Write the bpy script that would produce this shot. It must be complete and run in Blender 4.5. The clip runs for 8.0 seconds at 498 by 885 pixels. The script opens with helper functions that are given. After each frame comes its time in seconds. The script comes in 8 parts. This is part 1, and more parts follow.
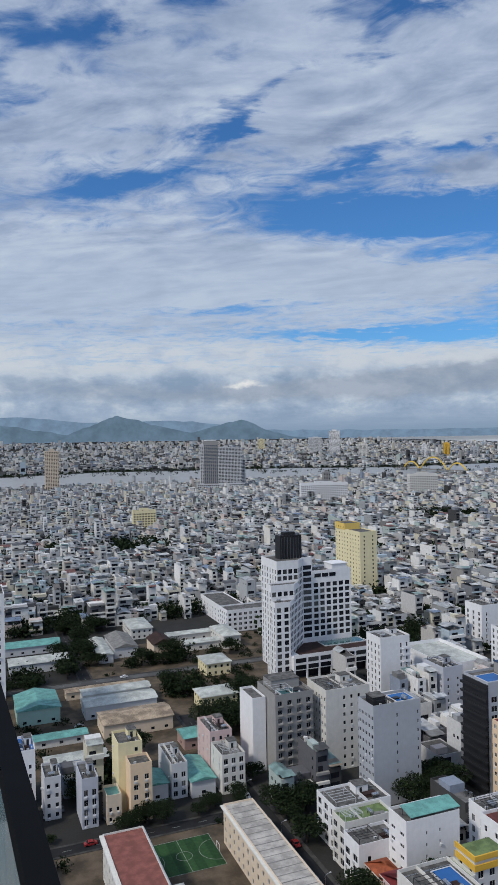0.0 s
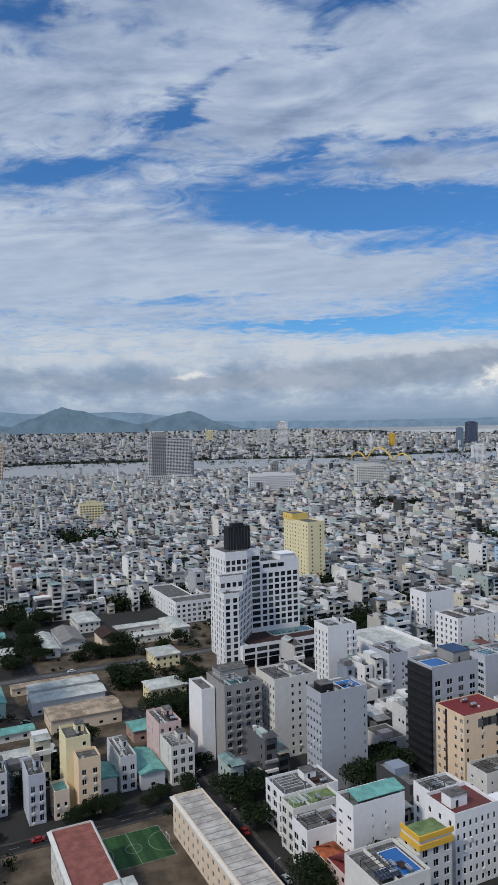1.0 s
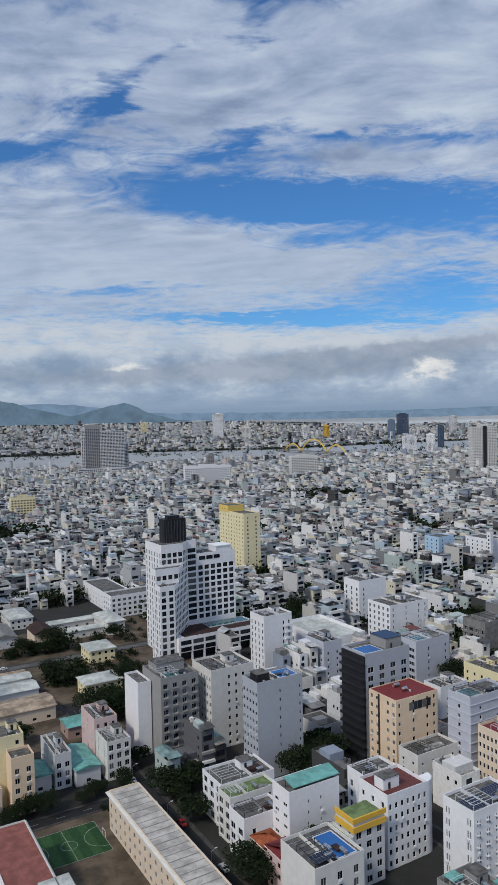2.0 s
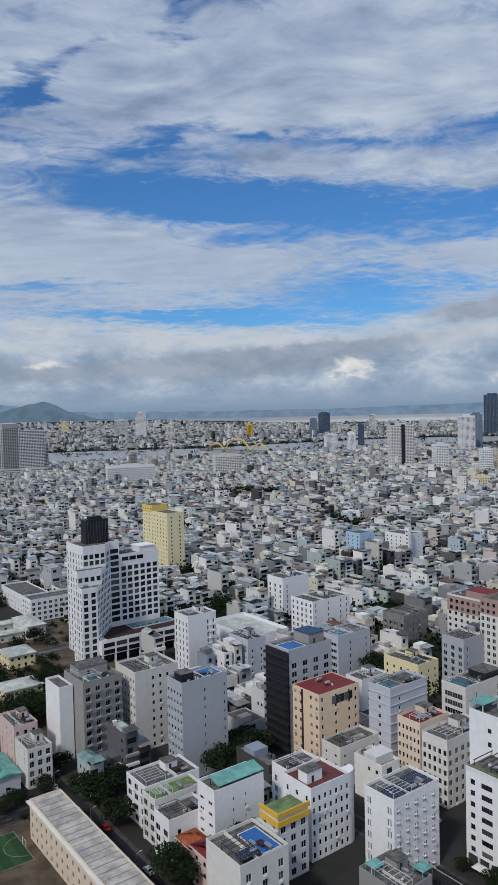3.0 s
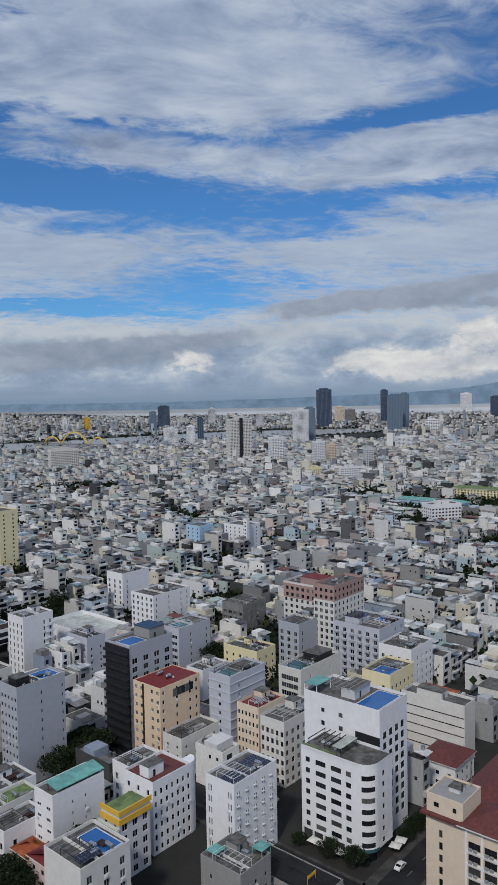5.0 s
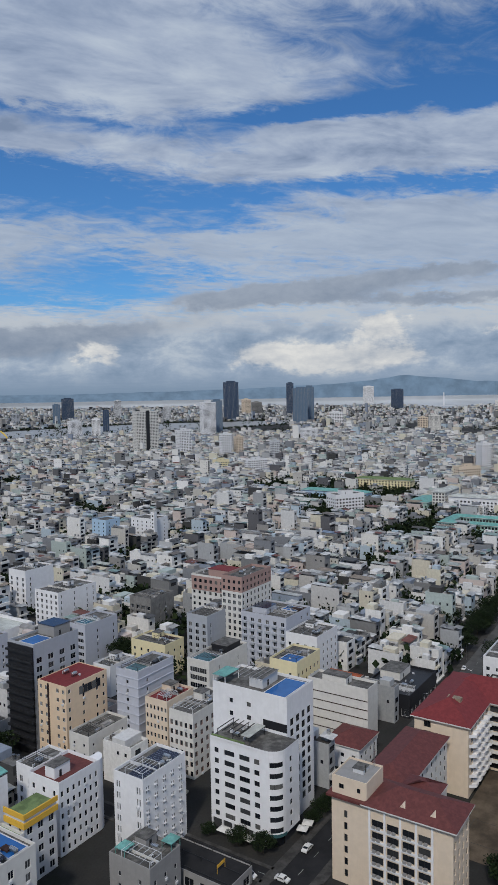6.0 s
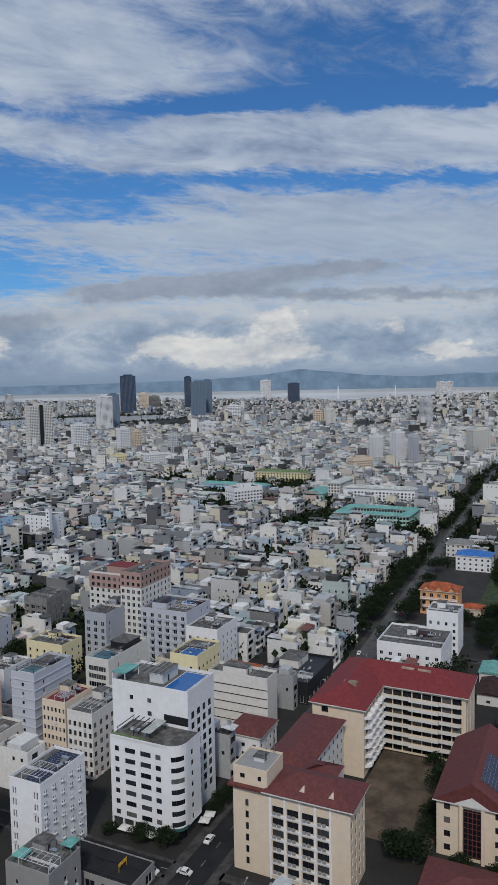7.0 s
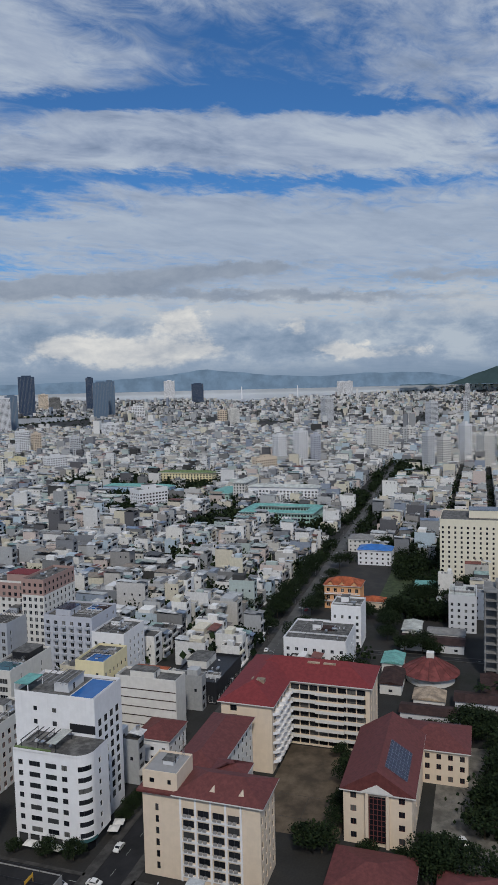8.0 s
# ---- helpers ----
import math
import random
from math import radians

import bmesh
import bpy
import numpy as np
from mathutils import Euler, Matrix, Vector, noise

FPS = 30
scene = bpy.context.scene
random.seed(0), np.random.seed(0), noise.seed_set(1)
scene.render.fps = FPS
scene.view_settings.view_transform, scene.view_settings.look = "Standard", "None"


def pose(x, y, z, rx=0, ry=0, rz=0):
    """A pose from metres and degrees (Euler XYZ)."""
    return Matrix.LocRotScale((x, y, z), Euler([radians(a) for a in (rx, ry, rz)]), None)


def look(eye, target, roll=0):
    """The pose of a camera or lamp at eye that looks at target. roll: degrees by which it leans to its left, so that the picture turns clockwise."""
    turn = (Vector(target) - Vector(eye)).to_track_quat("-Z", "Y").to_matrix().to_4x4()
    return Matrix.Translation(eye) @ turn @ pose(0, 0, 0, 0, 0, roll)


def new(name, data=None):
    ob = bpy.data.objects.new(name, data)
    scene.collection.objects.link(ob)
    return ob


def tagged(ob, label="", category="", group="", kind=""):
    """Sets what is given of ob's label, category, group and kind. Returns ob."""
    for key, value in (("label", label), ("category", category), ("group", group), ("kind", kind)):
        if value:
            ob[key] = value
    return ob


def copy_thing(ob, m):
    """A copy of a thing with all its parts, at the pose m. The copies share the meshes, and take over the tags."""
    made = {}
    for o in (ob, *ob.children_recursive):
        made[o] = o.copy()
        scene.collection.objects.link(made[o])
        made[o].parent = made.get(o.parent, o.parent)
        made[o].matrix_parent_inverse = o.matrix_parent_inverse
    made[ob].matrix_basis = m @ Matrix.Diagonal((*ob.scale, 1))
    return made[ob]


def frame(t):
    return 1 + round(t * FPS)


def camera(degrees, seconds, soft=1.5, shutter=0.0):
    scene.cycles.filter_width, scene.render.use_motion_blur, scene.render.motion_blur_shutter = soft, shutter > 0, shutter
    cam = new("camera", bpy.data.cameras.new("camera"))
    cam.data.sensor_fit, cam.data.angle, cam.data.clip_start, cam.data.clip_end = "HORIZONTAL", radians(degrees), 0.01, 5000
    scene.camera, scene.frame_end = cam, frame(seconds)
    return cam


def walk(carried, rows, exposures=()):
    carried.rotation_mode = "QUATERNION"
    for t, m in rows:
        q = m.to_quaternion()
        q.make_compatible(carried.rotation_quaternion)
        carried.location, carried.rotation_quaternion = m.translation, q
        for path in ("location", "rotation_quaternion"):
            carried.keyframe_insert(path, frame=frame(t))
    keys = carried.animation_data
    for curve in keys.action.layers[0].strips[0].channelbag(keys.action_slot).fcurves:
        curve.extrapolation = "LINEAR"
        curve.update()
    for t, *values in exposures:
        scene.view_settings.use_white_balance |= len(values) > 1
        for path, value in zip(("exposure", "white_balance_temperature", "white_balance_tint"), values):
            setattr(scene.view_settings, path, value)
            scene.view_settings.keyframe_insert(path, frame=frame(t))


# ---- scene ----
# ---------------- camera ----------------
cam = camera(37.88, 8.0, soft=1.2)
EYE = 130.0
ROWS = [
    (0.0, -21.54, -0.32, 0.98),
    (0.5, -23.39, -0.69, 1.10),
    (1.0, -25.62, -1.08, 1.12),
    (1.5, -28.00, -1.54, 1.16),
    (3.0, -36.74, -2.03, 1.27),
    (3.5, -39.79, -2.18, 1.21),
    (4.0, -42.94, -2.34, 1.17),
    (4.5, -46.08, -2.53, 1.12),
    (6.0, -56.67, -3.52, 1.01),
    (6.5, -60.74, -3.88, 0.97),
    (7.0, -64.69, -4.15, 1.02),
    (7.5, -68.55, -4.27, 1.21),
    (8.0, -72.25, -4.27, 1.38),
]
ARM = 0.30  # the phone turns at arm's length
walk(cam, [(t, pose(-ARM * math.sin(radians(yaw)) - 0.1, ARM * math.cos(radians(yaw)) - 0.3, EYE, 90 + pitch, roll, yaw)) for t, yaw, pitch, roll in ROWS],
     [(0.0, 0.02), (1.5, 0.0), (3.0, -0.07), (4.5, -0.16), (6.5, -0.20), (8.0, -0.25)])

# ---------------- world, sun ----------------
SUN_AZ, SUN_EL = 250.0, 46.0  # compass degrees from +y, clockwise


class Nodes:
    """Short-hand to wire math nodes."""

    def __init__(self, tree):
        self.tree, self.n, self.l = tree, tree.nodes, tree.links

    def put(self, sock, v):
        if isinstance(v, bpy.types.NodeSocket):
            self.l.new(v, sock)
        elif v is not None:
            sock.default_value = v

    def m(self, op, a, b=None, c=None, clamp=False):
        k = self.n.new("ShaderNodeMath")
        k.operation, k.use_clamp = op, clamp
        for s, v in zip(k.inputs, (a, b, c)):
            self.put(s, v)
        return k.outputs[0]

    def ramp(self, f, stops, kind="LINEAR"):
        k = self.n.new("ShaderNodeValToRGB")
        k.color_ramp.interpolation = kind
        el = k.color_ramp.elements
        while len(el) < len(stops):
            el.new(0.5)
        for e, (p, c) in zip(el, stops):
            e.position = p
            e.color = (*c, 1) if len(c) == 3 else c
        self.put(k.inputs[0], f)
        return k.outputs[0]

    def smooth(self, v, lo, hi, a=0.0, b=1.0):
        k = self.n.new("ShaderNodeMapRange")
        k.interpolation_type = "SMOOTHSTEP"
        for s, x in zip(k.inputs, (v, lo, hi, a, b)):
            self.put(s, x)
        return k.outputs[0]

    def noise(self, vec, scale, detail=4, rough=0.55, dist=0.0):
        k = self.n.new("ShaderNodeTexNoise")
        k.inputs["Scale"].default_value, k.inputs["Detail"].default_value = scale, detail
        k.inputs["Roughness"].default_value, k.inputs["Distortion"].default_value = rough, dist
        if vec is not None:
            self.put(k.inputs["Vector"], vec)
        return k.outputs["Fac"]

    def mix(self, f, a, b, kind="MIX"):
        k = self.n.new("ShaderNodeMix")
        k.data_type, k.blend_type = "RGBA", kind
        self.put(k.inputs[0], f)
        self.put(k.inputs[6], (*a, 1) if isinstance(a, tuple) else a)
        self.put(k.inputs[7], (*b, 1) if isinstance(b, tuple) else b)
        return k.outputs[2]

    def xyz(self, x, y, z):
        k = self.n.new("ShaderNodeCombineXYZ")
        for s, v in zip(k.inputs, (x, y, z)):
            self.put(s, v)
        return k.outputs[0]


def build_world():
    w = bpy.data.worlds.new("sky")
    scene.world = w
    w.use_nodes = True
    g = Nodes(w.node_tree)
    g.n.clear()
    sky = g.n.new("ShaderNodeTexSky")
    sky.sky_type, sky.sun_disc = "NISHITA", False
    sky.sun_elevation, sky.sun_rotation = radians(SUN_EL), radians(SUN_AZ)
    sky.air_density, sky.dust_density, sky.ozone_density = 1.0, 0.4, 2.0
    co = g.n.new("ShaderNodeTexCoord").outputs["Generated"]
    sep = g.n.new("ShaderNodeSeparateXYZ")
    g.l.new(co, sep.inputs[0])
    x, y, z = sep.outputs
    el = g.m("MULTIPLY", g.m("ARCSINE", z), 57.296)
    az = g.m("MULTIPLY", g.m("ARCTAN2", x, y), 57.296)
    # the cloud deck as a plane overhead
    zz = g.m("ADD", g.m("MAXIMUM", z, 0.0), 0.09)
    px, py = g.m("DIVIDE", x, zz), g.m("DIVIDE", y, zz)
    # streaks run from lower left to upper right across the view
    u = g.m("ADD", g.m("MULTIPLY", px, 0.80), g.m("MULTIPLY", py, -0.60))
    v = g.m("ADD", g.m("MULTIPLY", px, 0.60), g.m("MULTIPLY", py, 0.80))
    plane = g.xyz(g.m("MULTIPLY", u, 0.62), g.m("MULTIPLY", v, 1.0), 0.0)
    big = g.noise(plane, 0.9, 3, 0.5, 0.3)
    mid = g.noise(plane, 3.6, 6, 0.62, 0.6)
    fine = g.noise(plane, 12.0, 5, 0.66, 0.3)
    cover = g.m("ADD", g.m("ADD", g.m("MULTIPLY", big, 0.36), g.m("MULTIPLY", mid, 0.44)), g.m("MULTIPLY", fine, 0.32))
    # warp the layout so that no opening keeps a clean outline
    wa = g.m("MULTIPLY", g.m("SUBTRACT", mid, 0.5), 13.0)
    wb = g.m("MULTIPLY", g.m("SUBTRACT", fine, 0.5), 6.0)
    azw = g.m("ADD", g.m("ADD", az, wa), wb)
    elw = g.m("ADD", g.m("ADD", el, g.m("MULTIPLY", wa, -0.13)), g.m("MULTIPLY", wb, 0.26))
    layout = g.xyz(azw, elw, 0.0)
    wc = g.m("MULTIPLY", g.m("SUBTRACT", g.noise(g.xyz(g.m("MULTIPLY", az, 0.5), g.m("MULTIPLY", el, 0.9), 2.0), 1.0, 5, 0.62), 0.5), 2.6)
    layout_low = g.xyz(g.m("ADD", az, g.m("MULTIPLY", wc, 2.4)), g.m("ADD", el, g.m("MULTIPLY", wc, 0.7)), 0.0)

    def patches(vec, rows):
        """Sum of soft ellipses: azimuth, elevation, half width, half height, turn, weight (all in degrees)."""
        total = None
        for a0, e0, sx, sy, turn, weight in rows:
            k = g.n.new("ShaderNodeMapping")
            k.vector_type = "TEXTURE"
            k.inputs["Location"].default_value = (a0, e0, 0)
            k.inputs["Rotation"].default_value = (0, 0, radians(turn))
            k.inputs["Scale"].default_value = (sx, sy, 1)
            g.put(k.inputs["Vector"], vec)
            d = g.n.new("ShaderNodeVectorMath")
            d.operation = "DOT_PRODUCT"
            g.l.new(k.outputs[0], d.inputs[0])
            g.l.new(k.outputs[0], d.inputs[1])
            total = g.m("MULTIPLY_ADD", g.m("EXPONENT", g.m("MULTIPLY", d.outputs["Value"], -0.8)), weight, total or 0.0)
        return total

    # openings of blue sky, from north to east
    gaps_north = [(11.3, 19.0, 5.0, 1.0, 7, 0.42), (21.9, 24.3, 6.4, 0.62, 25, 0.42), (29.4, 20.6, 4.7, 0.53, 16, 0.28), (30.6, 16.9, 9.1, 1.45, -4, 0.46),
                  (36.5, 13.5, 3.7, 0.56, 1, 0.34), (20.3, 10.2, 6.7, 0.34, 2, 0.26), (34.8, 7.7, 8.0, 0.42, -2, 0.36), (9.6, 29.0, 2.1, 1.3, 4, 0.36),
                  (20.3, 30.7, 4.0, 0.71, 0, 0.36), (33.5, 29.9, 3.0, 0.58, -6, 0.34), (39.5, 20.6, 2.4, 0.51, -2, 0.26)]
    gaps_middle = [(36.2, 16.6, 12.3, 1.5, -1, 0.26), (44.2, 20.2, 14.3, 0.45, -6, 0.16),
                   (42.2, 8.4, 8.8, 0.94, 1, 0.24), (29.0, 8.0, 8.7, 0.38, 0, 0.2), (59.4, 20.8, 8.1, 0.6, 2, 0.40), (34.0, 19.8, 10.9, 0.59, -1, 0.18),
                   (43.6, 15.4, 12.4, 1.2, 0, 0.24), (53.4, 13.9, 6.9, 0.89, 0, 0.24), (46.3, 9.9, 4.9, 1.27, -1, 0.26), (57.8, 26.2, 7.6, 0.86, -15, 0.16)]
    gaps_east = [(72.2, 21.8, 7.9, 1.19, -5, 0.30), (68.9, 25.9, 10.9, 1.32, -4, 0.2), (58.4, 15.5, 10.9, 0.55, 5, 0.28), (53.1, 13.0, 6.0, 0.48, 3, 0.22),
                 (72.2, 15.3, 7.9, 0.5, -1, 0.26), (44.8, 12.5, 4.9, 1.9, 2, 0.18), (67.3, 20.8, 8.5, 0.62, 0, 0.34),
                 (80.5, 20.3, 11.0, 0.54, -6, 0.42), (75.5, 24.0, 8.6, 1.7, -3, 0.26), (77.9, 15.2, 12.9, 0.5, -3, 0.26), (81.3, 13.4, 5.5, 0.63, -3, 0.18), (91.1, 17.2, 2.3, 0.58, -7, 0.3)]
    # thicker cloud between them
    thick_rows = [(13.6, 24.8, 10.1, 2.5, 11, 0.16), (35.5, 24.7, 9.3, 2.1, 8, 0.24), (11.2, 13.0, 14.3, 2.5, 1, 0.34), (28.7, 12.2, 13.0, 1.4, 0, 0.22),
                  (42.0, 25.8, 14.0, 2.7, 2, 0.30), (61.8, 17.8, 6.4, 1.3, 5, 0.30), (68.3, 18.3, 15.2, 1.2, -1, 0.36), (79.4, 17.8, 12.2, 1.2, -5, 0.32),
                  (49.2, 22.8, 9.1, 1.4, -2, 0.22), (73.0, 12.4, 22.7, 1.8, -2, 0.26), (40.6, 18.6, 5.0, 0.8, -4, 0.22)]
    hole = patches(layout, gaps_north + gaps_middle)
    hole = g.m("ADD", hole, patches(layout, gaps_east))
    cover = g.m("ADD", g.m("SUBTRACT", g.m("ADD", cover, 0.09), hole), patches(layout, thick_rows))
    # soft small cells high up in the north
    cells = g.noise(plane, 7.0, 3, 0.5, 0.15)
    cellw = g.m("MULTIPLY", g.smooth(el, 17.0, 24.0), g.smooth(az, 50.0, 28.0))
    cover = g.m("MULTIPLY_ADD", g.m("MULTIPLY", g.m("SUBTRACT", cells, 0.5), 1.5), cellw, cover)
    low = g.smooth(el, 7.5, 3.5, 0.0, 0.3)
    cover = g.m("ADD", cover, low)
    wisp = g.noise(g.xyz(g.m("MULTIPLY", u, 0.8), v, 4.0), 7.0, 7, 0.64, 1.4)
    cover = g.m("MULTIPLY_ADD", g.m("SUBTRACT", wisp, 0.5), 0.70, cover)
    fac = g.smooth(cover, 0.27, 0.76)
    # cloud shading: bright thin veils, grey thick undersides, lit flanks towards the sun
    thick = g.noise(plane, 2.1, 6, 0.62, 0.4)
    off = g.n.new("ShaderNodeVectorMath")
    off.operation = "ADD"
    g.l.new(plane, off.inputs[0])
    off.inputs[1].default_value = (-0.035, -0.05, 0.0)
    relief = g.m("SUBTRACT", mid, g.noise(off.outputs[0], 3.6, 6, 0.62, 0.6))
    shade = g.m("ADD", g.m("MULTIPLY", thick, 0.62), g.m("MULTIPLY", cells, 0.30))
    shade = g.m("ADD", shade, g.m("MULTIPLY_ADD", relief, 0.55, 0.04))
    cloud = g.ramp(shade, [(0.36, (0.52, 0.60, 0.715)), (0.47, (0.41, 0.49, 0.635)), (0.56, (0.315, 0.395, 0.55)), (0.66, (0.22, 0.295, 0.44))])
    # smooth pale veil lower down
    cloud = g.mix(g.smooth(el, 17.5, 11.5, 0.0, 0.66), cloud, (0.425, 0.515, 0.65))
    # grey banks and a row of cumulus low over the horizon
    cum = g.noise(g.xyz(g.m("MULTIPLY", az, 0.22), g.m("MULTIPLY", el, 0.42), 9.0), 1.0, 8, 0.64, 0.2)
    lowc = g.ramp(cum, [(0.34, (0.235, 0.325, 0.455)), (0.5, (0.345, 0.435, 0.565)), (0.62, (0.50, 0.575, 0.665))])
    inlow = g.m("MULTIPLY", g.smooth(el, 6.6, 4.6), g.smooth(el, 0.2, 2.4))
    cloud = g.mix(inlow, cloud, lowc)
    cloud = g.mix(g.m("MULTIPLY", g.m("MULTIPLY", g.smooth(el, 8.6, 6.8), g.smooth(el, 4.6, 5.8)), g.smooth(cum, 0.38, 0.56, 0.3, 0.9)), cloud, (0.56, 0.61, 0.67))
    banks = [(38.4, 4.2, 7.7, 0.76, 5, 0.8), (8.0, 4.0, 9.3, 0.95, -3, 0.6), (38.2, 4.9, 14.6, 0.6, 4, 0.8), (54.9, 7.6, 3.5, 0.6, 8, 0.7),
             (60.5, 8.0, 7.4, 0.7, 5, 0.8), (64.3, 8.6, 9.4, 0.5, 3, 0.7), (71.8, 9.2, 4.6, 0.5, 0, 0.8), (69.6, 7.2, 13.7, 0.42, -2, 0.6),
             (87.1, 8.1, 6.5, 0.49, -1, 0.8), (77.7, 7.1, 16.3, 0.42, -3, 0.5), (22.0, 3.7, 8.4, 0.68, 0, 0.6), (38.2, 4.0, 11.4, 1.1, 1, 0.5)]
    puffs = [(45.2, 3.5, 2.5, 1.05, -19, 0.9), (58.4, 3.5, 4.6, 1.1, -2, 0.6), (63.8, 2.5, 3.2, 0.9, -2, 0.7),
             (66.8, 5.4, 2.0, 1.05, -2, 1.1), (67.9, 3.2, 3.9, 1.0, -1, 0.9), (59.5, 3.2, 4.0, 1.2, -1, 0.6), (76.2, 4.7, 1.5, 0.8, -2, 0.9),
             (78.8, 2.9, 2.4, 0.67, -2, 0.8), (81.2, 2.5, 2.2, 0.6, -2, 0.7), (85.2, 2.6, 2.1, 0.66, -2, 0.7), (21.6, 4.3, 2.7, 0.35, 5, 0.6)]
    dark = g.m("MULTIPLY", patches(layout_low, banks), g.smooth(cum, 0.30, 0.5, 0.6, 1.0))
    cloud = g.mix(g.smooth(dark, 0.12, 0.95, 0.0, 0.9), cloud, g.ramp(cum, [(0.34, (0.235, 0.295, 0.395)), (0.62, (0.35, 0.41, 0.505))]))
    puff = g.m("ADD", patches(layout_low, puffs), g.m("MULTIPLY", g.m("SUBTRACT", cum, 0.5), 1.5))
    cloud = g.mix(g.smooth(puff, 0.42, 0.95, 0.0, 0.95), cloud, g.ramp(cum, [(0.32, (0.46, 0.51, 0.58)), (0.5, (0.66, 0.68, 0.70)), (0.64, (0.82, 0.82, 0.80))]))
    fac = g.m("MAXIMUM", fac, g.m("MAXIMUM", g.smooth(dark, 0.2, 0.6), g.smooth(puff, 0.3, 0.7)))
    haze = g.smooth(el, 2.6, 0.3)
    cloud = g.mix(g.m("MULTIPLY", haze, 0.9), cloud, (0.20, 0.29, 0.41))
    back1, back2 = g.n.new("ShaderNodeBackground"), g.n.new("ShaderNodeBackground")
    blue = g.mix(1.0, sky.outputs[0], (0.47, 0.94, 1.42), "MULTIPLY")
    g.l.new(blue, back1.inputs[0])
    back1.inputs[1].default_value = 0.078
    g.l.new(cloud, back2.inputs[0])
    back2.inputs[1].default_value = 1.0
    mixs, out = g.n.new("ShaderNodeMixShader"), g.n.new("ShaderNodeOutputWorld")
    g.l.new(fac, mixs.inputs[0])
    g.l.new(back1.outputs[0], mixs.inputs[1])
    g.l.new(back2.outputs[0], mixs.inputs[2])
    g.l.new(mixs.outputs[0], out.inputs[0])


build_world()
sun = new("sun", bpy.data.lights.new("sun", "SUN"))
sun.data.energy, sun.data.angle, sun.data.color = 2.2, radians(6), (1.0, 0.94, 0.85)
a, e = radians(SUN_AZ), radians(SUN_EL)
sun.matrix_world = look((600 * math.sin(a) * math.cos(e), 600 * math.cos(a) * math.cos(e), 600 * math.sin(e)), (0, 0, 0))


# ---------------- materials ----------------
def material(name, colour, rough=0.85, metal=0.0, stain=0.25, scale=0.35, grain=6.0, bump=0.0, palette=None, island=False, spec=0.3, streak=True):
    """A weathered surface: base colour (or a palette picked per object or island), broad stains, fine grain, rain streaks."""
    m = bpy.data.materials.new(name)
    m.use_nodes = True
    g = Nodes(m.node_tree)
    bs = g.n["Principled BSDF"]
    co = g.n.new("ShaderNodeTexCoord").outputs["Object"]
    geo = g.n.new("ShaderNodeNewGeometry")
    pos = geo.outputs["Position"]
    if palette:
        src = geo.outputs["Random Per Island"] if island else g.n.new("ShaderNodeObjectInfo").outputs["Random"]
        n = len(palette)
        base = g.ramp(src, [(i / n, c) for i, c in enumerate(palette)], "CONSTANT")
    else:
        base = tuple(colour)
    broad = g.noise(pos, scale, 5, 0.6)
    fine = g.noise(pos, grain, 4, 0.65)
    sepn = g.n.new("ShaderNodeSeparateXYZ")
    g.l.new(pos, sepn.inputs[0])
    run = g.noise(g.xyz(g.m("MULTIPLY", sepn.outputs[0], 1.6), g.m("MULTIPLY", sepn.outputs[1], 1.6), g.m("MULTIPLY", sepn.outputs[2], 0.12)), 1.0, 4, 0.6)
    k = g.smooth(broad, 0.35, 0.68, 1.0 - stain, 1.0 + 0.25 * stain)
    k = g.m("MULTIPLY", k, g.smooth(fine, 0.25, 0.75, 1.0 - 0.35 * stain, 1.0 + 0.2 * stain))
    if streak:
        k = g.m("MULTIPLY", k, g.smooth(run, 0.50, 0.72, 1.0, 1.0 - 0.75 * stain))
    kk = g.xyz(k, k, k)
    col = g.mix(1.0, base, kk, "MULTIPLY")
    g.l.new(col, bs.inputs["Base Color"])
    g.put(bs.inputs["Roughness"], g.smooth(fine, 0.2, 0.8, max(rough - 0.1, 0.02), min(rough + 0.1, 1.0)))
    bs.inputs["Metallic"].default_value = metal
    bs.inputs["Specular IOR Level"].default_value = spec
    if bump:
        b = g.n.new("ShaderNodeBump")
        b.inputs["Strength"].default_value, b.inputs["Distance"].default_value = 0.6, bump
        g.l.new(fine, b.inputs["Height"])
        g.l.new(b.outputs[0], bs.inputs["Normal"])
    return m


def paint(name, c, **kw):
    return material(name, c, **{**dict(rough=0.8, stain=0.05, scale=0.5), **kw})


WHITE = paint("white_paint", (0.81, 0.81, 0.825), stain=0.05)
OFFWHITE = paint("off_white_paint", (0.70, 0.685, 0.65), stain=0.07)
CREAM = paint("cream_paint", (0.72, 0.60, 0.47))
PEACH = paint("peach_paint", (0.78, 0.60, 0.42))
YELLOW = paint("pale_yellow_paint", (0.80, 0.71, 0.45))
BRICKRED = material("brick_red_screed", (0.27, 0.10, 0.08), stain=0.3, scale=0.4, streak=False)
YELLOW2 = paint("deep_yellow_paint", (0.78, 0.56, 0.16))
MUSTARD = paint("mustard_paint", (0.72, 0.43, 0.06))
GREY = paint("grey_paint", (0.31, 0.305, 0.30), stain=0.08)
BLUEGREY = paint("blue_grey_paint", (0.41, 0.435, 0.48))
LIGHTGREY = paint("light_grey_paint", (0.60, 0.61, 0.63))
LAVENDER = paint("lavender_paint", (0.50, 0.52, 0.585))
PINK = paint("pink_paint", (0.66, 0.50, 0.48))
PINKBROWN = paint("pink_brown_paint", (0.40, 0.27, 0.24))
SKYBLUE = paint("sky_blue_paint", (0.42, 0.58, 0.74))
MINT = paint("mint_paint", (0.40, 0.58, 0.52))
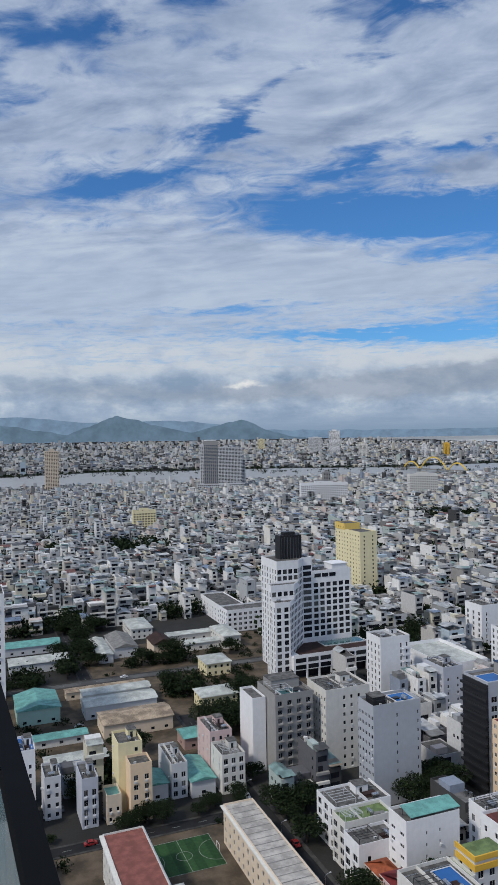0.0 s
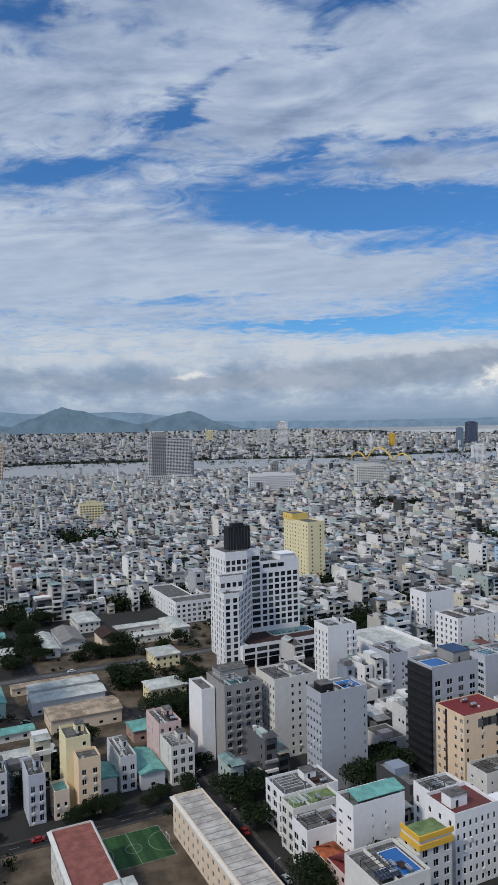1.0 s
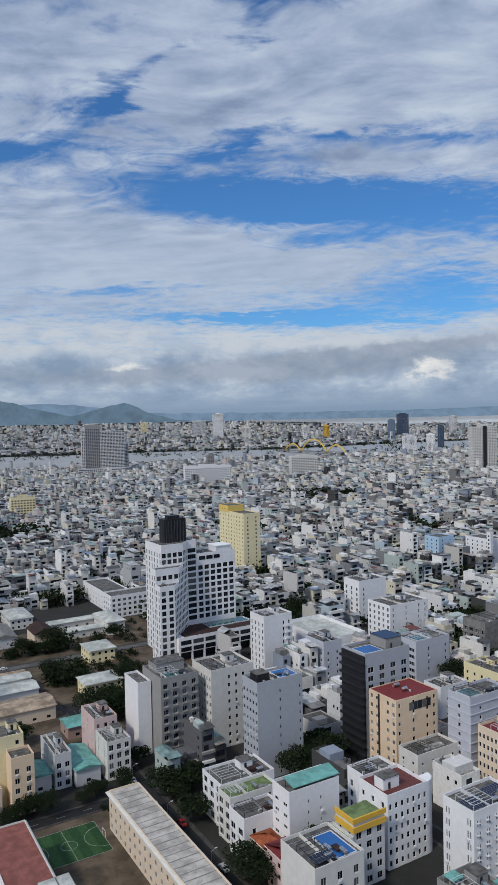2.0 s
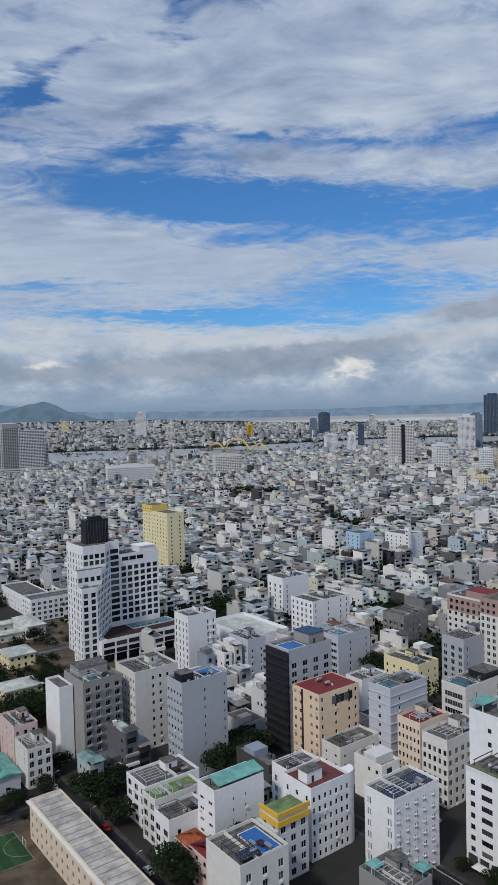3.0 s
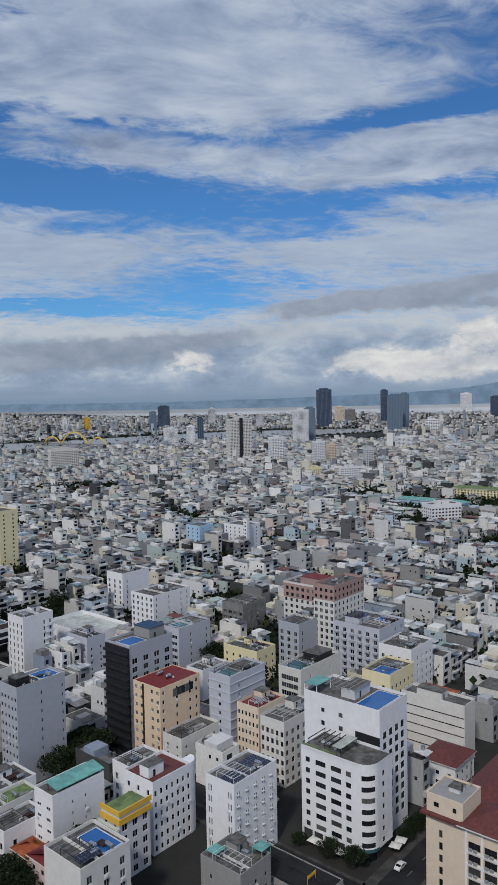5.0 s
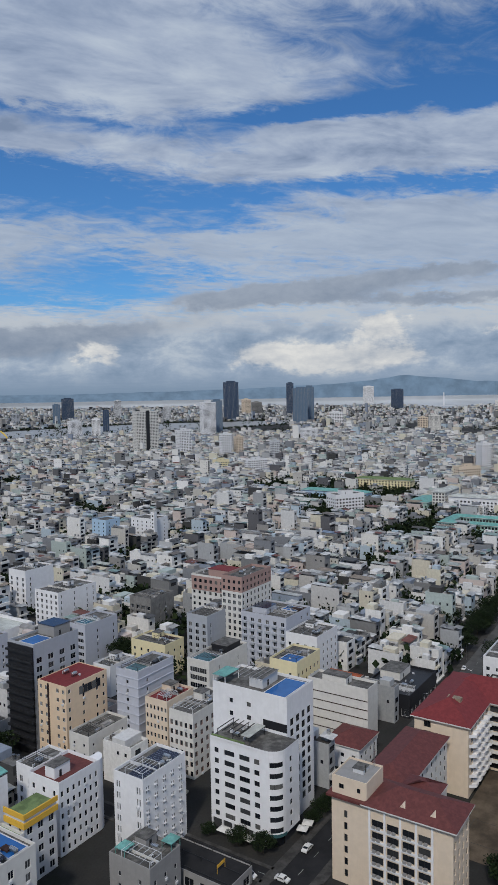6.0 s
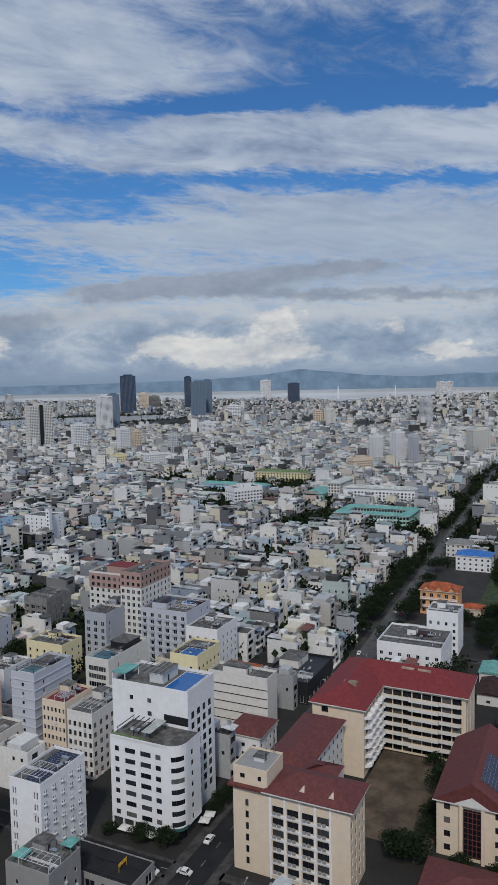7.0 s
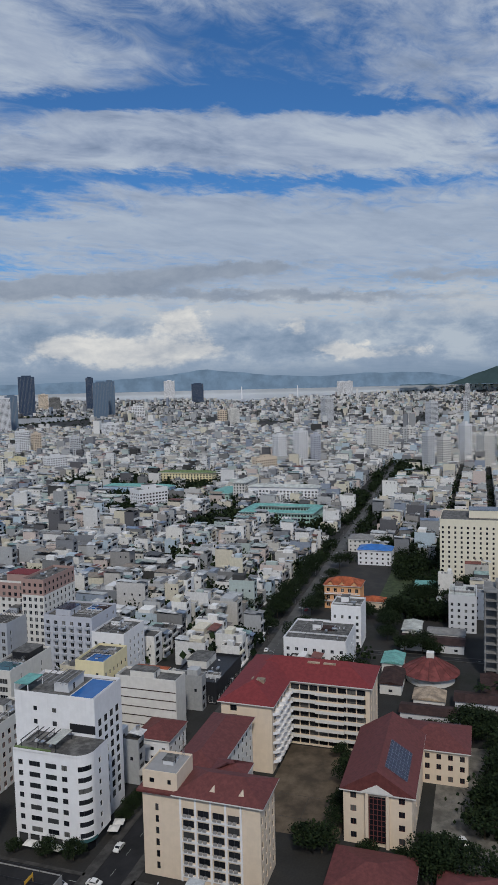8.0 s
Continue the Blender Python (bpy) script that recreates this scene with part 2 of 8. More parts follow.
DARK = paint("black_cladding", (0.022, 0.023, 0.027), rough=0.4)
CONCRETE = material("raw_concrete", (0.25, 0.245, 0.235), stain=0.25, bump=0.02)
ROOFTOP = material("rooftop_screed", (0.155, 0.15, 0.142), stain=0.55, scale=0.45, streak=False)
WORNROAD = material("worn_road", (0.11, 0.11, 0.11), stain=0.35, scale=0.1, streak=False)
ASPHALT = material("asphalt", (0.022, 0.022, 0.024), stain=0.4, scale=0.12, bump=0.01, streak=False)
PAVING = material("paving", (0.068, 0.065, 0.062), stain=0.45, streak=False)
EARTH = material("bare_earth", (0.128, 0.098, 0.068), stain=0.55, scale=0.12, streak=False)
REDTILE = material("red_roof_tile", (0.205, 0.034, 0.036), stain=0.2, scale=0.8, rough=0.7)
BROWNTILE = material("brown_red_roof_tile", (0.145, 0.045, 0.042), stain=0.22, scale=0.8, rough=0.7)
ORANGETILE = material("orange_roof_tile", (0.42, 0.11, 0.045), stain=0.4, rough=0.75)
DARKTILE = material("dark_brown_roof", (0.055, 0.03, 0.026), stain=0.4)
TEAL = material("teal_sheet_roof", (0.17, 0.42, 0.38), rough=0.5, stain=0.3)
PALESHEET = material("pale_sheet_roof", (0.56, 0.58, 0.54), rough=0.5, stain=0.35, scale=0.2)
RUSTSHEET = material("tan_sheet_roof", (0.46, 0.36, 0.26), rough=0.7, stain=0.5, scale=0.25)
BLUESHEET = material("blue_sheet_roof", (0.04, 0.17, 0.50), rough=0.5, stain=0.25)
GREENROOF = material("mossy_roof", (0.17, 0.24, 0.10), stain=0.4, streak=False)
STEEL = material("stainless_steel", (0.62, 0.62, 0.62), rough=0.28, metal=1.0, stain=0.15, streak=False)
DARKMETAL = material("dark_metal", (0.04, 0.042, 0.047), rough=0.45, metal=0.4, stain=0.2, streak=False)
GLASS = material("window_glass", None, palette=[(0.012, 0.014, 0.018), (0.022, 0.025, 0.03), (0.010, 0.012, 0.016), (0.06, 0.062, 0.066), (0.015, 0.018, 0.024), (0.13, 0.13, 0.125), (0.018, 0.02, 0.026), (0.035, 0.038, 0.042)], rough=0.12, spec=0.2, stain=0.15, streak=False)
BLUEGLASS = material("blue_curtain_glass", (0.13, 0.19, 0.27), rough=0.16, spec=0.6, stain=0.2, streak=False)
NAVYGLASS = material("navy_curtain_glass", (0.045, 0.07, 0.12), rough=0.2, spec=0.5, stain=0.2, streak=False)
GREENGLASS = material("green_tinted_glass", (0.05, 0.13, 0.14), rough=0.12, spec=0.6, stain=0.15, streak=False)
BALCONYGLASS = material("balcony_glass", (0.10, 0.19, 0.22), rough=0.15, spec=0.3, stain=0.15, streak=False)
ORANGEPAINT = paint("orange_wall_paint", (0.72, 0.40, 0.20))
FADEDRED = material("faded_red_sheet", (0.20, 0.055, 0.05), stain=0.4, scale=0.4, rough=0.7)
PALEDUST = material("pale_dusty_ground", (0.19, 0.178, 0.155), stain=0.5, scale=0.2, streak=False)
BUTTER = paint("butter_cream_paint", (0.76, 0.71, 0.58))
ARCHPAINT = paint("arch_yellow_paint", (0.72, 0.50, 0.10))
POOL = material("pool_water", (0.02, 0.12, 0.36), rough=0.1, spec=0.5, stain=0.1, streak=False)
SOLAR = material("solar_cells", (0.012, 0.018, 0.045), rough=0.15, spec=0.6, stain=0.1, streak=False)
TURF = material("artificial_turf", (0.018, 0.062, 0.020), stain=0.25, scale=0.8, streak=False)
TURF2 = material("artificial_turf_light", (0.030, 0.088, 0.028), stain=0.25, scale=0.8, streak=False)
GRASS = material("rough_grass", (0.055, 0.075, 0.032), stain=0.5, scale=0.3, streak=False)
LINE = material("white_line_paint", (0.34, 0.36, 0.33), stain=0.4, streak=False)
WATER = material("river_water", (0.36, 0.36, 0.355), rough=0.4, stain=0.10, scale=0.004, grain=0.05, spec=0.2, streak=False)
# the sea's pale base stands in for the horizon sky it reflects
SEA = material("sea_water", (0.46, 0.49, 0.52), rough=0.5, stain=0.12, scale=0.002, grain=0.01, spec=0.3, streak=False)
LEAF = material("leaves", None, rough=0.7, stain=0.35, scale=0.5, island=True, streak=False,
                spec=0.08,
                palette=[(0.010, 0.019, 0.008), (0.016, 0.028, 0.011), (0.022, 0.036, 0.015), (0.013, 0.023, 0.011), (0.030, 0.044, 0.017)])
BARK = material("bark", (0.09, 0.07, 0.05), stain=0.4)
HOUSE_COLOURS = [(0.72, 0.71, 0.69), (0.40, 0.41, 0.42), (0.80, 0.79, 0.77), (0.22, 0.23, 0.25), (0.64, 0.59, 0.48), (0.34, 0.35, 0.36), (0.70, 0.70, 0.70),
                 (0.12, 0.12, 0.13), (0.46, 0.55, 0.62), (0.60, 0.51, 0.47), (0.56, 0.55, 0.54), (0.67, 0.63, 0.51), (0.78, 0.77, 0.75), (0.43, 0.50, 0.48),
                 (0.20, 0.20, 0.20), (0.44, 0.45, 0.46), (0.26, 0.30, 0.37), (0.50, 0.48, 0.45), (0.74, 0.72, 0.68), (0.06, 0.06, 0.06), (0.30, 0.29, 0.28), (0.82, 0.81, 0.80),
                 (0.54, 0.52, 0.48), (0.66, 0.66, 0.66)]
ROOF_COLOURS = [(0.36, 0.36, 0.36), (0.18, 0.18, 0.18), (0.50, 0.50, 0.50), (0.12, 0.115, 0.11), (0.27, 0.26, 0.25), (0.08, 0.075, 0.07), (0.36, 0.35, 0.33), (0.16, 0.15, 0.14)]
SHEET_COLOURS = [(0.54, 0.56, 0.58), (0.28, 0.38, 0.36), (0.36, 0.36, 0.36), (0.19, 0.075, 0.06), (0.44, 0.46, 0.47), (0.17, 0.15, 0.135), (0.60, 0.61, 0.60), (0.20, 0.30, 0.29),
                 (0.38, 0.39, 0.39), (0.50, 0.51, 0.50), (0.46, 0.47, 0.48), (0.28, 0.28, 0.28), (0.09, 0.09, 0.09), (0.30, 0.25, 0.20), (0.42, 0.45, 0.42), (0.20, 0.26, 0.36), (0.22, 0.22, 0.22), (0.64, 0.64, 0.63)]
HOUSEWALL = material("house_walls", None, stain=0.10, scale=0.8, palette=HOUSE_COLOURS, island=True)
HOUSEWALL_ONE = material("house_wall", None, stain=0.10, scale=0.8, palette=HOUSE_COLOURS)
HOUSEROOF = material("house_roofs", None, stain=0.4, palette=ROOF_COLOURS, island=True, streak=False)
HOUSEROOF_ONE = material("house_roof", None, stain=0.4, palette=ROOF_COLOURS, streak=False)
HOUSESHEET = material("house_sheets", None, rough=0.6, stain=0.35, palette=SHEET_COLOURS, island=True, streak=False)
HOUSESHEET_ONE = material("house_sheet", None, rough=0.6, stain=0.35, palette=SHEET_COLOURS, streak=False)
CARPAINT = material("car_paint", None, rough=0.25, stain=0.05, spec=0.5, streak=False, palette=[(0.75, 0.75, 0.75), (0.04, 0.04, 0.045), (0.45, 0.46, 0.47), (0.72, 0.72, 0.70), (0.3, 0.03, 0.03)])
RUBBER = material("rubber", (0.008, 0.009, 0.011), stain=0.1, spec=0.05, streak=False)


# ---------------- mesh helpers ----------------
class Mesh:
    """Gathers quads and triangles; points are shared only within one call, so each call is an island."""

    def __init__(self):
        self.v, self.f, self.i = [], [], []

    def add(self, verts, faces, mat=0):
        o = len(self.v)
        self.v += [tuple(p) for p in verts]
        self.f += [tuple(k + o for k in q) for q in faces]
        self.i += [mat] * len(faces)

    def box(self, x0, y0, z0, x1, y1, z1, mat=0, bottom=True):
        v = [(x0, y0, z0), (x1, y0, z0), (x1, y1, z0), (x0, y1, z0), (x0, y0, z1), (x1, y0, z1), (x1, y1, z1), (x0, y1, z1)]
        f = [(4, 5, 6, 7), (0, 1, 5, 4), (1, 2, 6, 5), (2, 3, 7, 6), (3, 0, 4, 7)]
        self.add(v, f + ([(3, 2, 1, 0)] if bottom else []), mat)

    def tube(self, a, b, r0, r1=None, n=8, mat=0):
        a, b = Vector(a), Vector(b)
        r1 = r0 if r1 is None else r1
        q = (b - a).to_track_quat("Z", "Y")
        ring = [Vector((math.cos(2 * math.pi * k / n), math.sin(2 * math.pi * k / n), 0)) for k in range(n)]
        v = [a + q @ (c * r0) for c in ring] + [b + q @ (c * r1) for c in ring]
        f = [(k, (k + 1) % n, n + (k + 1) % n, n + k) for k in range(n)] + [tuple(range(n))[::-1], tuple(range(n, 2 * n))]
        self.add(v, f, mat)

    def data(self, name, mats):
        d = bpy.data.meshes.new(name)
        d.from_pydata(self.v, [], self.f)
        for m in mats:
            d.materials.append(m)
        if len(mats) > 1:
            d.polygons.foreach_set("material_index", self.i)
        d.update()
        return d


def part(name, mesh, mats, parent=None, label="", at=None):
    mats = mats if isinstance(mats, (list, tuple)) else [mats]
    ob = new(name, mesh.data(name, mats) if isinstance(mesh, Mesh) else mesh)
    if parent is not None:
        ob.parent = parent
    if at is not None:
        ob.matrix_basis = at
    return tagged(ob, label) if label else ob


def thing(name, label, category, group="", kind="", at=None):
    ob = new(name)
    ob.empty_display_size = 0.5
    if at is not None:
        ob.matrix_basis = at
    return tagged(ob, label, category, group, kind)


def facade(ms, origin, along, up_h, length, cols, rows, depth=0.22):
    """A wall plane from origin along a unit direction (outside on its right hand), height up_h, with openings at cols x rows and their reveals."""
    ox, oy, oz = origin
    ax, ay = along
    nx, ny = ay, -ax  # outward
    us = sorted({0.0, length, *[c for s in cols for c in s]})
    vs = sorted({0.0, up_h, *[c for s in rows for c in s]})

    def P(u, v, k=0.0):
        return (ox + ax * u - nx * k, oy + ay * u - ny * k, oz + v)

    nu, nv = len(us), len(vs)
    verts = [P(u, v) for v in vs for u in us]
    faces = []
    holes = []
    for j in range(nv - 1):
        inrow = any(r[0] - 1e-6 <= vs[j] and vs[j + 1] <= r[1] + 1e-6 for r in rows)
        for i in range(nu - 1):
            if inrow and any(c[0] - 1e-6 <= us[i] and us[i + 1] <= c[1] + 1e-6 for c in cols):
                holes.append((i, j))
                continue
            faces.append((j * nu + i, j * nu + i + 1, (j + 1) * nu + i + 1, (j + 1) * nu + i))
    for i, j in holes:
        a, b, c, d = j * nu + i, j * nu + i + 1, (j + 1) * nu + i + 1, (j + 1) * nu + i
        o = len(verts)
        verts += [P(us[i], vs[j], depth), P(us[i + 1], vs[j], depth), P(us[i + 1], vs[j + 1], depth), P(us[i], vs[j + 1], depth)]
        faces += [(a, b, o + 1, o), (b, c, o + 2, o + 1), (c, d, o + 3, o + 2), (d, a, o, o + 3)]
    ms.add(verts, faces)


WINDOW_CACHE = {}


def window_mesh(w, h, glass, frame_mat, style):
    """A framed window of size w x h in the plane x-z, outside towards -y, origin at its lower left."""
    key = (round(w, 2), round(h, 2), glass.name, frame_mat.name, style)
    if key not in WINDOW_CACHE:
        ms = Mesh()
        ms.add([(0, 0.05, 0), (w, 0.05, 0), (w, 0.05, h), (0, 0.05, h)], [(0, 1, 2, 3)], 0)
        t = 0.07
        ms.box(0, -0.02, 0, t, 0.06, h, 1)
        ms.box(w - t, -0.02, 0, w, 0.06, h, 1)
        ms.box(t, -0.02, 0, w - t, 0.06, t, 1)
        ms.box(t, -0.02, h - t, w - t, 0.06, h, 1)
        if style == "mullion" or w > 1.3:
            for k in range(1, max(2, int(w / 1.1))):
                x = w * k / max(2, int(w / 1.1))
                ms.box(x - t / 2, -0.02, t, x + t / 2, 0.06, h - t, 1)
        WINDOW_CACHE[key] = ms.data("window", [glass, frame_mat])
    return WINDOW_CACHE[key]


def spans(length, n, w, skip=(), margin=None):
    """n openings of width w spread over a length."""
    if n <= 0:
        return []
    step = length / n if margin is None else (length - 2 * margin) / n
    off = 0 if margin is None else margin
    return [(off + step * (k + 0.5) - w / 2, off + step * (k + 0.5) + w / 2) for k in range(n) if k not in skip]


FACES = {"S": ((0, 0), (1, 0)), "E": ((1, 0), (0, 1)), "N": ((1, 1), (-1, 0)), "W": ((0, 1), (0, -1))}
TURNS = {"S": 0, "E": 90, "N": 180, "W": -90}


def block(parent, x, y, z, w, d, h, wall, faces, roof=None, parapet=0.9, glass=None, frame_mat=None, depth=0.22, style="", single=True, name="wall", roof_name="roof"):
    """One upright block of a building: walls with openings, windows, roof slab, parapet. faces: side -> (cols, rows) as lists of spans."""
    glass, frame_mat = glass or GLASS, frame_mat or DARKMETAL
    ms = Mesh()
    core = Mesh()
    for side, (o, a) in FACES.items():
        length = w if side in "SN" else d
        cols, rows = faces.get(side, ([], []))
        origin = (x + o[0] * w, y + o[1] * d, z)
        facade(ms, origin, a, h, length, cols, rows, depth)
        nx, ny = a[1], -a[0]
        for c0, c1 in cols:
            for r0, r1 in rows:
                px, py = origin[0] + a[0] * c0 - nx * (depth - 0.06), origin[1] + a[1] * c0 - ny * (depth - 0.06)
                if single:
                    part("window", window_mesh(c1 - c0, r1 - r0, glass, frame_mat, style), None, parent, at=pose(px, py, z + r0, 0, 0, TURNS[side]))
                else:
                    qx, qy = px + a[0] * (c1 - c0), py + a[1] * (c1 - c0)
                    core.add([(px, py, z + r0), (qx, qy, z + r0), (qx, qy, z + r1), (px, py, z + r1)], [(0, 1, 2, 3)])
    part(name, ms, wall, parent)
    if core.v:
        tagged(part("glazing", core, glass, parent), kind="stuff")
    rf = Mesh()
    rf.add([(x, y, z + h - 0.02), (x + w, y, z + h - 0.02), (x + w, y + d, z + h - 0.02), (x, y + d, z + h - 0.02)], [(0, 1, 2, 3)])
    part(roof_name, rf, roof or ROOFTOP, parent)
    if parapet:
        pm = Mesh()
        t = 0.2
        z0, z1 = z + h - 0.015, z + h + parapet
        pm.box(x, y, z0, x + w, y + t, z1, bottom=False)
        pm.box(x, y + d - t, z0, x + w, y + d, z1, bottom=False)
        pm.box(x, y + t, z0, x + t, y + d - t, z1, bottom=False)
        pm.box(x + w - t, y + t, z0, x + w, y + d - t, z1, bottom=False)
        part("parapet", pm, wall, parent)


def rows_of(h, floor_h, wh, sill=0.9, first=0, top_skip=0.0):
    n = int((h - top_skip) / floor_h + 0.01)
    return [(k * floor_h + sill, k * floor_h + sill + wh) for k in range(first, n)]


def far(d):
    """Beyond 2.5 km distance is drawn in, so that the whole plain down to the skyline lies within 4.8 km; sizes shrink alike."""
    return d if d < 2500 else 2500 + 2300 * (1 - math.exp(-(d - 2500) / 2300))


def plain(az, d, lift=0.0):
    """The place on the plain at a compass angle and true distance."""
    r = far(d)
    a = radians(az)
    return (r * math.sin(a), r * math.cos(a), EYE * (1 - r / d) + lift)


# ---------------- ground, water, hills ----------------
def build_ground():
    ms = Mesh()
    ds = [0.1, 120, 300, 700, 1200, 1800, 2200] + [2400 * 1.045 ** k for k in range(84)]
    n = 180
    verts = [plain(360 * k / n, d) for d in ds for k in range(n)]
    faces = [(j * n + k, j * n + (k + 1) % n, (j + 1) * n + (k + 1) % n, (j + 1) * n + k) for j in range(len(ds) - 1) for k in range(n)]
    ms.add(verts, [q[::-1] for q in faces])
    m = bpy.data.materials.new("town_ground")
    m.use_nodes = True
    g = Nodes(m.node_tree)
    bs = g.n["Principled BSDF"]
    pos = g.n.new("ShaderNodeNewGeometry").outputs["Position"]
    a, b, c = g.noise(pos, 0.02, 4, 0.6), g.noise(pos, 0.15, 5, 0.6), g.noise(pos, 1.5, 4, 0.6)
    # tones are sunk near black: the shade between houses is in the colour
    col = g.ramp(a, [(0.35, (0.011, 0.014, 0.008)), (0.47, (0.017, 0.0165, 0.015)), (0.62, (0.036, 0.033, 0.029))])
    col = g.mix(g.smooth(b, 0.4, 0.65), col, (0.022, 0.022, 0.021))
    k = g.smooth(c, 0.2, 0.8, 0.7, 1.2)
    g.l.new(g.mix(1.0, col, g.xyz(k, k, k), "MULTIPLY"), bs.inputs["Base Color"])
    bs.inputs["Roughness"].default_value = 0.95
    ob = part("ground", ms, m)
    tagged(ob, "dusty town ground of earth, concrete and grass, darkened for shaded gaps", "ground", kind="structure")


build_ground()


def band(name, label, mat, near, farr, pull, category="water"):
    """A sheet of water between two banks, each given as compass angle and true distance."""
    ms = Mesh()
    a0, a1 = near[0][0], near[-1][0]
    n, k = 90, 48
    verts = []
    for i in range(n + 1):
        az = a0 + (a1 - a0) * i / n
        d0, d1 = (float(np.interp(az, [p[0] for p in s], [p[1] for p in s])) for s in (near, farr))
        wob = 1 + 0.012 * noise.noise((az * 0.7, 3, 0))
        for j in range(k + 1):
            p = Vector(plain(az, (d0 * wob) ** (1 - j / k) * (d1 * wob) ** (j / k)))
            verts.append(p.lerp(Vector((0, 0, EYE)), pull))  # a touch above the ground sheet
    faces = [(i * (k + 1) + j, (i + 1) * (k + 1) + j, (i + 1) * (k + 1) + j + 1, i * (k + 1) + j + 1) for i in range(n) for j in range(k)]
    ms.add(verts, [q[::-1] for q in faces])
    return tagged(part(name, ms, mat), label, category, kind="structure")


RIVER_NEAR = [(-25, 1950), (3, 2050), (16, 2110), (24, 2230), (30, 2340), (40, 2420), (48, 2650), (60, 3600)]
RIVER_FAR = [(-25, 2700), (3, 2820), (10, 3050), (16, 3020), (24, 3100), (33, 3080), (42, 3560), (48, 3900), (60, 4100)]
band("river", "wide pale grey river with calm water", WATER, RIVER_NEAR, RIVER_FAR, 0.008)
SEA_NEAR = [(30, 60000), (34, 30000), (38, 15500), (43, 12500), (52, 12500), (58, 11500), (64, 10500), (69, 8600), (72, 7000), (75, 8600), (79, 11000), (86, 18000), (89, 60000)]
band("sea", "pale hazy sea bay under cloud, sky reflection in its colour", SEA, SEA_NEAR, [(30, 88000), (89, 88000)], 0.004)


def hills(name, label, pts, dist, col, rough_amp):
    """A mountain range on the skyline: ridge heights in degrees over the eye by compass angle. Distance haze is in its
    glowing colour.
    """
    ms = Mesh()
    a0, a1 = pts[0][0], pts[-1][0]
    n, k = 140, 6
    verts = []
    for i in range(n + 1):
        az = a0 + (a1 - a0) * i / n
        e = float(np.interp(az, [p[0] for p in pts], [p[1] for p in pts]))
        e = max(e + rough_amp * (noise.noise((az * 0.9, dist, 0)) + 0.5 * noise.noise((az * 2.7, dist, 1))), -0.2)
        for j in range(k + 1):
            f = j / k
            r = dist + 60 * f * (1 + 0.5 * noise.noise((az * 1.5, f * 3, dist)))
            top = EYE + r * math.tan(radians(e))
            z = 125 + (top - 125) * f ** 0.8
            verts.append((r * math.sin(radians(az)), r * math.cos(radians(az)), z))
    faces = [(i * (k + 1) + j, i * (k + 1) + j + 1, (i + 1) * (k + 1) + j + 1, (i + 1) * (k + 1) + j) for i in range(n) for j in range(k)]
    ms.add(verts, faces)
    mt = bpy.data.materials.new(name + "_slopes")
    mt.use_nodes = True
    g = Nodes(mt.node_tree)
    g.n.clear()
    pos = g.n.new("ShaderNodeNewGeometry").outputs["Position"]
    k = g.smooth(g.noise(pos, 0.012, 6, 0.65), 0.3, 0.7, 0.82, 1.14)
    # slopes glow in a haze colour and take no sunlight
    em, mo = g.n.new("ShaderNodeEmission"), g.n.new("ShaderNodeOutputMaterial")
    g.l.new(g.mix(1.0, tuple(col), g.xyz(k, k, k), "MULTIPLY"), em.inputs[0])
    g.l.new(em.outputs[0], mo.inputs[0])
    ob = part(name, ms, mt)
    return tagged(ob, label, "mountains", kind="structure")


# each range's colour includes the air haze at its distance
hills("backdrop", "far mountain range under low cloud, painted in glowing haze blue", [(-6, 1.3), (2.6, 1.3), (5, 0.9), (7.5, 0.5), (11.2, 1.95), (14.5, 1.1), (17, 0.5), (20.9, 1.55), (23.8, 0.35), (26, 0.0)], 4820, (0.115, 0.18, 0.25), 0.13)
hills("backdrop", "faint farther mountain range with haze painted as glow", [(-6, 1.6), (4, 1.9), (9, 1.4), (16, 1.5), (24, 0.6), (34, 0.5), (44, 0.5), (56, 0.7), (64, 1.0), (69, 1.55), (74, 1.0), (78, 0.8), (81, 1.0), (86, 0.95), (89, 0.4), (95, 0.2)], 4880, (0.165, 0.25, 0.36), 0.10)
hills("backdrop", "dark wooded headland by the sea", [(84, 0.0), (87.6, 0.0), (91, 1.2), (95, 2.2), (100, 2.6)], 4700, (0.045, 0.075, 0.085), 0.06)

# ---------------- the named buildings ----------------
KEEP_CLEAR = []  # footprints that the rows of houses leave free: x0, y0, x1, y1


def clear(x0, y0, x1, y1, pad=1.5):
    KEEP_CLEAR.append((x0 - pad, y0 - pad, x1 + pad, y1 + pad))


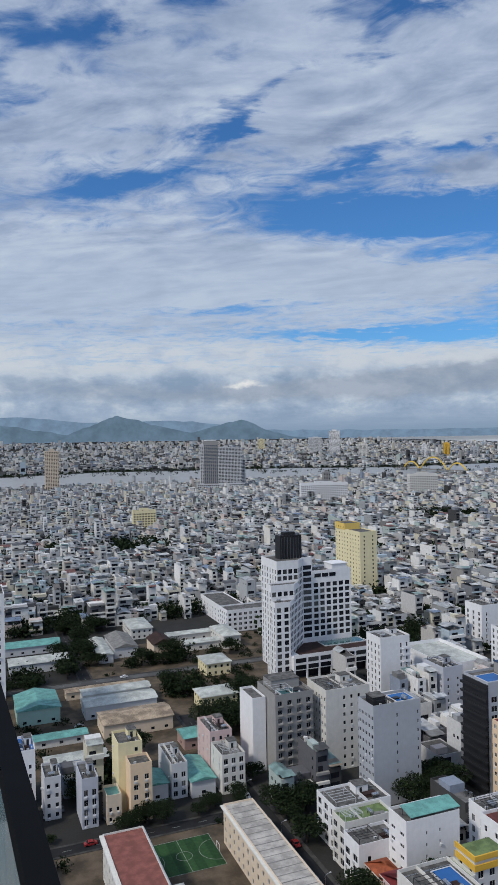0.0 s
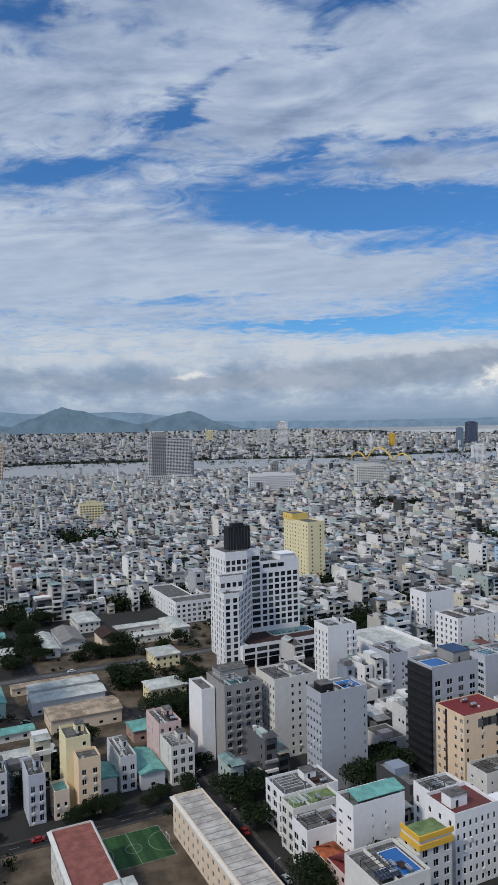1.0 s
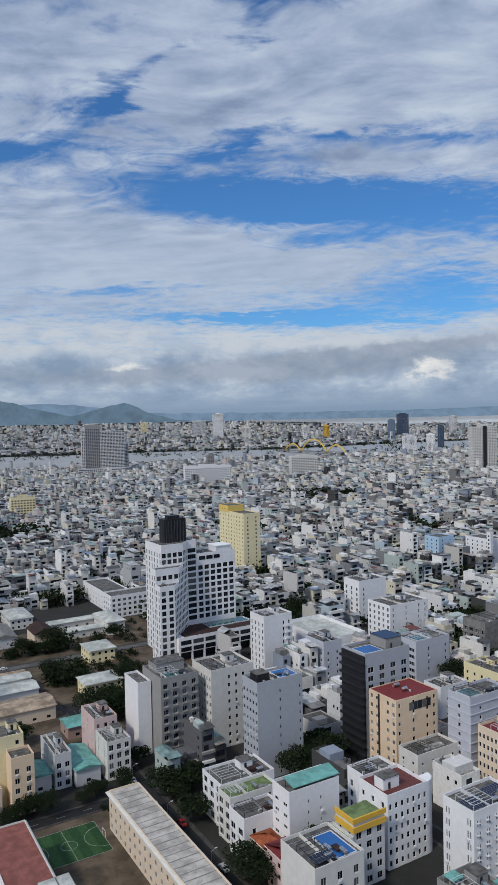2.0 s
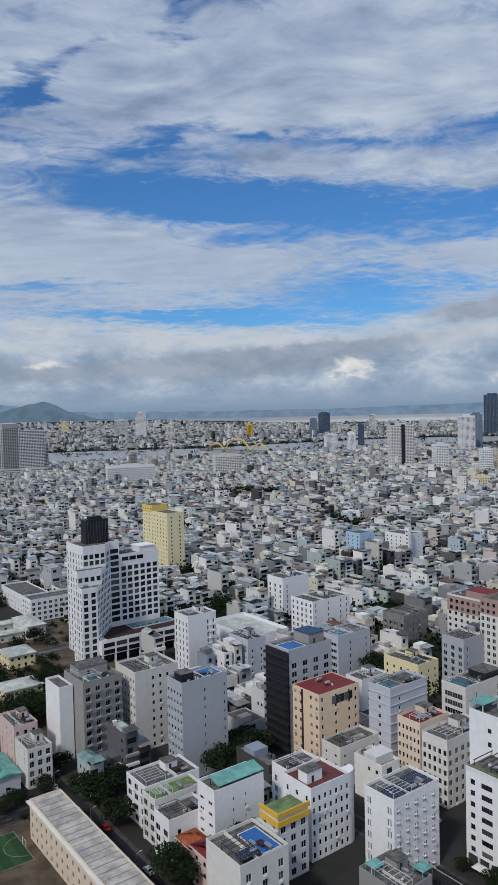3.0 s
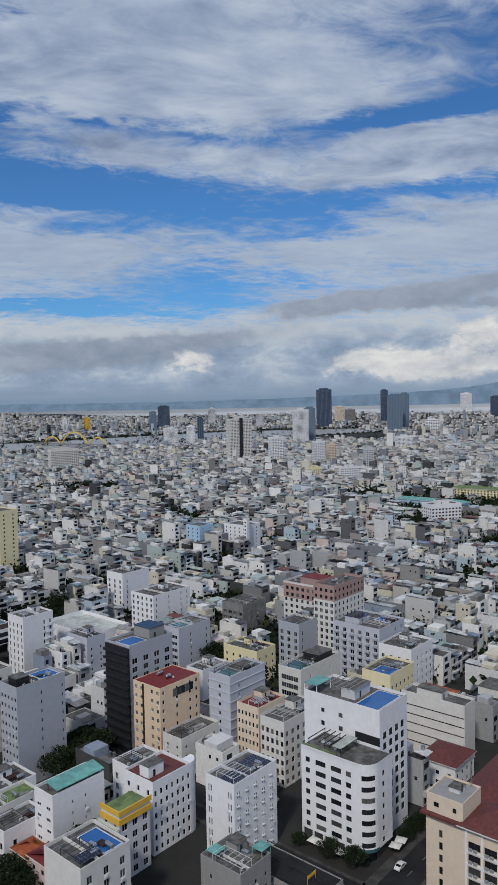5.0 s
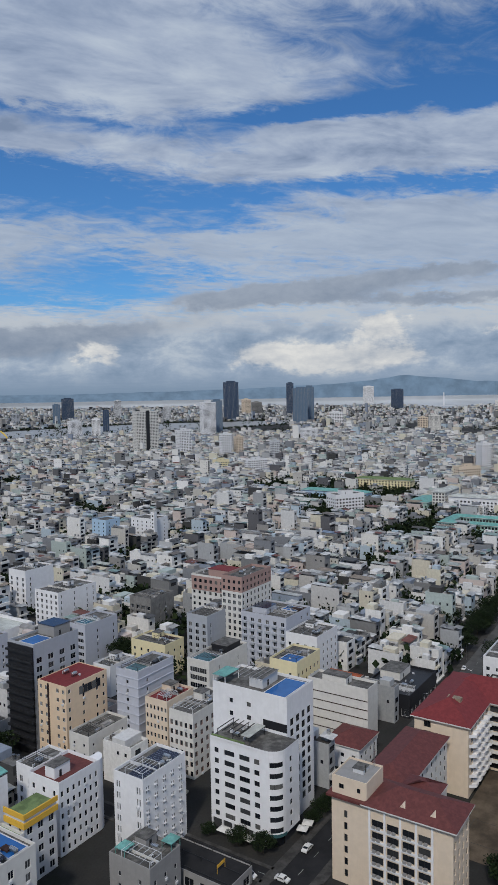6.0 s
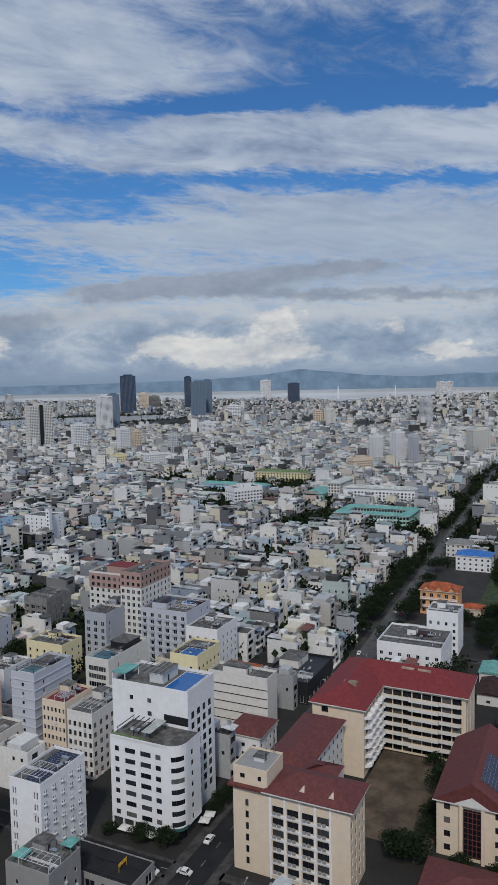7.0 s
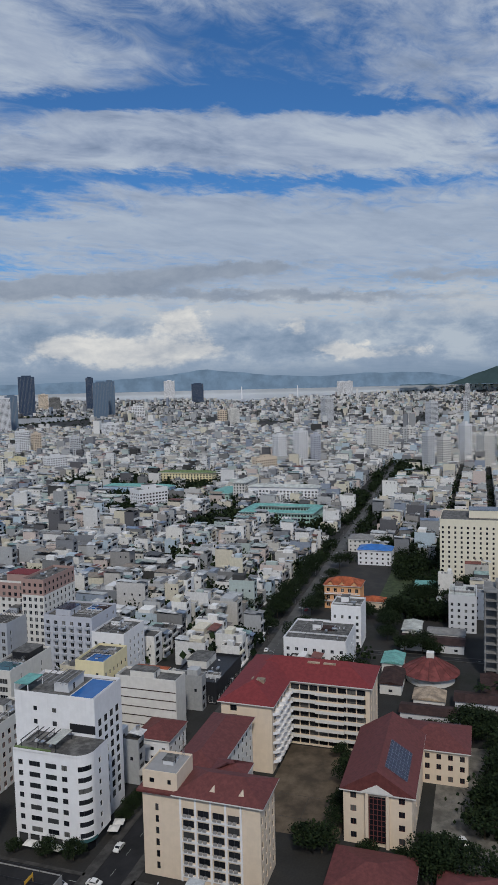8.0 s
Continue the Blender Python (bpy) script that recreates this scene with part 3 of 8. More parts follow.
def building(label, x, y, w, d, h, wall, south=(4, 1.2), west=(2, 1.2), wh=1.5, floor_h=3.3, skip_s=(), skip_w=(), roof=None, glass=None, frame_mat=LIGHTGREY,
             first=0, top_skip=0.3, name="apartment_building", category="building", parapet=0.9, ledges=False, style="", depth=0.22, group="", margin=None, single=True, sill=0.9):
    """A block of flats, hotel or office: columns of windows on the two sides that face the viewpoint."""
    ob = thing(name, label, category, group)
    rows = rows_of(h, floor_h, min(wh * 1.15, floor_h - sill - 0.3), sill, first, top_skip)
    south, west = (c if isinstance(c, list) else spans(length, c[0], c[1], skip, margin) for c, length, skip in ((south, w, skip_s), (west, d, skip_w)))
    faces = {"S": (south, rows), "W": (west, rows)}
    block(ob, x, y, 0, w, d, h, wall, faces, roof, parapet, glass, frame_mat, depth, style, single)
    if ledges:
        n = int(h / floor_h)
        for k in range(1, n + 1):
            ms = Mesh()
            ms.box(x - 0.25, y - 0.25, k * floor_h - 0.12, x + w, y, k * floor_h + 0.10)
            ms.box(x - 0.25, y, k * floor_h - 0.12, x, y + d, k * floor_h + 0.10)
            part("ledge", ms, wall, ob)
    r = random.Random(int(x * 11 + y * 5))
    spots = [(side, c, q) for side in "SW" for c in faces[side][0] for q in rows]
    for side, c, q in r.sample(spots, min(len(spots), 7) if x < 330 and name == "apartment_building" else 0):
        m = Mesh()
        if side == "S":
            m.box(x + c[0] + 0.1, y - 0.42, q[0] - 0.75, x + c[0] + 0.95, y - 0.02, q[0] - 0.15)
        else:
            m.box(x - 0.42, y + d - c[0] - 0.95, q[0] - 0.75, x - 0.02, y + d - c[0] - 0.1, q[0] - 0.15)
        part("cooling_unit", m, LIGHTGREY, ob)
    clear(x, y, x + w, y + d)
    return ob


def hut(ob, x, y, z, w, d, h, wall, roof=None, name="stair_hut"):
    ms = Mesh()
    ms.box(x, y, z, x + w, y + d, z + h, bottom=False)
    ms.box(x - 0.2, y - 0.2, z + h, x + w + 0.2, y + d + 0.2, z + h + 0.15, 1)
    hp = part(name, ms, [wall, roof or ROOFTOP], ob)
    dm = Mesh()
    dm.box(x + w * 0.3, y - 0.03, z + 0.05, x + w * 0.3 + 0.9, y, z + 2.05)
    part("door", dm, DARKMETAL, hp)


def pool(ob, x, y, z, w, d, mat=None):
    rim, wat = Mesh(), Mesh()
    rim.box(x, y, z, x + w, y + 0.3, z + 0.5)
    rim.box(x, y + d - 0.3, z, x + w, y + d, z + 0.5)
    rim.box(x, y + 0.3, z, x + 0.3, y + d - 0.3, z + 0.5)
    rim.box(x + w - 0.3, y + 0.3, z, x + w, y + d - 0.3, z + 0.5)
    wat.add([(x + 0.3, y + 0.3, z + 0.4), (x + w - 0.3, y + 0.3, z + 0.4), (x + w - 0.3, y + d - 0.3, z + 0.4), (x + 0.3, y + d - 0.3, z + 0.4)], [(0, 1, 2, 3)])
    rp = part("pool_rim", rim, LIGHTGREY, ob)
    part("pool_water", wat, mat or POOL, rp)


def water_tank():
    ob = thing("water_tank", "stainless steel water tank lying on a rooftop stand", "water tank", "rooftop tanks", at=pose(0, 0, -50))
    ms = Mesh()
    n = 14
    prof = [(-1.25, 0.0), (-1.2, 0.45), (-1.05, 0.6), (-0.4, 0.62), (0.4, 0.62), (1.05, 0.6), (1.2, 0.45), (1.25, 0.0)]
    v = [(px, r * math.cos(2 * math.pi * k / n), 1.15 + r * math.sin(2 * math.pi * k / n)) for px, r in prof for k in range(n)]
    f = [(i * n + k, (i + 1) * n + k, (i + 1) * n + (k + 1) % n, i * n + (k + 1) % n) for i in range(len(prof) - 1) for k in range(n)]
    ms.add(v, f)
    part("drum", ms, STEEL, ob)
    for sx in (-0.8, 0.8):
        lg = Mesh()
        lg.box(sx - 0.05, -0.5, 0, sx + 0.05, -0.4, 0.75)
        lg.box(sx - 0.05, 0.4, 0, sx + 0.05, 0.5, 0.75)
        lg.box(sx - 0.05, -0.5, 0.62, sx + 0.05, 0.5, 0.72)
        part("stand", lg, DARKMETAL, ob)
    return ob


def aircon():
    ob = thing("aircon_unit", "white outdoor air conditioner unit on a roof", "air conditioner", "rooftop units", at=pose(0, 0, -50))
    ms = Mesh()
    ms.box(-0.45, -0.17, 0.1, 0.45, 0.17, 0.75)
    part("case", ms, LIGHTGREY, ob)
    fm = Mesh()
    fm.tube((0.1, -0.19, 0.43), (0.1, -0.165, 0.43), 0.24, n=12)
    part("grille", fm, DARKMETAL, ob)
    return ob


def solar_array(x, y, z, nx, ny, tilt=8):
    ob = thing("solar_array", "dark blue solar panels in rows on a roof", "solar panels", at=pose(x, y, z))
    pm = Mesh()
    pm.box(0, 0, 0, 1.0, 1.65, 0.04, 1)
    pm.add([(0.03, 0.03, 0.045), (0.97, 0.03, 0.045), (0.97, 1.62, 0.045), (0.03, 1.62, 0.045)], [(0, 1, 2, 3)], 0)
    data = pm.data("panel", [SOLAR, STEEL])
    for i in range(nx):
        for j in range(ny):
            part("panel", data, None, ob, at=pose(i * 1.04, j * 1.75, 0.35, tilt, 0, 0))
    for i in (0.1, nx * 1.04 - 0.2):
        lg = Mesh()
        lg.box(i, 0, 0, i + 0.08, ny * 1.75, 0.3)
        part("rail", lg, STEEL, ob)
    return ob


TANK, UNIT = water_tank(), aircon()


def clutter(x, y, z, w, d, tanks=1, units=3, seed=0):
    r = random.Random(seed)
    for k in range(tanks):
        px, py = x + r.uniform(0.2, 0.8) * w, y + r.uniform(0.25, 0.8) * d
        (copy_thing(TANK, pose(px, py, z, 0, 0, r.choice((0, 90)))))
    for k in range(units):
        px, py = x + r.uniform(0.12, 0.9) * w, y + r.uniform(0.12, 0.9) * d
        copy_thing(UNIT, pose(px, py, z, 0, 0, r.choice((0, 90, 180))))


def roof_mess(ob, x, y, z, w, d, seed):
    """Low partition walls, pipes, a dark frame and sheets on a flat roof."""
    r = random.Random(seed)
    m = Mesh()
    u = x + w * r.uniform(0.3, 0.6)
    m.box(u, y + 0.3, z, u + 0.15, y + d - 0.3, z + r.uniform(0.6, 1.4))
    part("partition", m, r.choice((OFFWHITE, GREY, LIGHTGREY)), ob)
    m = Mesh()
    fx, fy, fw, fd = x + 0.4, y + 0.4, w * r.uniform(0.3, 0.45), d * r.uniform(0.4, 0.8)
    for px in (fx, fx + fw):
        for py in (fy, fy + fd):
            m.box(px, py, z, px + 0.12, py + 0.12, z + 2.3)
    for k in range(6):
        py = fy + fd * k / 5
        m.box(fx, py, z + 2.3, fx + fw + 0.12, py + 0.1, z + 2.42)
    for px in (fx, fx + fw):
        m.box(px, fy, z + 2.42, px + 0.1, fy + fd + 0.1, z + 2.52)
    part("roof_frame", m, r.choice((DARKMETAL, DARKMETAL, LIGHTGREY)), ob)
    m = Mesh()
    for k in range(1):
        py = y + d * r.uniform(0.1, 0.9)
        m.tube((x + 0.4, py, z + 0.2), (x + w - 0.4, py, z + 0.2), 0.07, n=6)
    part("pipe", m, r.choice((STEEL, GREY)), ob)
    m = Mesh()
    sx, sy = x + w * r.uniform(0.5, 0.65), y + d * r.uniform(0.05, 0.3)
    m.box(sx, sy, z + 0.03, sx + w * 0.28, sy + d * 0.3, z + 0.3)
    m.box(sx + 0.5, sy + 0.4, z + 0.3, sx + w * 0.15, sy + d * 0.2, z + 0.9)
    part("plinth", m, r.choice((CONCRETE, DARK, GREY, DARKTILE)), ob)


def simple(label, x, y, w, d, h, wall, **kw):
    tanks, units, hutw = kw.pop("tanks", 1), kw.pop("units", 3), kw.pop("hut", True)
    ob = building(label, x, y, w, d, h, wall, **kw)
    if hutw:
        hut(ob, x + w * 0.55, y + d * 0.5, h - 0.02, min(4.5, w * 0.35), min(4, d * 0.4), 2.7, wall)
    clutter(x, y, h - 0.02, w, d * 0.5, tanks, units, int(x * 7 + y))
    if units > 1:
        roof_mess(ob, x, y, h - 0.02, w, d, int(x * 3 + y))
    return ob


# the row of hotels in the middle of the view
ob = simple("tall blue-grey hotel with blank side wall and rooftop pool", 131.5, 219.5, 19.5, 10.5, 35, BLUEGREY, south=(9, 0.7), skip_s=(0, 1, 2, 3, 5, 6, 7), west=(5, 1.1), wh=1.2, hut=False, tanks=2, units=4)
pool(ob, 142, 221, 34.98, 8, 7.5)
hut(ob, 133, 222, 34.98, 5, 5, 2.8, DARK)
ob = simple("grey concrete hotel with rows of bay windows", 109, 253.5, 16, 18, 31, GREY, south=(4, 1.9), west=(0, 1), wh=1.7, hut=False, depth=0.5, units=3)
hut(ob, 111, 262, 30.98, 12, 8, 3.5, GREY)
pool(ob, 112, 254.5, 30.98, 8, 6, GREENGLASS)
for k in range(9):
    for c in range(4):
        ms = Mesh()
        ms.box(109 + 4 * c + 0.9, 252.7, k * 3.3 + 0.55, 109 + 4 * c + 3.1, 253.5, k * 3.3 + 0.85)
        part("window_ledge", ms, CONCRETE, ob)
simple("cream hotel with cornice and small square windows", 129, 250.5, 19.5, 16.5, 31, OFFWHITE, south=(6, 1.1), skip_s=(0, 1, 5), west=(7, 1.0), wh=1.3, ledges=False, tanks=2, units=5)
ob = simple("white hotel with arched windows and side balconies", 191, 311, 17, 13.5, 29, WHITE, south=(5, 0.9), skip_s=(0, 1, 2), west=(4, 1.1), wh=2.2, units=5)
for k in range(1, 8):
    ms = Mesh()
    ms.box(203.5, 309.6, 3.3 * k, 208, 311, 3.3 * k + 0.15)
    ms.box(203.5, 309.6, 3.3 * k + 0.15, 208, 309.7, 3.3 * k + 1.0)
    part("balcony", ms, WHITE, ob)
ob = building("white windowless market hall with a flat pale roof", 224, 303, 26, 41, 13, WHITE, south=(0, 1), west=(6, 1.6), wh=3.0, floor_h=4.5, roof=PALESHEET, name="market_hall", top_skip=4, parapet=1.8)
simple("pale blue-grey block of flats beside the market hall", 208, 283.5, 11, 16, 20, LAVENDER, south=(2, 1.0), west=(4, 1.0), skip_w=(1, 2), wh=1.2)
# black louvred office
ob = building("black office tower with horizontal louvres and grey side", 172.7, 209.5, 22, 13.5, 40.5, BLUEGREY, south=(4, 2.6), west=(0, 1), wh=2.1, name="office_building", top_skip=3, first=4)
fr = Mesh()
fr.box(172.2, 209.4, 0.2, 172.7, 223.1, 40.5)
part("dark_front", fr, DARK, ob, "black glass front")
for k in range(12):
    ms = Mesh()
    ms.box(171.2, 209.0, 2.6 + k * 3.2, 172.2, 223.3, 3.5 + k * 3.2)
    part("louvre", ms, DARKMETAL, ob)
pool(ob, 174, 211, 40.48, 9, 8)
hut(ob, 185, 212, 40.48, 8, 9, 4.0, GREY, SOLAR)
# peach red-roofed hotel
ob = building("peach hotel with a flat red roof and square windows", 171, 191, 20, 14.5, 30, PEACH, south=(6, 1.1), skip_s=(1, 3), west=(5, 1.3), skip_w=(2,), wh=1.3, roof=REDTILE, parapet=0.25, frame_mat=WHITE)
ms = Mesh()
ms.box(170.93, 199.6, 0.5, 171.0, 200.6, 29.8)
part("dark_stripe", ms, DARKTILE, ob)
for k in range(5):
    ms = Mesh()
    ms.box(177.2 + 2.1 * k, 190.9, 25.3, 179.1 + 2.1 * k, 190.99, 28.2)
    part("lounge_window", ms, GLASS, ob)
clutter(176, 194, 30.0, 13, 9, 2, 3, 8)
simple("pale grey annex with small square windows", 171, 180.5, 19, 9.5, 14, OFFWHITE, south=(4, 0.9), west=(2, 1.0), wh=0.9, roof=ROOFTOP, hut=False, units=2)
ob = simple("white party-wall house with teal sheet roof", 113, 172, 18, 9, 21.5, WHITE, south=(4, 0.5), skip_s=(0, 3), west=(2, 2.0), wh=0.9, hut=False, tanks=0, units=0)
ms = Mesh()
ms.add([(114.5, 171.9, 23.3), (131.2, 171.9, 23.3), (131.2, 177.5, 24.3), (114.5, 177.5, 24.3), (114.5, 171.9, 23.15), (131.2, 171.9, 23.15), (131.2, 177.5, 24.15), (114.5, 177.5, 24.15)],
       [(0, 1, 2, 3), (7, 6, 5, 4), (0, 4, 5, 1), (1, 5, 6, 2), (2, 6, 7, 3), (3, 7, 4, 0)])
part("canopy", ms, TEAL, ob)
for px in (115, 130.5):
    for py in (172.4, 177):
        ms = Mesh()
        ms.box(px, py, 21.4, px + 0.15, py + 0.15, 23.4)
        part("post", ms, DARKMETAL, ob)
# the cream house with a pool in front, and the yellow one
ob = simple("cream house with rooftop pool, water tanks and solar panels", 98.3, 139, 15, 15, 21.5, OFFWHITE, south=(3, 1.6), west=(0, 1), wh=1.8, hut=False, tanks=3, units=4)
pool(ob, 106, 140, 21.48, 6, 11)
solar_array(99.5, 140.2, 22.2, 6, 2)
ob = building("grey house with mustard parapet bands and green roof", 122, 154, 11, 8, 19, LIGHTGREY, south=(3, 1.8), west=(2, 1.2), wh=1.7, roof=GREENROOF, parapet=0, name="townhouse")
for z0, z1 in ((16.4, 18.0), (19.0, 20.4)):
    ms = Mesh()
    ms.box(121.6, 153.6, z0, 133.4, 153.98, z1)
    ms.box(121.6, 154, z0, 121.98, 162, z1)
    part("yellow_band", ms, MUSTARD, ob)
ob2 = building("low house with mossy green roof beside it", 113.5, 153.5, 8, 9, 15, OFFWHITE, south=(2, 1.6), west=(2, 1.2), wh=1.6, roof=GREENROOF, name="townhouse")
# white hotel with the rounded end
ob = building("white hotel with red terrace roof and rows of windows", 136, 156, 15.5, 13, 21, WHITE, south=(7, 1.0), west=(3, 1.1), wh=1.5, roof=BROWNTILE, frame_mat=WHITE, parapet=1.0)
hut(ob, 138, 160, 20.98, 6, 4, 3.4, WHITE)
rd = Mesh()
arc = [(151.5 + 4 * math.cos(t), 160 + 4 * math.sin(t)) for t in (-math.pi / 2 + k * math.pi / 16 for k in range(9))]
rd.add([(*p, z) for z in (0, 21.9) for p in arc] + [(151.5, 160, 21.9)], [(k, k + 1, 10 + k, 9 + k) for k in range(8)] + [(9 + k, 10 + k, 18) for k in range(8)])
part("rounded_end", rd, WHITE, ob)
simple("narrow white house with dark arched openings", 140.5, 172, 13, 8, 19, WHITE, south=(3, 1.3), west=(2, 1.4), wh=1.9, tanks=2, hut=False)
ob = simple("white hotel with narrow paired windows and dark solar roof", 145, 132.4, 18.8, 11, 24.5, WHITE, south=[(c, c + 0.5) for k in range(5) for c in (1.3 + 3.6 * k, 2.2 + 3.6 * k)], west=[(1.0, 1.5), (1.9, 2.4), (8.6, 9.1), (9.5, 10.0)], wh=1.75, hut=False, tanks=2, units=3)
solar_array(146, 133.5, 24.5, 7, 3)
solar_array(155.5, 133.5, 24.5, 7, 4)
for k in range(7):
    for c in (0.8, 4.4, 8.0, 11.6, 15.2):
        ms = Mesh()
        ms.box(145 + c, 131.75, 2.2 + k * 3.3, 145 + c + 1.1, 132.4, 2.32 + k * 3.3)
        part("sun_shade", ms, LIGHTGREY, ob)
ob = simple("low grey house with teal awnings", 131, 118, 12, 14, 12, GREY, south=(3, 1.0), west=(2, 1.0), wh=1.2, tanks=1, units=3)
for px, py in ((131.5, 127), (140, 118.5)):
    ms = Mesh()
    ms.box(px, py, 14.2, px + 4, py + 3.5, 14.32)
    for qx in (px + 0.1, px + 3.7):
        for qy in (py + 0.1, py + 3.2):
            ms.box(qx, qy, 11.97, qx + 0.12, qy + 0.12, 14.2)
    part("awning", ms, TEAL, ob)


# low shop with a black roof terrace at the crossing
ob = building("low shop with a black flat roof and thin rails", 145, 104, 11, 26, 4.5, GREY, south=(2, 3.0), west=(5, 3.2), wh=2.4, sill=0.4, roof=ASPHALT, name="shop_building", parapet=0.25)
for px in (145.2, 150.4, 155.6):
    ms = Mesh()
    ms.box(px, 104.2, 5.6, px + 0.12, 129.8, 5.72)
    for k in range(5):
        ms.box(px, 104.2 + 6.3 * k, 4.5, px + 0.12, 104.32 + 6.3 * k, 5.6)
    part("rail", ms, DARKMETAL, ob)
ms = Mesh()
for k in range(6):
    ms.box(148.6 + 0.55 * k, 110, 6.0, 149.0 + 0.55 * k, 110.12, 6.9)
ms.box(148.4, 110.02, 4.5, 148.55, 110.1, 7.0)
ms.box(151.9, 110.02, 4.5, 152.05, 110.1, 7.0)
part("sign", ms, MUSTARD, ob, "yellow sign with plain bars")
KEEP_CLEAR += [(128, 92, 171, 131), (112, 118, 131, 153)]


# the corner hotel with the rounded front
def corner_hotel():
    ob = thing("hotel", "white corner hotel with rounded front and rooftop pool", "hotel")
    fh = 3.25
    x0, y0, y1, h = 171.0, 104.5, 128.5, 28.0
    rad = 4.5
    rows = [(4.3 + k * fh, 4.3 + k * fh + 1.55) for k in range(7)]
    west = [(1.6, 3.1), (5.2, 8.8), (10.6, 14.2), (15.8, 17.6)]
    ms = Mesh()
    facade(ms, (x0, y1, 3.4), (0, -1), h - 3.4, y1 - y0 - rad, west, [(a - 3.4, b - 3.4) for a, b in rows])
    facade(ms, (x0 + rad, y0, 3.4), (1, 0), h - 3.4, 7.5, [(2.0, 3.2)], [(a - 3.4, b - 3.4) for a, b in rows])
    facade(ms, (x0 + 12, y1, 0), (-1, 0), h, 12, [], [])
    part("wall", ms, WHITE, ob)
    for c0, c1 in west:
        for r0, r1 in rows:
            part("window", window_mesh(c1 - c0, r1 - r0, GLASS, DARKMETAL, ""), None, ob, at=pose(x0 + 0.16, y1 - c0, r0, 0, 0, -90))
    for r0, r1 in rows:
        part("window", window_mesh(1.2, r1 - r0, GLASS, DARKMETAL, ""), None, ob, at=pose(x0 + rad + 2.0, y0 + 0.16, r0))
    # rounded corner: bands of wall between ribbons of glass
    n = 10
    cx, cy = x0 + rad, y0 + rad
    arc = [(math.pi + math.pi / 2 * k / n) for k in range(n + 1)]

    def ribbon(r, z0, z1):
        m = Mesh()
        v = [(cx + r * math.cos(t), cy + r * math.sin(t), z) for z in (z0, z1) for t in arc]
        m.add(v, [(k, k + 1, n + 2 + k, n + 1 + k) for k in range(n)])
        return m

    edges = [3.4] + [e for r in rows for e in r] + [h]
    for k in range(0, len(edges), 2):
        m = ribbon(rad, edges[k], edges[k + 1])
        for z in (edges[k], edges[k + 1]):
            vv = [(cx + r * math.cos(t), cy + r * math.sin(t), z) for r in (rad, rad - 0.3) for t in arc]
            m.add(vv, [(i, i + 1, n + 2 + i, n + 1 + i) for i in range(n)])
        part("round_band", m, WHITE, ob)
    for r0, r1 in rows:
        part("round_window", ribbon(rad - 0.22, r0, r1), GLASS, ob)
        for ks in ((0, 1, 2), (8, 9, 10)):
            m = Mesh()
            v = [(cx + rad * math.cos(arc[q]), cy + rad * math.sin(arc[q]), z) for z in (r0, r1) for q in ks]
            m.add(v, [(0, 1, 4, 3), (1, 2, 5, 4)])
            e = arc[2] if ks[0] == 0 else arc[8]
            m.add([(cx + r * math.cos(e), cy + r * math.sin(e), z) for r, z in ((rad, r0), (rad - 0.3, r0), (rad - 0.3, r1), (rad, r1))], [(0, 1, 2, 3)])
            part("round_pier", m, WHITE, ob)
        for t in arc[1:-1:3]:
            m = Mesh()
            m.tube((cx + (rad - 0.18) * math.cos(t), cy + (rad - 0.18) * math.sin(t), r0), (cx + (rad - 0.18) * math.cos(t), cy + (rad - 0.18) * math.sin(t), r1), 0.05, n=6)
            part("mullion", m, DARKMETAL, ob)
    # ground floor: glass behind columns, a green glass band at the corner
    part("shop_glass", ribbon(rad - 0.8, 0, 3.4), GLASS, ob)
    part("corner_band", ribbon(rad + 0.05, 3.0, 4.0), GREENGLASS, ob)
    m = Mesh()
    m.box(x0 + 0.8, y0 + rad, 0, x0 + 1.0, y1, 3.4)
    m.box(x0 + rad, y0 + 0.8, 0, x0 + 12, y0 + 1.0, 3.4)
    part("shop_front", m, GLASS, ob)
    for k in range(6):
        m = Mesh()
        m.box(x0, y0 + rad + k * 3.8, 0, x0 + 0.5, y0 + rad + k * 3.8 + 0.5, 3.4)
        part("column", m, WHITE, ob)
    m = Mesh()
    top = [(x0, y1), (x0, cy)] + [(cx + rad * math.cos(t), cy + rad * math.sin(t)) for t in arc[1:]] + [(x0 + 12, y0), (x0 + 12, y1)]
    m.add([(*p, h) for p in top], [tuple(range(len(top)))])
    part("roof", m, ROOFTOP, ob)
    m = Mesh()
    rim = top[:-2] + [(x0 + 12, y0)]
    for p, q in zip(rim, rim[1:]):
        m.add([(*p, h - 0.1), (*q, h - 0.1), (*q, h + 0.7), (*p, h + 0.7)], [(0, 1, 2, 3)])
    part("parapet", m, WHITE, ob)
    m = Mesh()
    m.box(x0 + 0.2, y0 + 12, h, x0 + 0.9, y1 - 0.3, h + 0.9)
    part("planter", m, GREENROOF, ob)
    # terrace pergola with beams
    for k in range(7):
        m = Mesh()
        m.box(x0 + 1.0, y0 + 10.5 + k * 1.9, h + 2.4, x0 + 10, y0 + 10.7 + k * 1.9, h + 2.6)
        part("beam", m, DARKMETAL, ob)
    for px in (x0 + 1.2, x0 + 9.6):
        for py in (y0 + 10.6, y0 + 16.4, y0 + 21.9):
            m = Mesh()
            m.box(px, py, h, px + 0.15, py + 0.15, h + 2.4)
            part("post", m, DARKMETAL, ob)
    m = Mesh()
    m.box(x0 + 1, y0 + 10.4, h + 2.6, x0 + 10, y0 + 13.5, h + 2.75)
    part("awning", m, PALESHEET, ob)
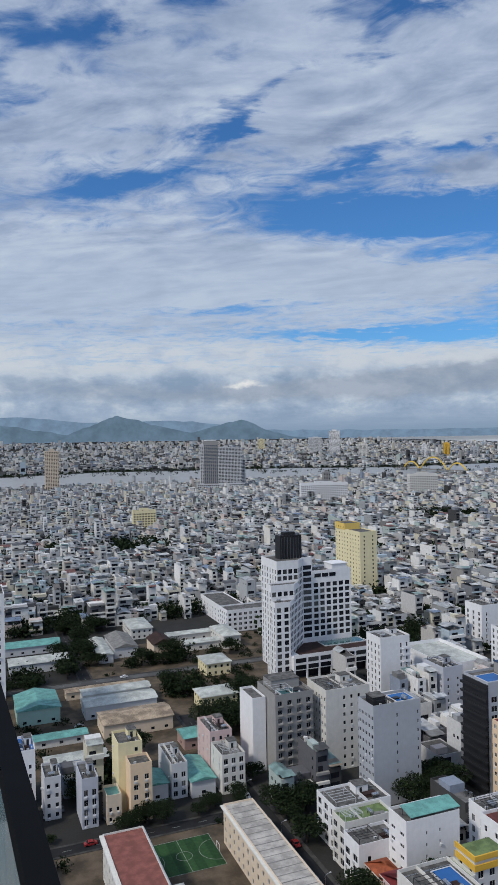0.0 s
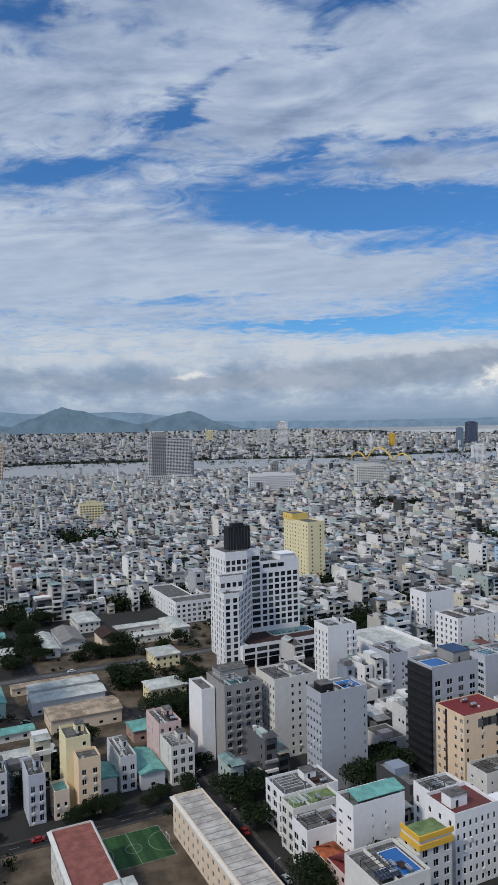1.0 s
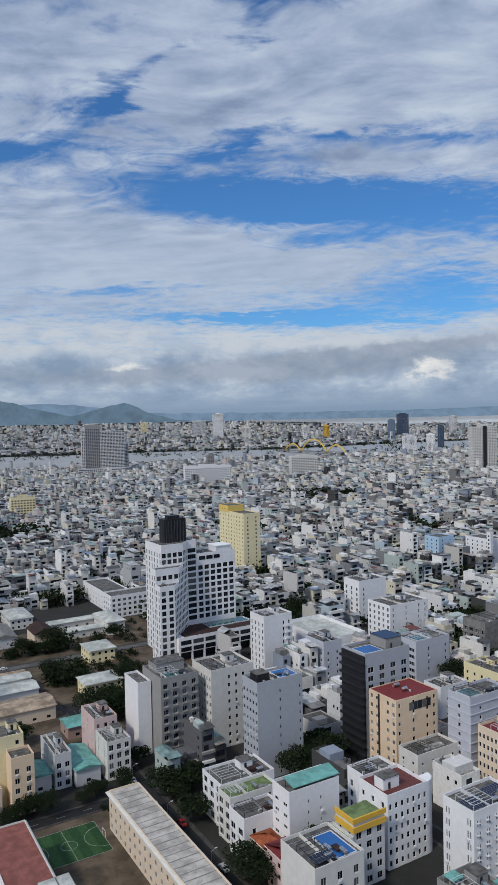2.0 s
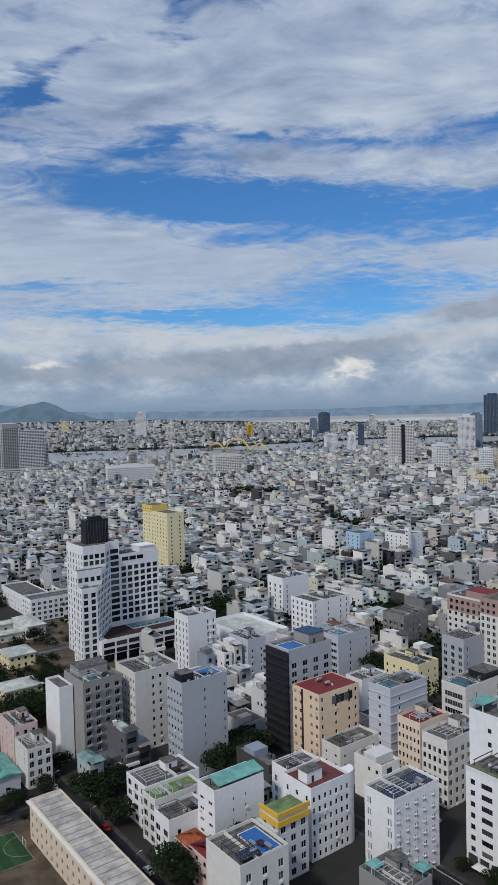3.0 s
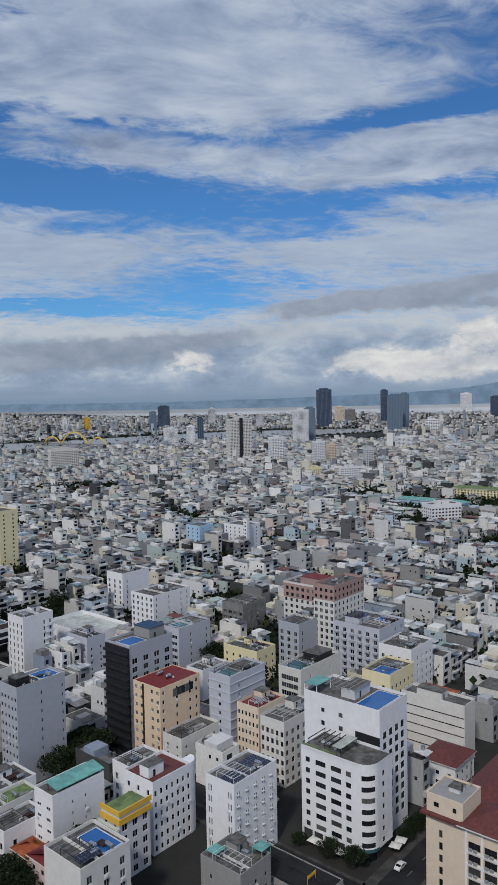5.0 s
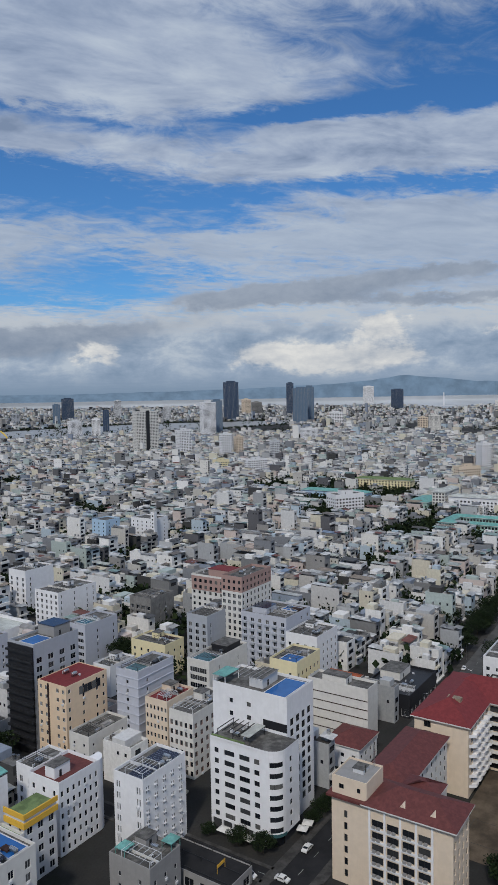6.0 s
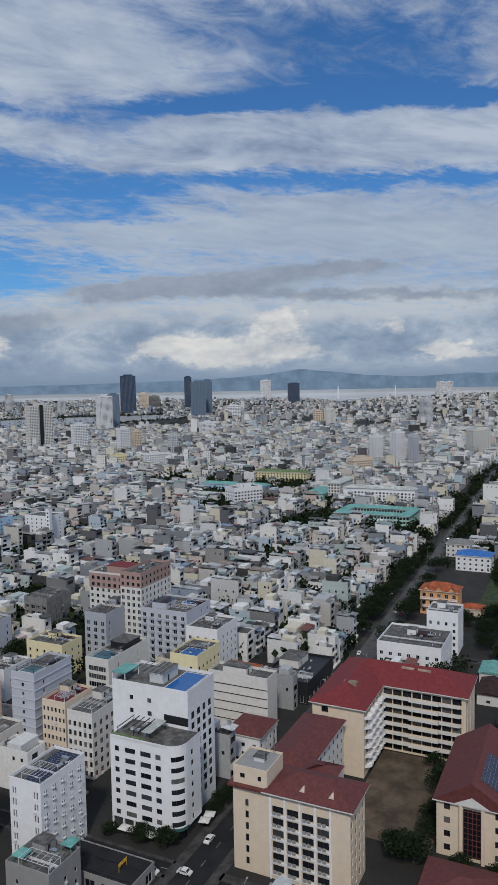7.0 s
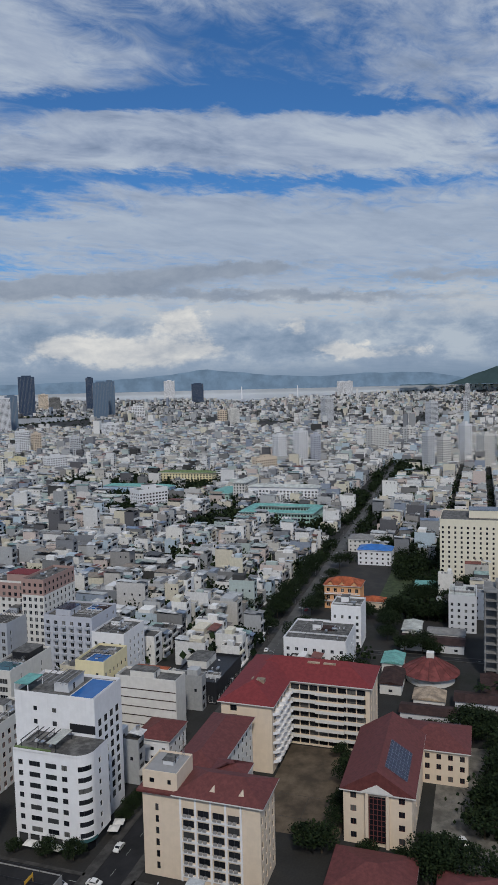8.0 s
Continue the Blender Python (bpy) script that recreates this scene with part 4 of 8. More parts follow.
    # the taller rear block
    X, Y, W, D, H = 183.0, 108.5, 16.5, 27.5, 39.0
    r2 = [(4.4 + k * fh, 4.4 + k * fh + 2.2) for k in range(9)]
    block(ob, X, Y, 0, W, D, H, WHITE, {"S": (spans(W, 4, 2.0, (), 1.2), r2), "W": ([(6.5, 7.8), (13, 14.5)], [(30.0, 31.5), (34.2, 35.6)])}, parapet=0.9)
    m = Mesh()
    m.box(X - 0.05, Y - 0.02, 29.0, X, Y + 8.5, 31.6)
    part("dark_opening", m, DARK, ob)
    pool(ob, X + 0.8, Y + 1, H - 0.02, 14, 8)
    m = Mesh()
    m.box(X, Y + D - 5.0, H + 2.9, X + 8, Y + D, H + 3.05)
    part("teal_canopy", m, TEAL, ob)
    for px in (X + 0.1, X + 7.7):
        for py in (Y + D - 4.9, Y + D - 0.3):
            m = Mesh()
            m.box(px, py, H, px + 0.2, py + 0.2, H + 2.9)
            part("post", m, WHITE, ob)
    hut(ob, X + 4, Y + 11, H - 0.02, 9, 5, 3.2, LIGHTGREY)
    for k in range(6):
        m = Mesh()
        m.box(X + 2, Y + 10.5 + k * 2.0, H + 3.35, X + 13, Y + 10.7 + k * 2.0, H + 3.55)
        part("beam", m, GREY, ob)
    clear(x0, y0, X + W, Y + D)


corner_hotel()
clutter(172, 115, 28, 9, 12, 2, 3, 3)

# the blocks behind the corner hotel
ob = simple("slim pale blue hotel with pairs of small windows", 190, 174.5, 20, 10.5, 31.5, LAVENDER, south=(2, 0.9), skip_s=(1,), west=(3, 1.2), skip_w=(0, 2), wh=1.2, ledges=True, hut=False)
pool(ob, 191.5, 176, 31.48, 7, 7, GREENGLASS)
simple("cream house with a red roof terrace", 189.5, 160.8, 15, 10, 24, CREAM, south=(3, 1.2), west=(6, 0.9), wh=1.4, roof=REDTILE, tanks=2)
simple("white flats with reddish square windows and roof frames", 189.5, 149.5, 22.5, 10.5, 22, OFFWHITE, south=(7, 1.5), west=(5, 1.2), wh=1.6, tanks=2, units=5, frame_mat=PINKBROWN)
ob = simple("pale house with balcony bands and green rooftop pool", 232, 174, 28, 11.5, 22, OFFWHITE, south=(2, 0.7), west=(1, 8.5), wh=1.9, hut=False, tanks=2)
pool(ob, 233, 175, 21.98, 9, 9, GREENGLASS)
hut(ob, 246, 175, 21.98, 10, 8, 3, DARK)
# pink apartment tower: lower wing and tall corner
ob = building("pink and cream apartment tower with terracotta top storeys", 286, 194, 27, 12, 36, OFFWHITE, south=(8, 1.3), west=(4, 1.6), wh=1.7, floor_h=3.2, name="apartment_tower", parapet=0)
block(ob, 286, 194, 36, 27, 12, 6.4, PINKBROWN, {"S": (spans(27, 8, 1.3), [(0.8, 2.4), (4.0, 5.6)]), "W": (spans(12, 4, 1.4), [(0.8, 2.4), (4.0, 5.6)])}, parapet=1.2, name="top_wall", roof_name="top_roof")
block(ob, 303, 206, 0, 16, 32, 36, OFFWHITE, {"W": (spans(32, 9, 1.5), rows_of(32, 3.2, 1.6)), "S": ([], [])}, parapet=0.9, name="wing_wall", roof_name="wing_roof")
ms = Mesh()
ms.box(302.8, 206.2, 28.5, 303, 237.8, 35.9)
part("terracotta_band", ms, PINKBROWN, ob)
for k in range(9):
    for z0 in (29.4, 32.8):
        ms = Mesh()
        ms.box(302.72, 207.2 + 3.4 * k, z0, 302.8, 208.8 + 3.4 * k, z0 + 1.7)
        part("window", ms, GLASS, ob)
hut(ob, 305, 212, 35.98, 10, 16, 4.0, PINKBROWN, REDTILE)
clear(286, 194, 320, 239)
clutter(287, 195, 42.4, 25, 10, 2, 6, 3)
clutter(304, 228, 35.98, 13, 9, 1, 4, 6)
ob = simple("pale blue-grey hotel with many small balconies", 283, 167.5, 23, 25, 27.5, LAVENDER, south=(4, 1.3), skip_s=(0, 1), west=(6, 1.8), wh=1.6, hut=False, units=5)
for k in range(1, 8):
    for c in range(6):
        ms = Mesh()
        ms.box(282.1, 167.5 + 25 / 6 * (c + 0.5) - 1.2, k * 3.3 - 0.1, 283, 167.5 + 25 / 6 * (c + 0.5) + 1.2, k * 3.3 + 0.75)
        part("balcony", ms, BLUEGREY, ob)
hut(ob, 286, 180, 27.48, 9, 8, 3, LAVENDER, SOLAR)
pool(ob, 296, 170, 27.48, 7, 8)
ob = simple("white and cream hotel with rows of square windows", 280, 150, 20, 16, 22.5, WHITE, south=(5, 1.3), skip_s=(0,), west=(4, 1.4), wh=1.4, tanks=3, units=6)
ob = simple("narrow yellow hotel with rooftop pool", 240, 137.5, 19, 12.5, 26, YELLOW, south=(6, 1.2), west=(2, 1.2), wh=1.4, hut=False)
pool(ob, 241, 138.5, 25.98, 8, 8)
ob = building("long cream building with dark horizontal joints", 241.5, 108.5, 9, 25, 21, OFFWHITE, south=(0, 1), west=(0, 1), parapet=1.0, name="shop_building")
for k in range(1, 6):
    ms = Mesh()
    ms.box(241.44, 108.6, 3.4 * k, 241.5, 133.4, 3.4 * k + 0.35)
    part("joint", ms, DARKTILE, ob)
hut(ob, 243, 118, 20.98, 5, 10, 2.8, OFFWHITE, ROOFTOP)
ob = building("low dark restaurant with open black terrace", 272, 104, 32, 21, 8.5, DARK, south=(7, 3.2), west=(5, 3.0), wh=2.6, floor_h=4.2, sill=0.6, name="restaurant", parapet=1.0, roof=DARKMETAL)
hut(ob, 287, 114, 8.48, 12, 9, 3.4, OFFWHITE, ROOFTOP)
roof_mess(ob, 272, 104, 8.48, 14, 20, 5)
clutter(273, 105, 8.48, 28, 8, 2, 7, 9)
ob = simple("grey flats with balcony windows and blank side", 271, 204, 30, 12.3, 26, BLUEGREY, south=(5, 0.9), skip_s=(1, 2, 3), west=(3, 1.9), wh=1.8, tanks=2)
simple("brown concrete flats with deep balconies", 297, 262, 20, 15.5, 20, CONCRETE, south=(4, 1.0), skip_s=(0, 3), west=(4, 2.6), wh=1.9, depth=0.7, hut=False)
simple("white and yellow stepped guest house", 254, 216, 14, 21, 15, YELLOW, south=(3, 1.1), west=(5, 1.2), wh=1.3, tanks=2)
ob = simple("pale grey flats with white window bands", 240.5, 254, 22, 14, 22, LAVENDER, south=(4, 0.9), skip_s=(0, 2), west=(2, 4.5), wh=1.5, hut=False)
pool(ob, 243, 256, 21.98, 10, 8, GREENGLASS)
simple("low white house with plain walls", 225, 223, 16, 10, 13, WHITE, south=(2, 0.9), west=(1, 1.0), wh=1.0)
simple("white hotel with tall arched window bays", 288, 354, 22, 15.5, 26.5, WHITE, south=(3, 0.9), skip_s=(1, 2), west=(3, 1.6), wh=2.2, units=4)
simple("white office block with rows of dark windows", 271, 306.5, 29, 19, 23.5, WHITE, south=(6, 0.8), skip_s=(1, 3), west=(5, 1.5), wh=1.7, tanks=2, units=4)
ob = building("pale yellow hotel tower with a deeper yellow crown", 301, 519, 16, 42, 51, YELLOW, south=(2, 1.2), west=(9, 1.0), wh=1.3, name="hotel_tower", single=False)
block(ob, 300.6, 544, 51, 15, 17.2, 5, YELLOW2, {"W": (spans(17, 4, 1.0), [(1.5, 2.8)])}, parapet=0.4, single=False, name="crown_wall", roof_name="crown_roof")
ob = building("sky blue narrow block of flats", 458, 454, 18, 17, 24, SKYBLUE, south=(2, 1.0), west=(3, 1.2), wh=1.3, single=False)
ob = building("white flats with a slender red-banded tower", 483, 421, 20, 26, 24, WHITE, south=(2, 1.0), west=(5, 1.2), wh=1.3, single=False)
block(ob, 480, 417, 0, 3.5, 4, 31, WHITE, {"W": ([(1.2, 2.8)], rows_of(30, 3.3, 1.4))}, parapet=0.4, single=False, name="tower_wall", roof_name="tower_roof")


# the white stepped tower with the square black windows
def prism(parent, pts, h, wall, sides, name="wall", roof_name="roof", parapet=0.6, depth=0.3):
    """An upright block on a polygon (counter-clockwise corners); sides: edge number -> (cols, rows) of windows."""
    ms, rim = Mesh(), Mesh()
    n = len(pts)
    for k in range(n):
        p, q = Vector((*pts[k], 0)), Vector((*pts[(k + 1) % n], 0))
        u = (q - p).normalized()
        cols, rows = sides.get(k, ([], []))
        facade(ms, tuple(p), (u.x, u.y), h, (q - p).length, cols, rows, depth)
        for c0, c1 in cols:
            for r0, r1 in rows:
                o = p + u * c0 - Vector((u.y, -u.x, 0)) * (depth - 0.06)
                part("window", window_mesh(c1 - c0, r1 - r0, GLASS, DARKMETAL, ""), None, parent, at=pose(o.x, o.y, r0, 0, 0, math.degrees(math.atan2(u.y, u.x))))
        i = Vector((-u.y, u.x, 0)) * 0.25
        rim.add([(*(p + w).xy, z) for z in (h - 0.01, h + parapet) for w in (Vector(), i)] + [(*(q + w).xy, z) for z in (h - 0.01, h + parapet) for w in (Vector(), i)], [(0, 4, 6, 2), (2, 6, 7, 3), (3, 7, 5, 1)])
    part(name, ms, wall, parent)
    rf = Mesh()
    rf.add([(*p, h - 0.02) for p in pts], [tuple(range(n))])
    part(roof_name, rf, ROOFTOP, parent)
    part("parapet", rim, wall, parent)


def white_tower():
    ob = thing("hotel_tower", "white stepped hotel tower with square black windows", "hotel")
    fh = 3.55

    def levels(z0, z1):
        return [r for r in rows_of(z1, fh, 2.5, 0.7) if r[0] > z0 and r[1] < z1]

    # three steps of the slanting wing, each behind and above the last
    prism(ob, [(154, 356), (162.7, 356), (168.5, 362.7), (154, 362.7)], 41, WHITE, {0: (spans(8.7, 2, 2.5), levels(0, 41)), 1: (spans(8.86, 3, 1.9), levels(4, 41)), 3: (spans(6.7, 2, 1.2), levels(0, 41))})
    prism(ob, [(154.6, 362.7), (168.5, 362.7), (174.3, 369.4), (154.6, 369.4)], 49, WHITE, {0: (spans(13.9, 4, 2.4), levels(41.2, 49)), 1: (spans(8.86, 3, 1.9), levels(8, 49)), 3: (spans(6.7, 2, 1.2), levels(0, 49))}, "step_wall", "step_roof")
    prism(ob, [(161, 369.4), (174.3, 369.4), (180, 376), (186, 376), (186, 392), (161, 392)], 60.5, WHITE,
          {0: (spans(13.3, 4, 2.4), levels(49.2, 60)), 1: (spans(8.72, 3, 1.9), levels(10, 60)), 2: ([(0.4, 5.6)], levels(12, 60)), 5: (spans(22.6, 6, 1.2), levels(0, 60))}, "top_wall", "top_roof", 0.8)
    # main front with a grid of deep square windows
    prism(ob, [(186.01, 376), (211.5, 376), (211.5, 392), (186.01, 392)], 52, WHITE, {0: (spans(25.5, 6, 2.95, (), 0.5), levels(12, 48)), 1: (spans(16, 4, 1.8), levels(12, 48))}, "main_wall", "main_roof", 1.0, 0.45)
    for c in (0.8, 5.6, 10.4):
        m = Mesh()
        m.box(186.8 + c, 375.9, 49.0, 190.9 + c, 376.0, 51.2)
        part("lounge_window", m, GLASS, ob)
    m = Mesh()
    m.box(200, 378, 52, 210, 388, 55.4)
    m.box(199.6, 377.6, 55.4, 210.4, 388.4, 55.8)
    part("lift_house", m, WHITE, ob)
    # podium with columns, dark glass and a pool deck on top
    m = Mesh()
    m.box(163, 353, 4.8, 216, 375.98, 12.0)
    part("podium", m, WHITE, ob)
    for k in range(7):
        for z0 in (5.3, 8.9):
            m = Mesh()
            m.box(164.2 + 7.4 * k, 352.9, z0, 170.4 + 7.4 * k, 353.0, z0 + 2.3)
            part("podium_window", m, GLASS, ob)
    for k in range(8):
        m = Mesh()
        m.box(163.2 + 7.4 * k, 353.1, 0, 164.1 + 7.4 * k, 354, 4.8)
        part("column", m, WHITE, ob)
    m = Mesh()
    m.box(164, 356.5, 0, 215, 375.9, 4.8)
    part("lobby_glass", m, GLASS, ob)
    m = Mesh()
    m.box(168, 354, 12.0, 215.4, 375.9, 12.06)
    part("deck", m, DARKTILE, ob, "dark timber pool deck")
    m = Mesh()
    m.box(163.1, 353.05, 12.0, 215.9, 353.25, 13.1)
    part("deck_rail", m, WHITE, ob)
    pool(ob, 188, 364.5, 12.06, 26, 9.5, GREENGLASS)
    # black pleated crown
    for k in range(8):
        m = Mesh()
        m.box(167.5 + 1.8 * k, 379, 60.5, 168.5 + 1.8 * k, 386, 74.0)
        part("crown_fin", m, DARK, ob)
    m = Mesh()
    m.box(168.2, 379.8, 60.5, 180.6, 386.4, 72.8)
    part("crown_core", m, GREY, ob)
    m = Mesh()
    m.box(171, 381, 72.8, 178, 385.5, 75.6)
    part("crown_cap", m, DARK, ob)
    clear(150, 346, 218, 394)


white_tower()
clutter(187, 378, 52, 12, 12, 1, 4, 12)
clutter(155, 357, 41, 8, 5, 1, 2, 13)


def hip_roof(ob, x0, y0, x1, y1, z, rise, mat, over=0.6, ridge="x", name="roof", eave=True, gable=False):
    """A hipped (or gabled) roof with its ridge along x or y."""
    m = Mesh()
    x0, y0, x1, y1 = x0 - over, y0 - over, x1 + over, y1 + over
    if ridge == "x":
        k = 0 if gable else (y1 - y0) / 2
        r = [(x0 + k, (y0 + y1) / 2), (x1 - k, (y0 + y1) / 2)]
    else:
        k = 0 if gable else (x1 - x0) / 2
        r = [((x0 + x1) / 2, y0 + k), ((x0 + x1) / 2, y1 - k)]
    v = [(x0, y0, z), (x1, y0, z), (x1, y1, z), (x0, y1, z), (*r[0], z + rise), (*r[1], z + rise)]
    f = [(0, 1, 5, 4), (1, 2, 5), (2, 3, 4, 5), (3, 0, 4)] if ridge == "x" else [(0, 1, 4), (1, 2, 5, 4), (2, 3, 5), (3, 0, 4, 5)]
    m.add(v, f)
    part(name, m, mat, ob)
    e = Mesh()
    t, b = 0.35, 0.3
    ring = [(x0, y0), (x1, y0), (x1, y1), (x0, y1)]
    inner = [(x0 + b, y0 + b), (x1 - b, y0 + b), (x1 - b, y1 - b), (x0 + b, y1 - b)]
    e.add([(*p, z - t) for p in ring] + [(*p, z - 0.004) for p in ring] + [(*p, z - t) for p in inner] + [(*p, z - 0.004) for p in inner],
          [q for k in range(4) for q in ((k, (k + 1) % 4, 4 + (k + 1) % 4, 4 + k), (8 + (k + 1) % 4, 8 + k, 12 + k, 12 + (k + 1) % 4), ((k + 1) % 4, k, 8 + k, 8 + (k + 1) % 4))])
    if eave:
        part("roof_overhang", e, OFFWHITE, ob)


# cream office with the brown-red roof at the crossroads
def cream_office():
    ob = thing("office_building", "cream office block with brown-red tiled roof and air conditioners", "office")
    x, y, w, d, h, fh = 168.8, 53.5, 13, 33, 23.6, 3.25
    rows = [(1.95 + k * fh, 1.95 + k * fh + 2.05) for k in range(6)]
    cols = [(11.5 + 4.2 * k, 14.7 + 4.2 * k) for k in range(4)]
    block(ob, x, y, 0, w, d, h, CREAM, {"W": (cols + [(3.6, 4.6)], rows), "S": (spans(w, 4, 1.3), rows)}, parapet=0, depth=0.35)
    # white frame round the window field, sills with a pair of cooling units each
    for k in range(5):
        m = Mesh()
        m.box(x - 0.3, y + d - 11.0 - 4.2 * k - 0.25, 0, x, y + d - 11.0 - 4.2 * k + 0.25, h - 0.5)
        part("pilaster", m, WHITE, ob)
    for r0, r1 in rows:
        m = Mesh()
        m.box(x - 0.25, y + d - 28, r0 - 0.75, x - 0.002, y + d - 11, r0 - 0.2)
        part("sill_band", m, WHITE, ob)
        for c0, c1 in cols:
            for q in (c0 + 0.2, c0 + 1.5):
                m = Mesh()
                m.box(x - 0.55, y + d - q - 0.95, r0 - 0.15, x - 0.02, y + d - q, r0 + 0.45)
                part("cooling_unit", m, GREY, ob)
    hip_roof(ob, x, y, x + w, y + d - 10, h + 0.4, 3.4, BROWNTILE, 1.2, "y")
    m = Mesh()
    m.box(x - 1.1, y + d - 10, h - 0.1, x + w + 1.0, y + d + 1.2, h + 0.5)
    part("canopy_slab", m, BROWNTILE, ob)
    block(ob, x + 0.4, y + d - 10, h + 0.5, 11, 10, 4.4, CREAM, {"W": ([(2.0, 3.4), (7.2, 8.2)], [(1.6, 2.9)]), "S": ([], [])}, parapet=0.5, name="penthouse_wall", roof_name="penthouse_roof", roof=GREY)
    hut(ob, x + 5, y + d - 7, h + 4.88, 3.5, 3, 1.2, LIGHTGREY)
    m = Mesh()
    for q in ((0, 0), (0.6, 0), (0.3, 0.5)):
        m.tube((x + 10 + q[0], y + d - 8 + q[1], h + 4.9), (x + 10.3, y + d - 7.8, h + 13), 0.06, n=6)
    part("antenna_mast", m, STEEL, ob)
    for py in (58, 66):
        m = Mesh()
        m.add([(x + 1.2, y + py - 53.5, h + 1.2), (x + 1.2, y + py - 51.5, h + 1.2), (x + 3.2, y + py - 52.5, h + 2.4), (x + 1.2, y + py - 52.5, h + 2.3)], [(0, 1, 3), (0, 3, 2), (1, 2, 3)])
        part("dormer", m, CREAM, ob)
    # rear wing along x
    block(ob, x + w, y + 19, 0, 40, 13, 21, OFFWHITE, {"S": (spans(40, 10, 1.2), rows_of(20, 3.3, 1.6))}, parapet=0, name="wing_wall", roof_name="wing_top")
    hip_roof(ob, x + w + 4, y + 19, x + w + 40, y + 32, 21, 3.0, BROWNTILE, 0.9, "x", "wing_roof_tiles")
    block(ob, x + w + 2, y + 9.5, 0, 7, 9.4, 22.5, OFFWHITE, {}, parapet=0, name="tower_wall", roof_name="tower_top")
    hip_roof(ob, x + w + 2, y + 9.5, x + w + 9, y + 18.9, 22.6, 1.8, BROWNTILE, 0.8, "x", "tower_tiles")
    clear(x - 1, y - 1, x + w + 40, y + d + 1)


cream_office()


# the L-shaped red-roofed hotel with stepped balconies
def red_hotel():
    ob = thing("hotel", "L-shaped cream hotel with a red roof and stepped balconies", "hotel")
    h, fh = 23.5, 3.3
    rows = rows_of(h, fh, 2.2, 0.55, 0, 0.4)
    block(ob, 226.5, 67, 0, 22, 18, h, CREAM, {"W": ([(3.2, 5.6)], rows), "S": ([], [])}, parapet=0, depth=0.5)
    block(ob, 249, 37.5, 0, 20, 47.5, h, CREAM, {"W": ([(18.75 + 3.45 * k, 21.85 + 3.45 * k) for k in range(8)], rows), "S": (spans(20, 3, 1.6), rows)}, parapet=0, depth=0.5, name="east_wall", roof_name="east_top")
    for r0, r1 in rows[1:]:
        z = r0 - 0.75
        # balconies in three steps on the court side
        for k, (y0, y1, out) in enumerate(((57, 66.5, 1.2), (46.5, 57, 1.9), (39.5, 46.5, 1.2))):
            m = Mesh()
            m.box(249 - out, y0, z, 249, y1 - 0.1, z + 0.2)
            m.box(249 - out, y0, z + 0.2, 249 - out + 0.12, y1 - 0.1, z + 1.15)
            m.box(249 - out + 0.12, y0, z + 0.2, 249, y0 + 0.12, z + 1.15)
            part("balcony", m, OFFWHITE, ob)
        for k in range(5):
            m = Mesh()
            x0 = 227.5 + 4.3 * k
            v = [(x0, 67, 0), (x0 + 4.1, 67, 0), (x0 + 4.1, 65.0, 0), (x0 + 1.6, 65.0, 0)]
            m.add([(px, py, z + dz) for dz in (0, 1.05) for px, py, _ in v], [(3, 2, 1, 0), (0, 3, 7, 4), (3, 2, 6, 7), (2, 1, 5, 6)])
            part("bay_balcony", m, WHITE, ob)
            g = Mesh()
            g.box(x0 + 1.9, 66.9, z + 1.05, x0 + 3.9, 67.0, z + 2.6)
            part("bay_window", g, GLASS, ob)
    hip_roof(ob, 226.5, 67, 262, 85, h + 0.3, 4.6, REDTILE, 1.1, "x", "roof_tiles")
    hip_roof(ob, 249, 37.5, 269, 84.6, h + 0.33, 4.9, REDTILE, 1.1, "y", "east_roof_tiles")
    for px, py in ((236, 72.5), (256.5, 51), (256.5, 57)):
        m = Mesh()
        m.box(px, py, h + 2.4, px + 2.4, py + 4.6, h + 4.6)
        part("skylight", m, RUSTSHEET, ob)
    clear(225, 36, 270, 86)


red_hotel()


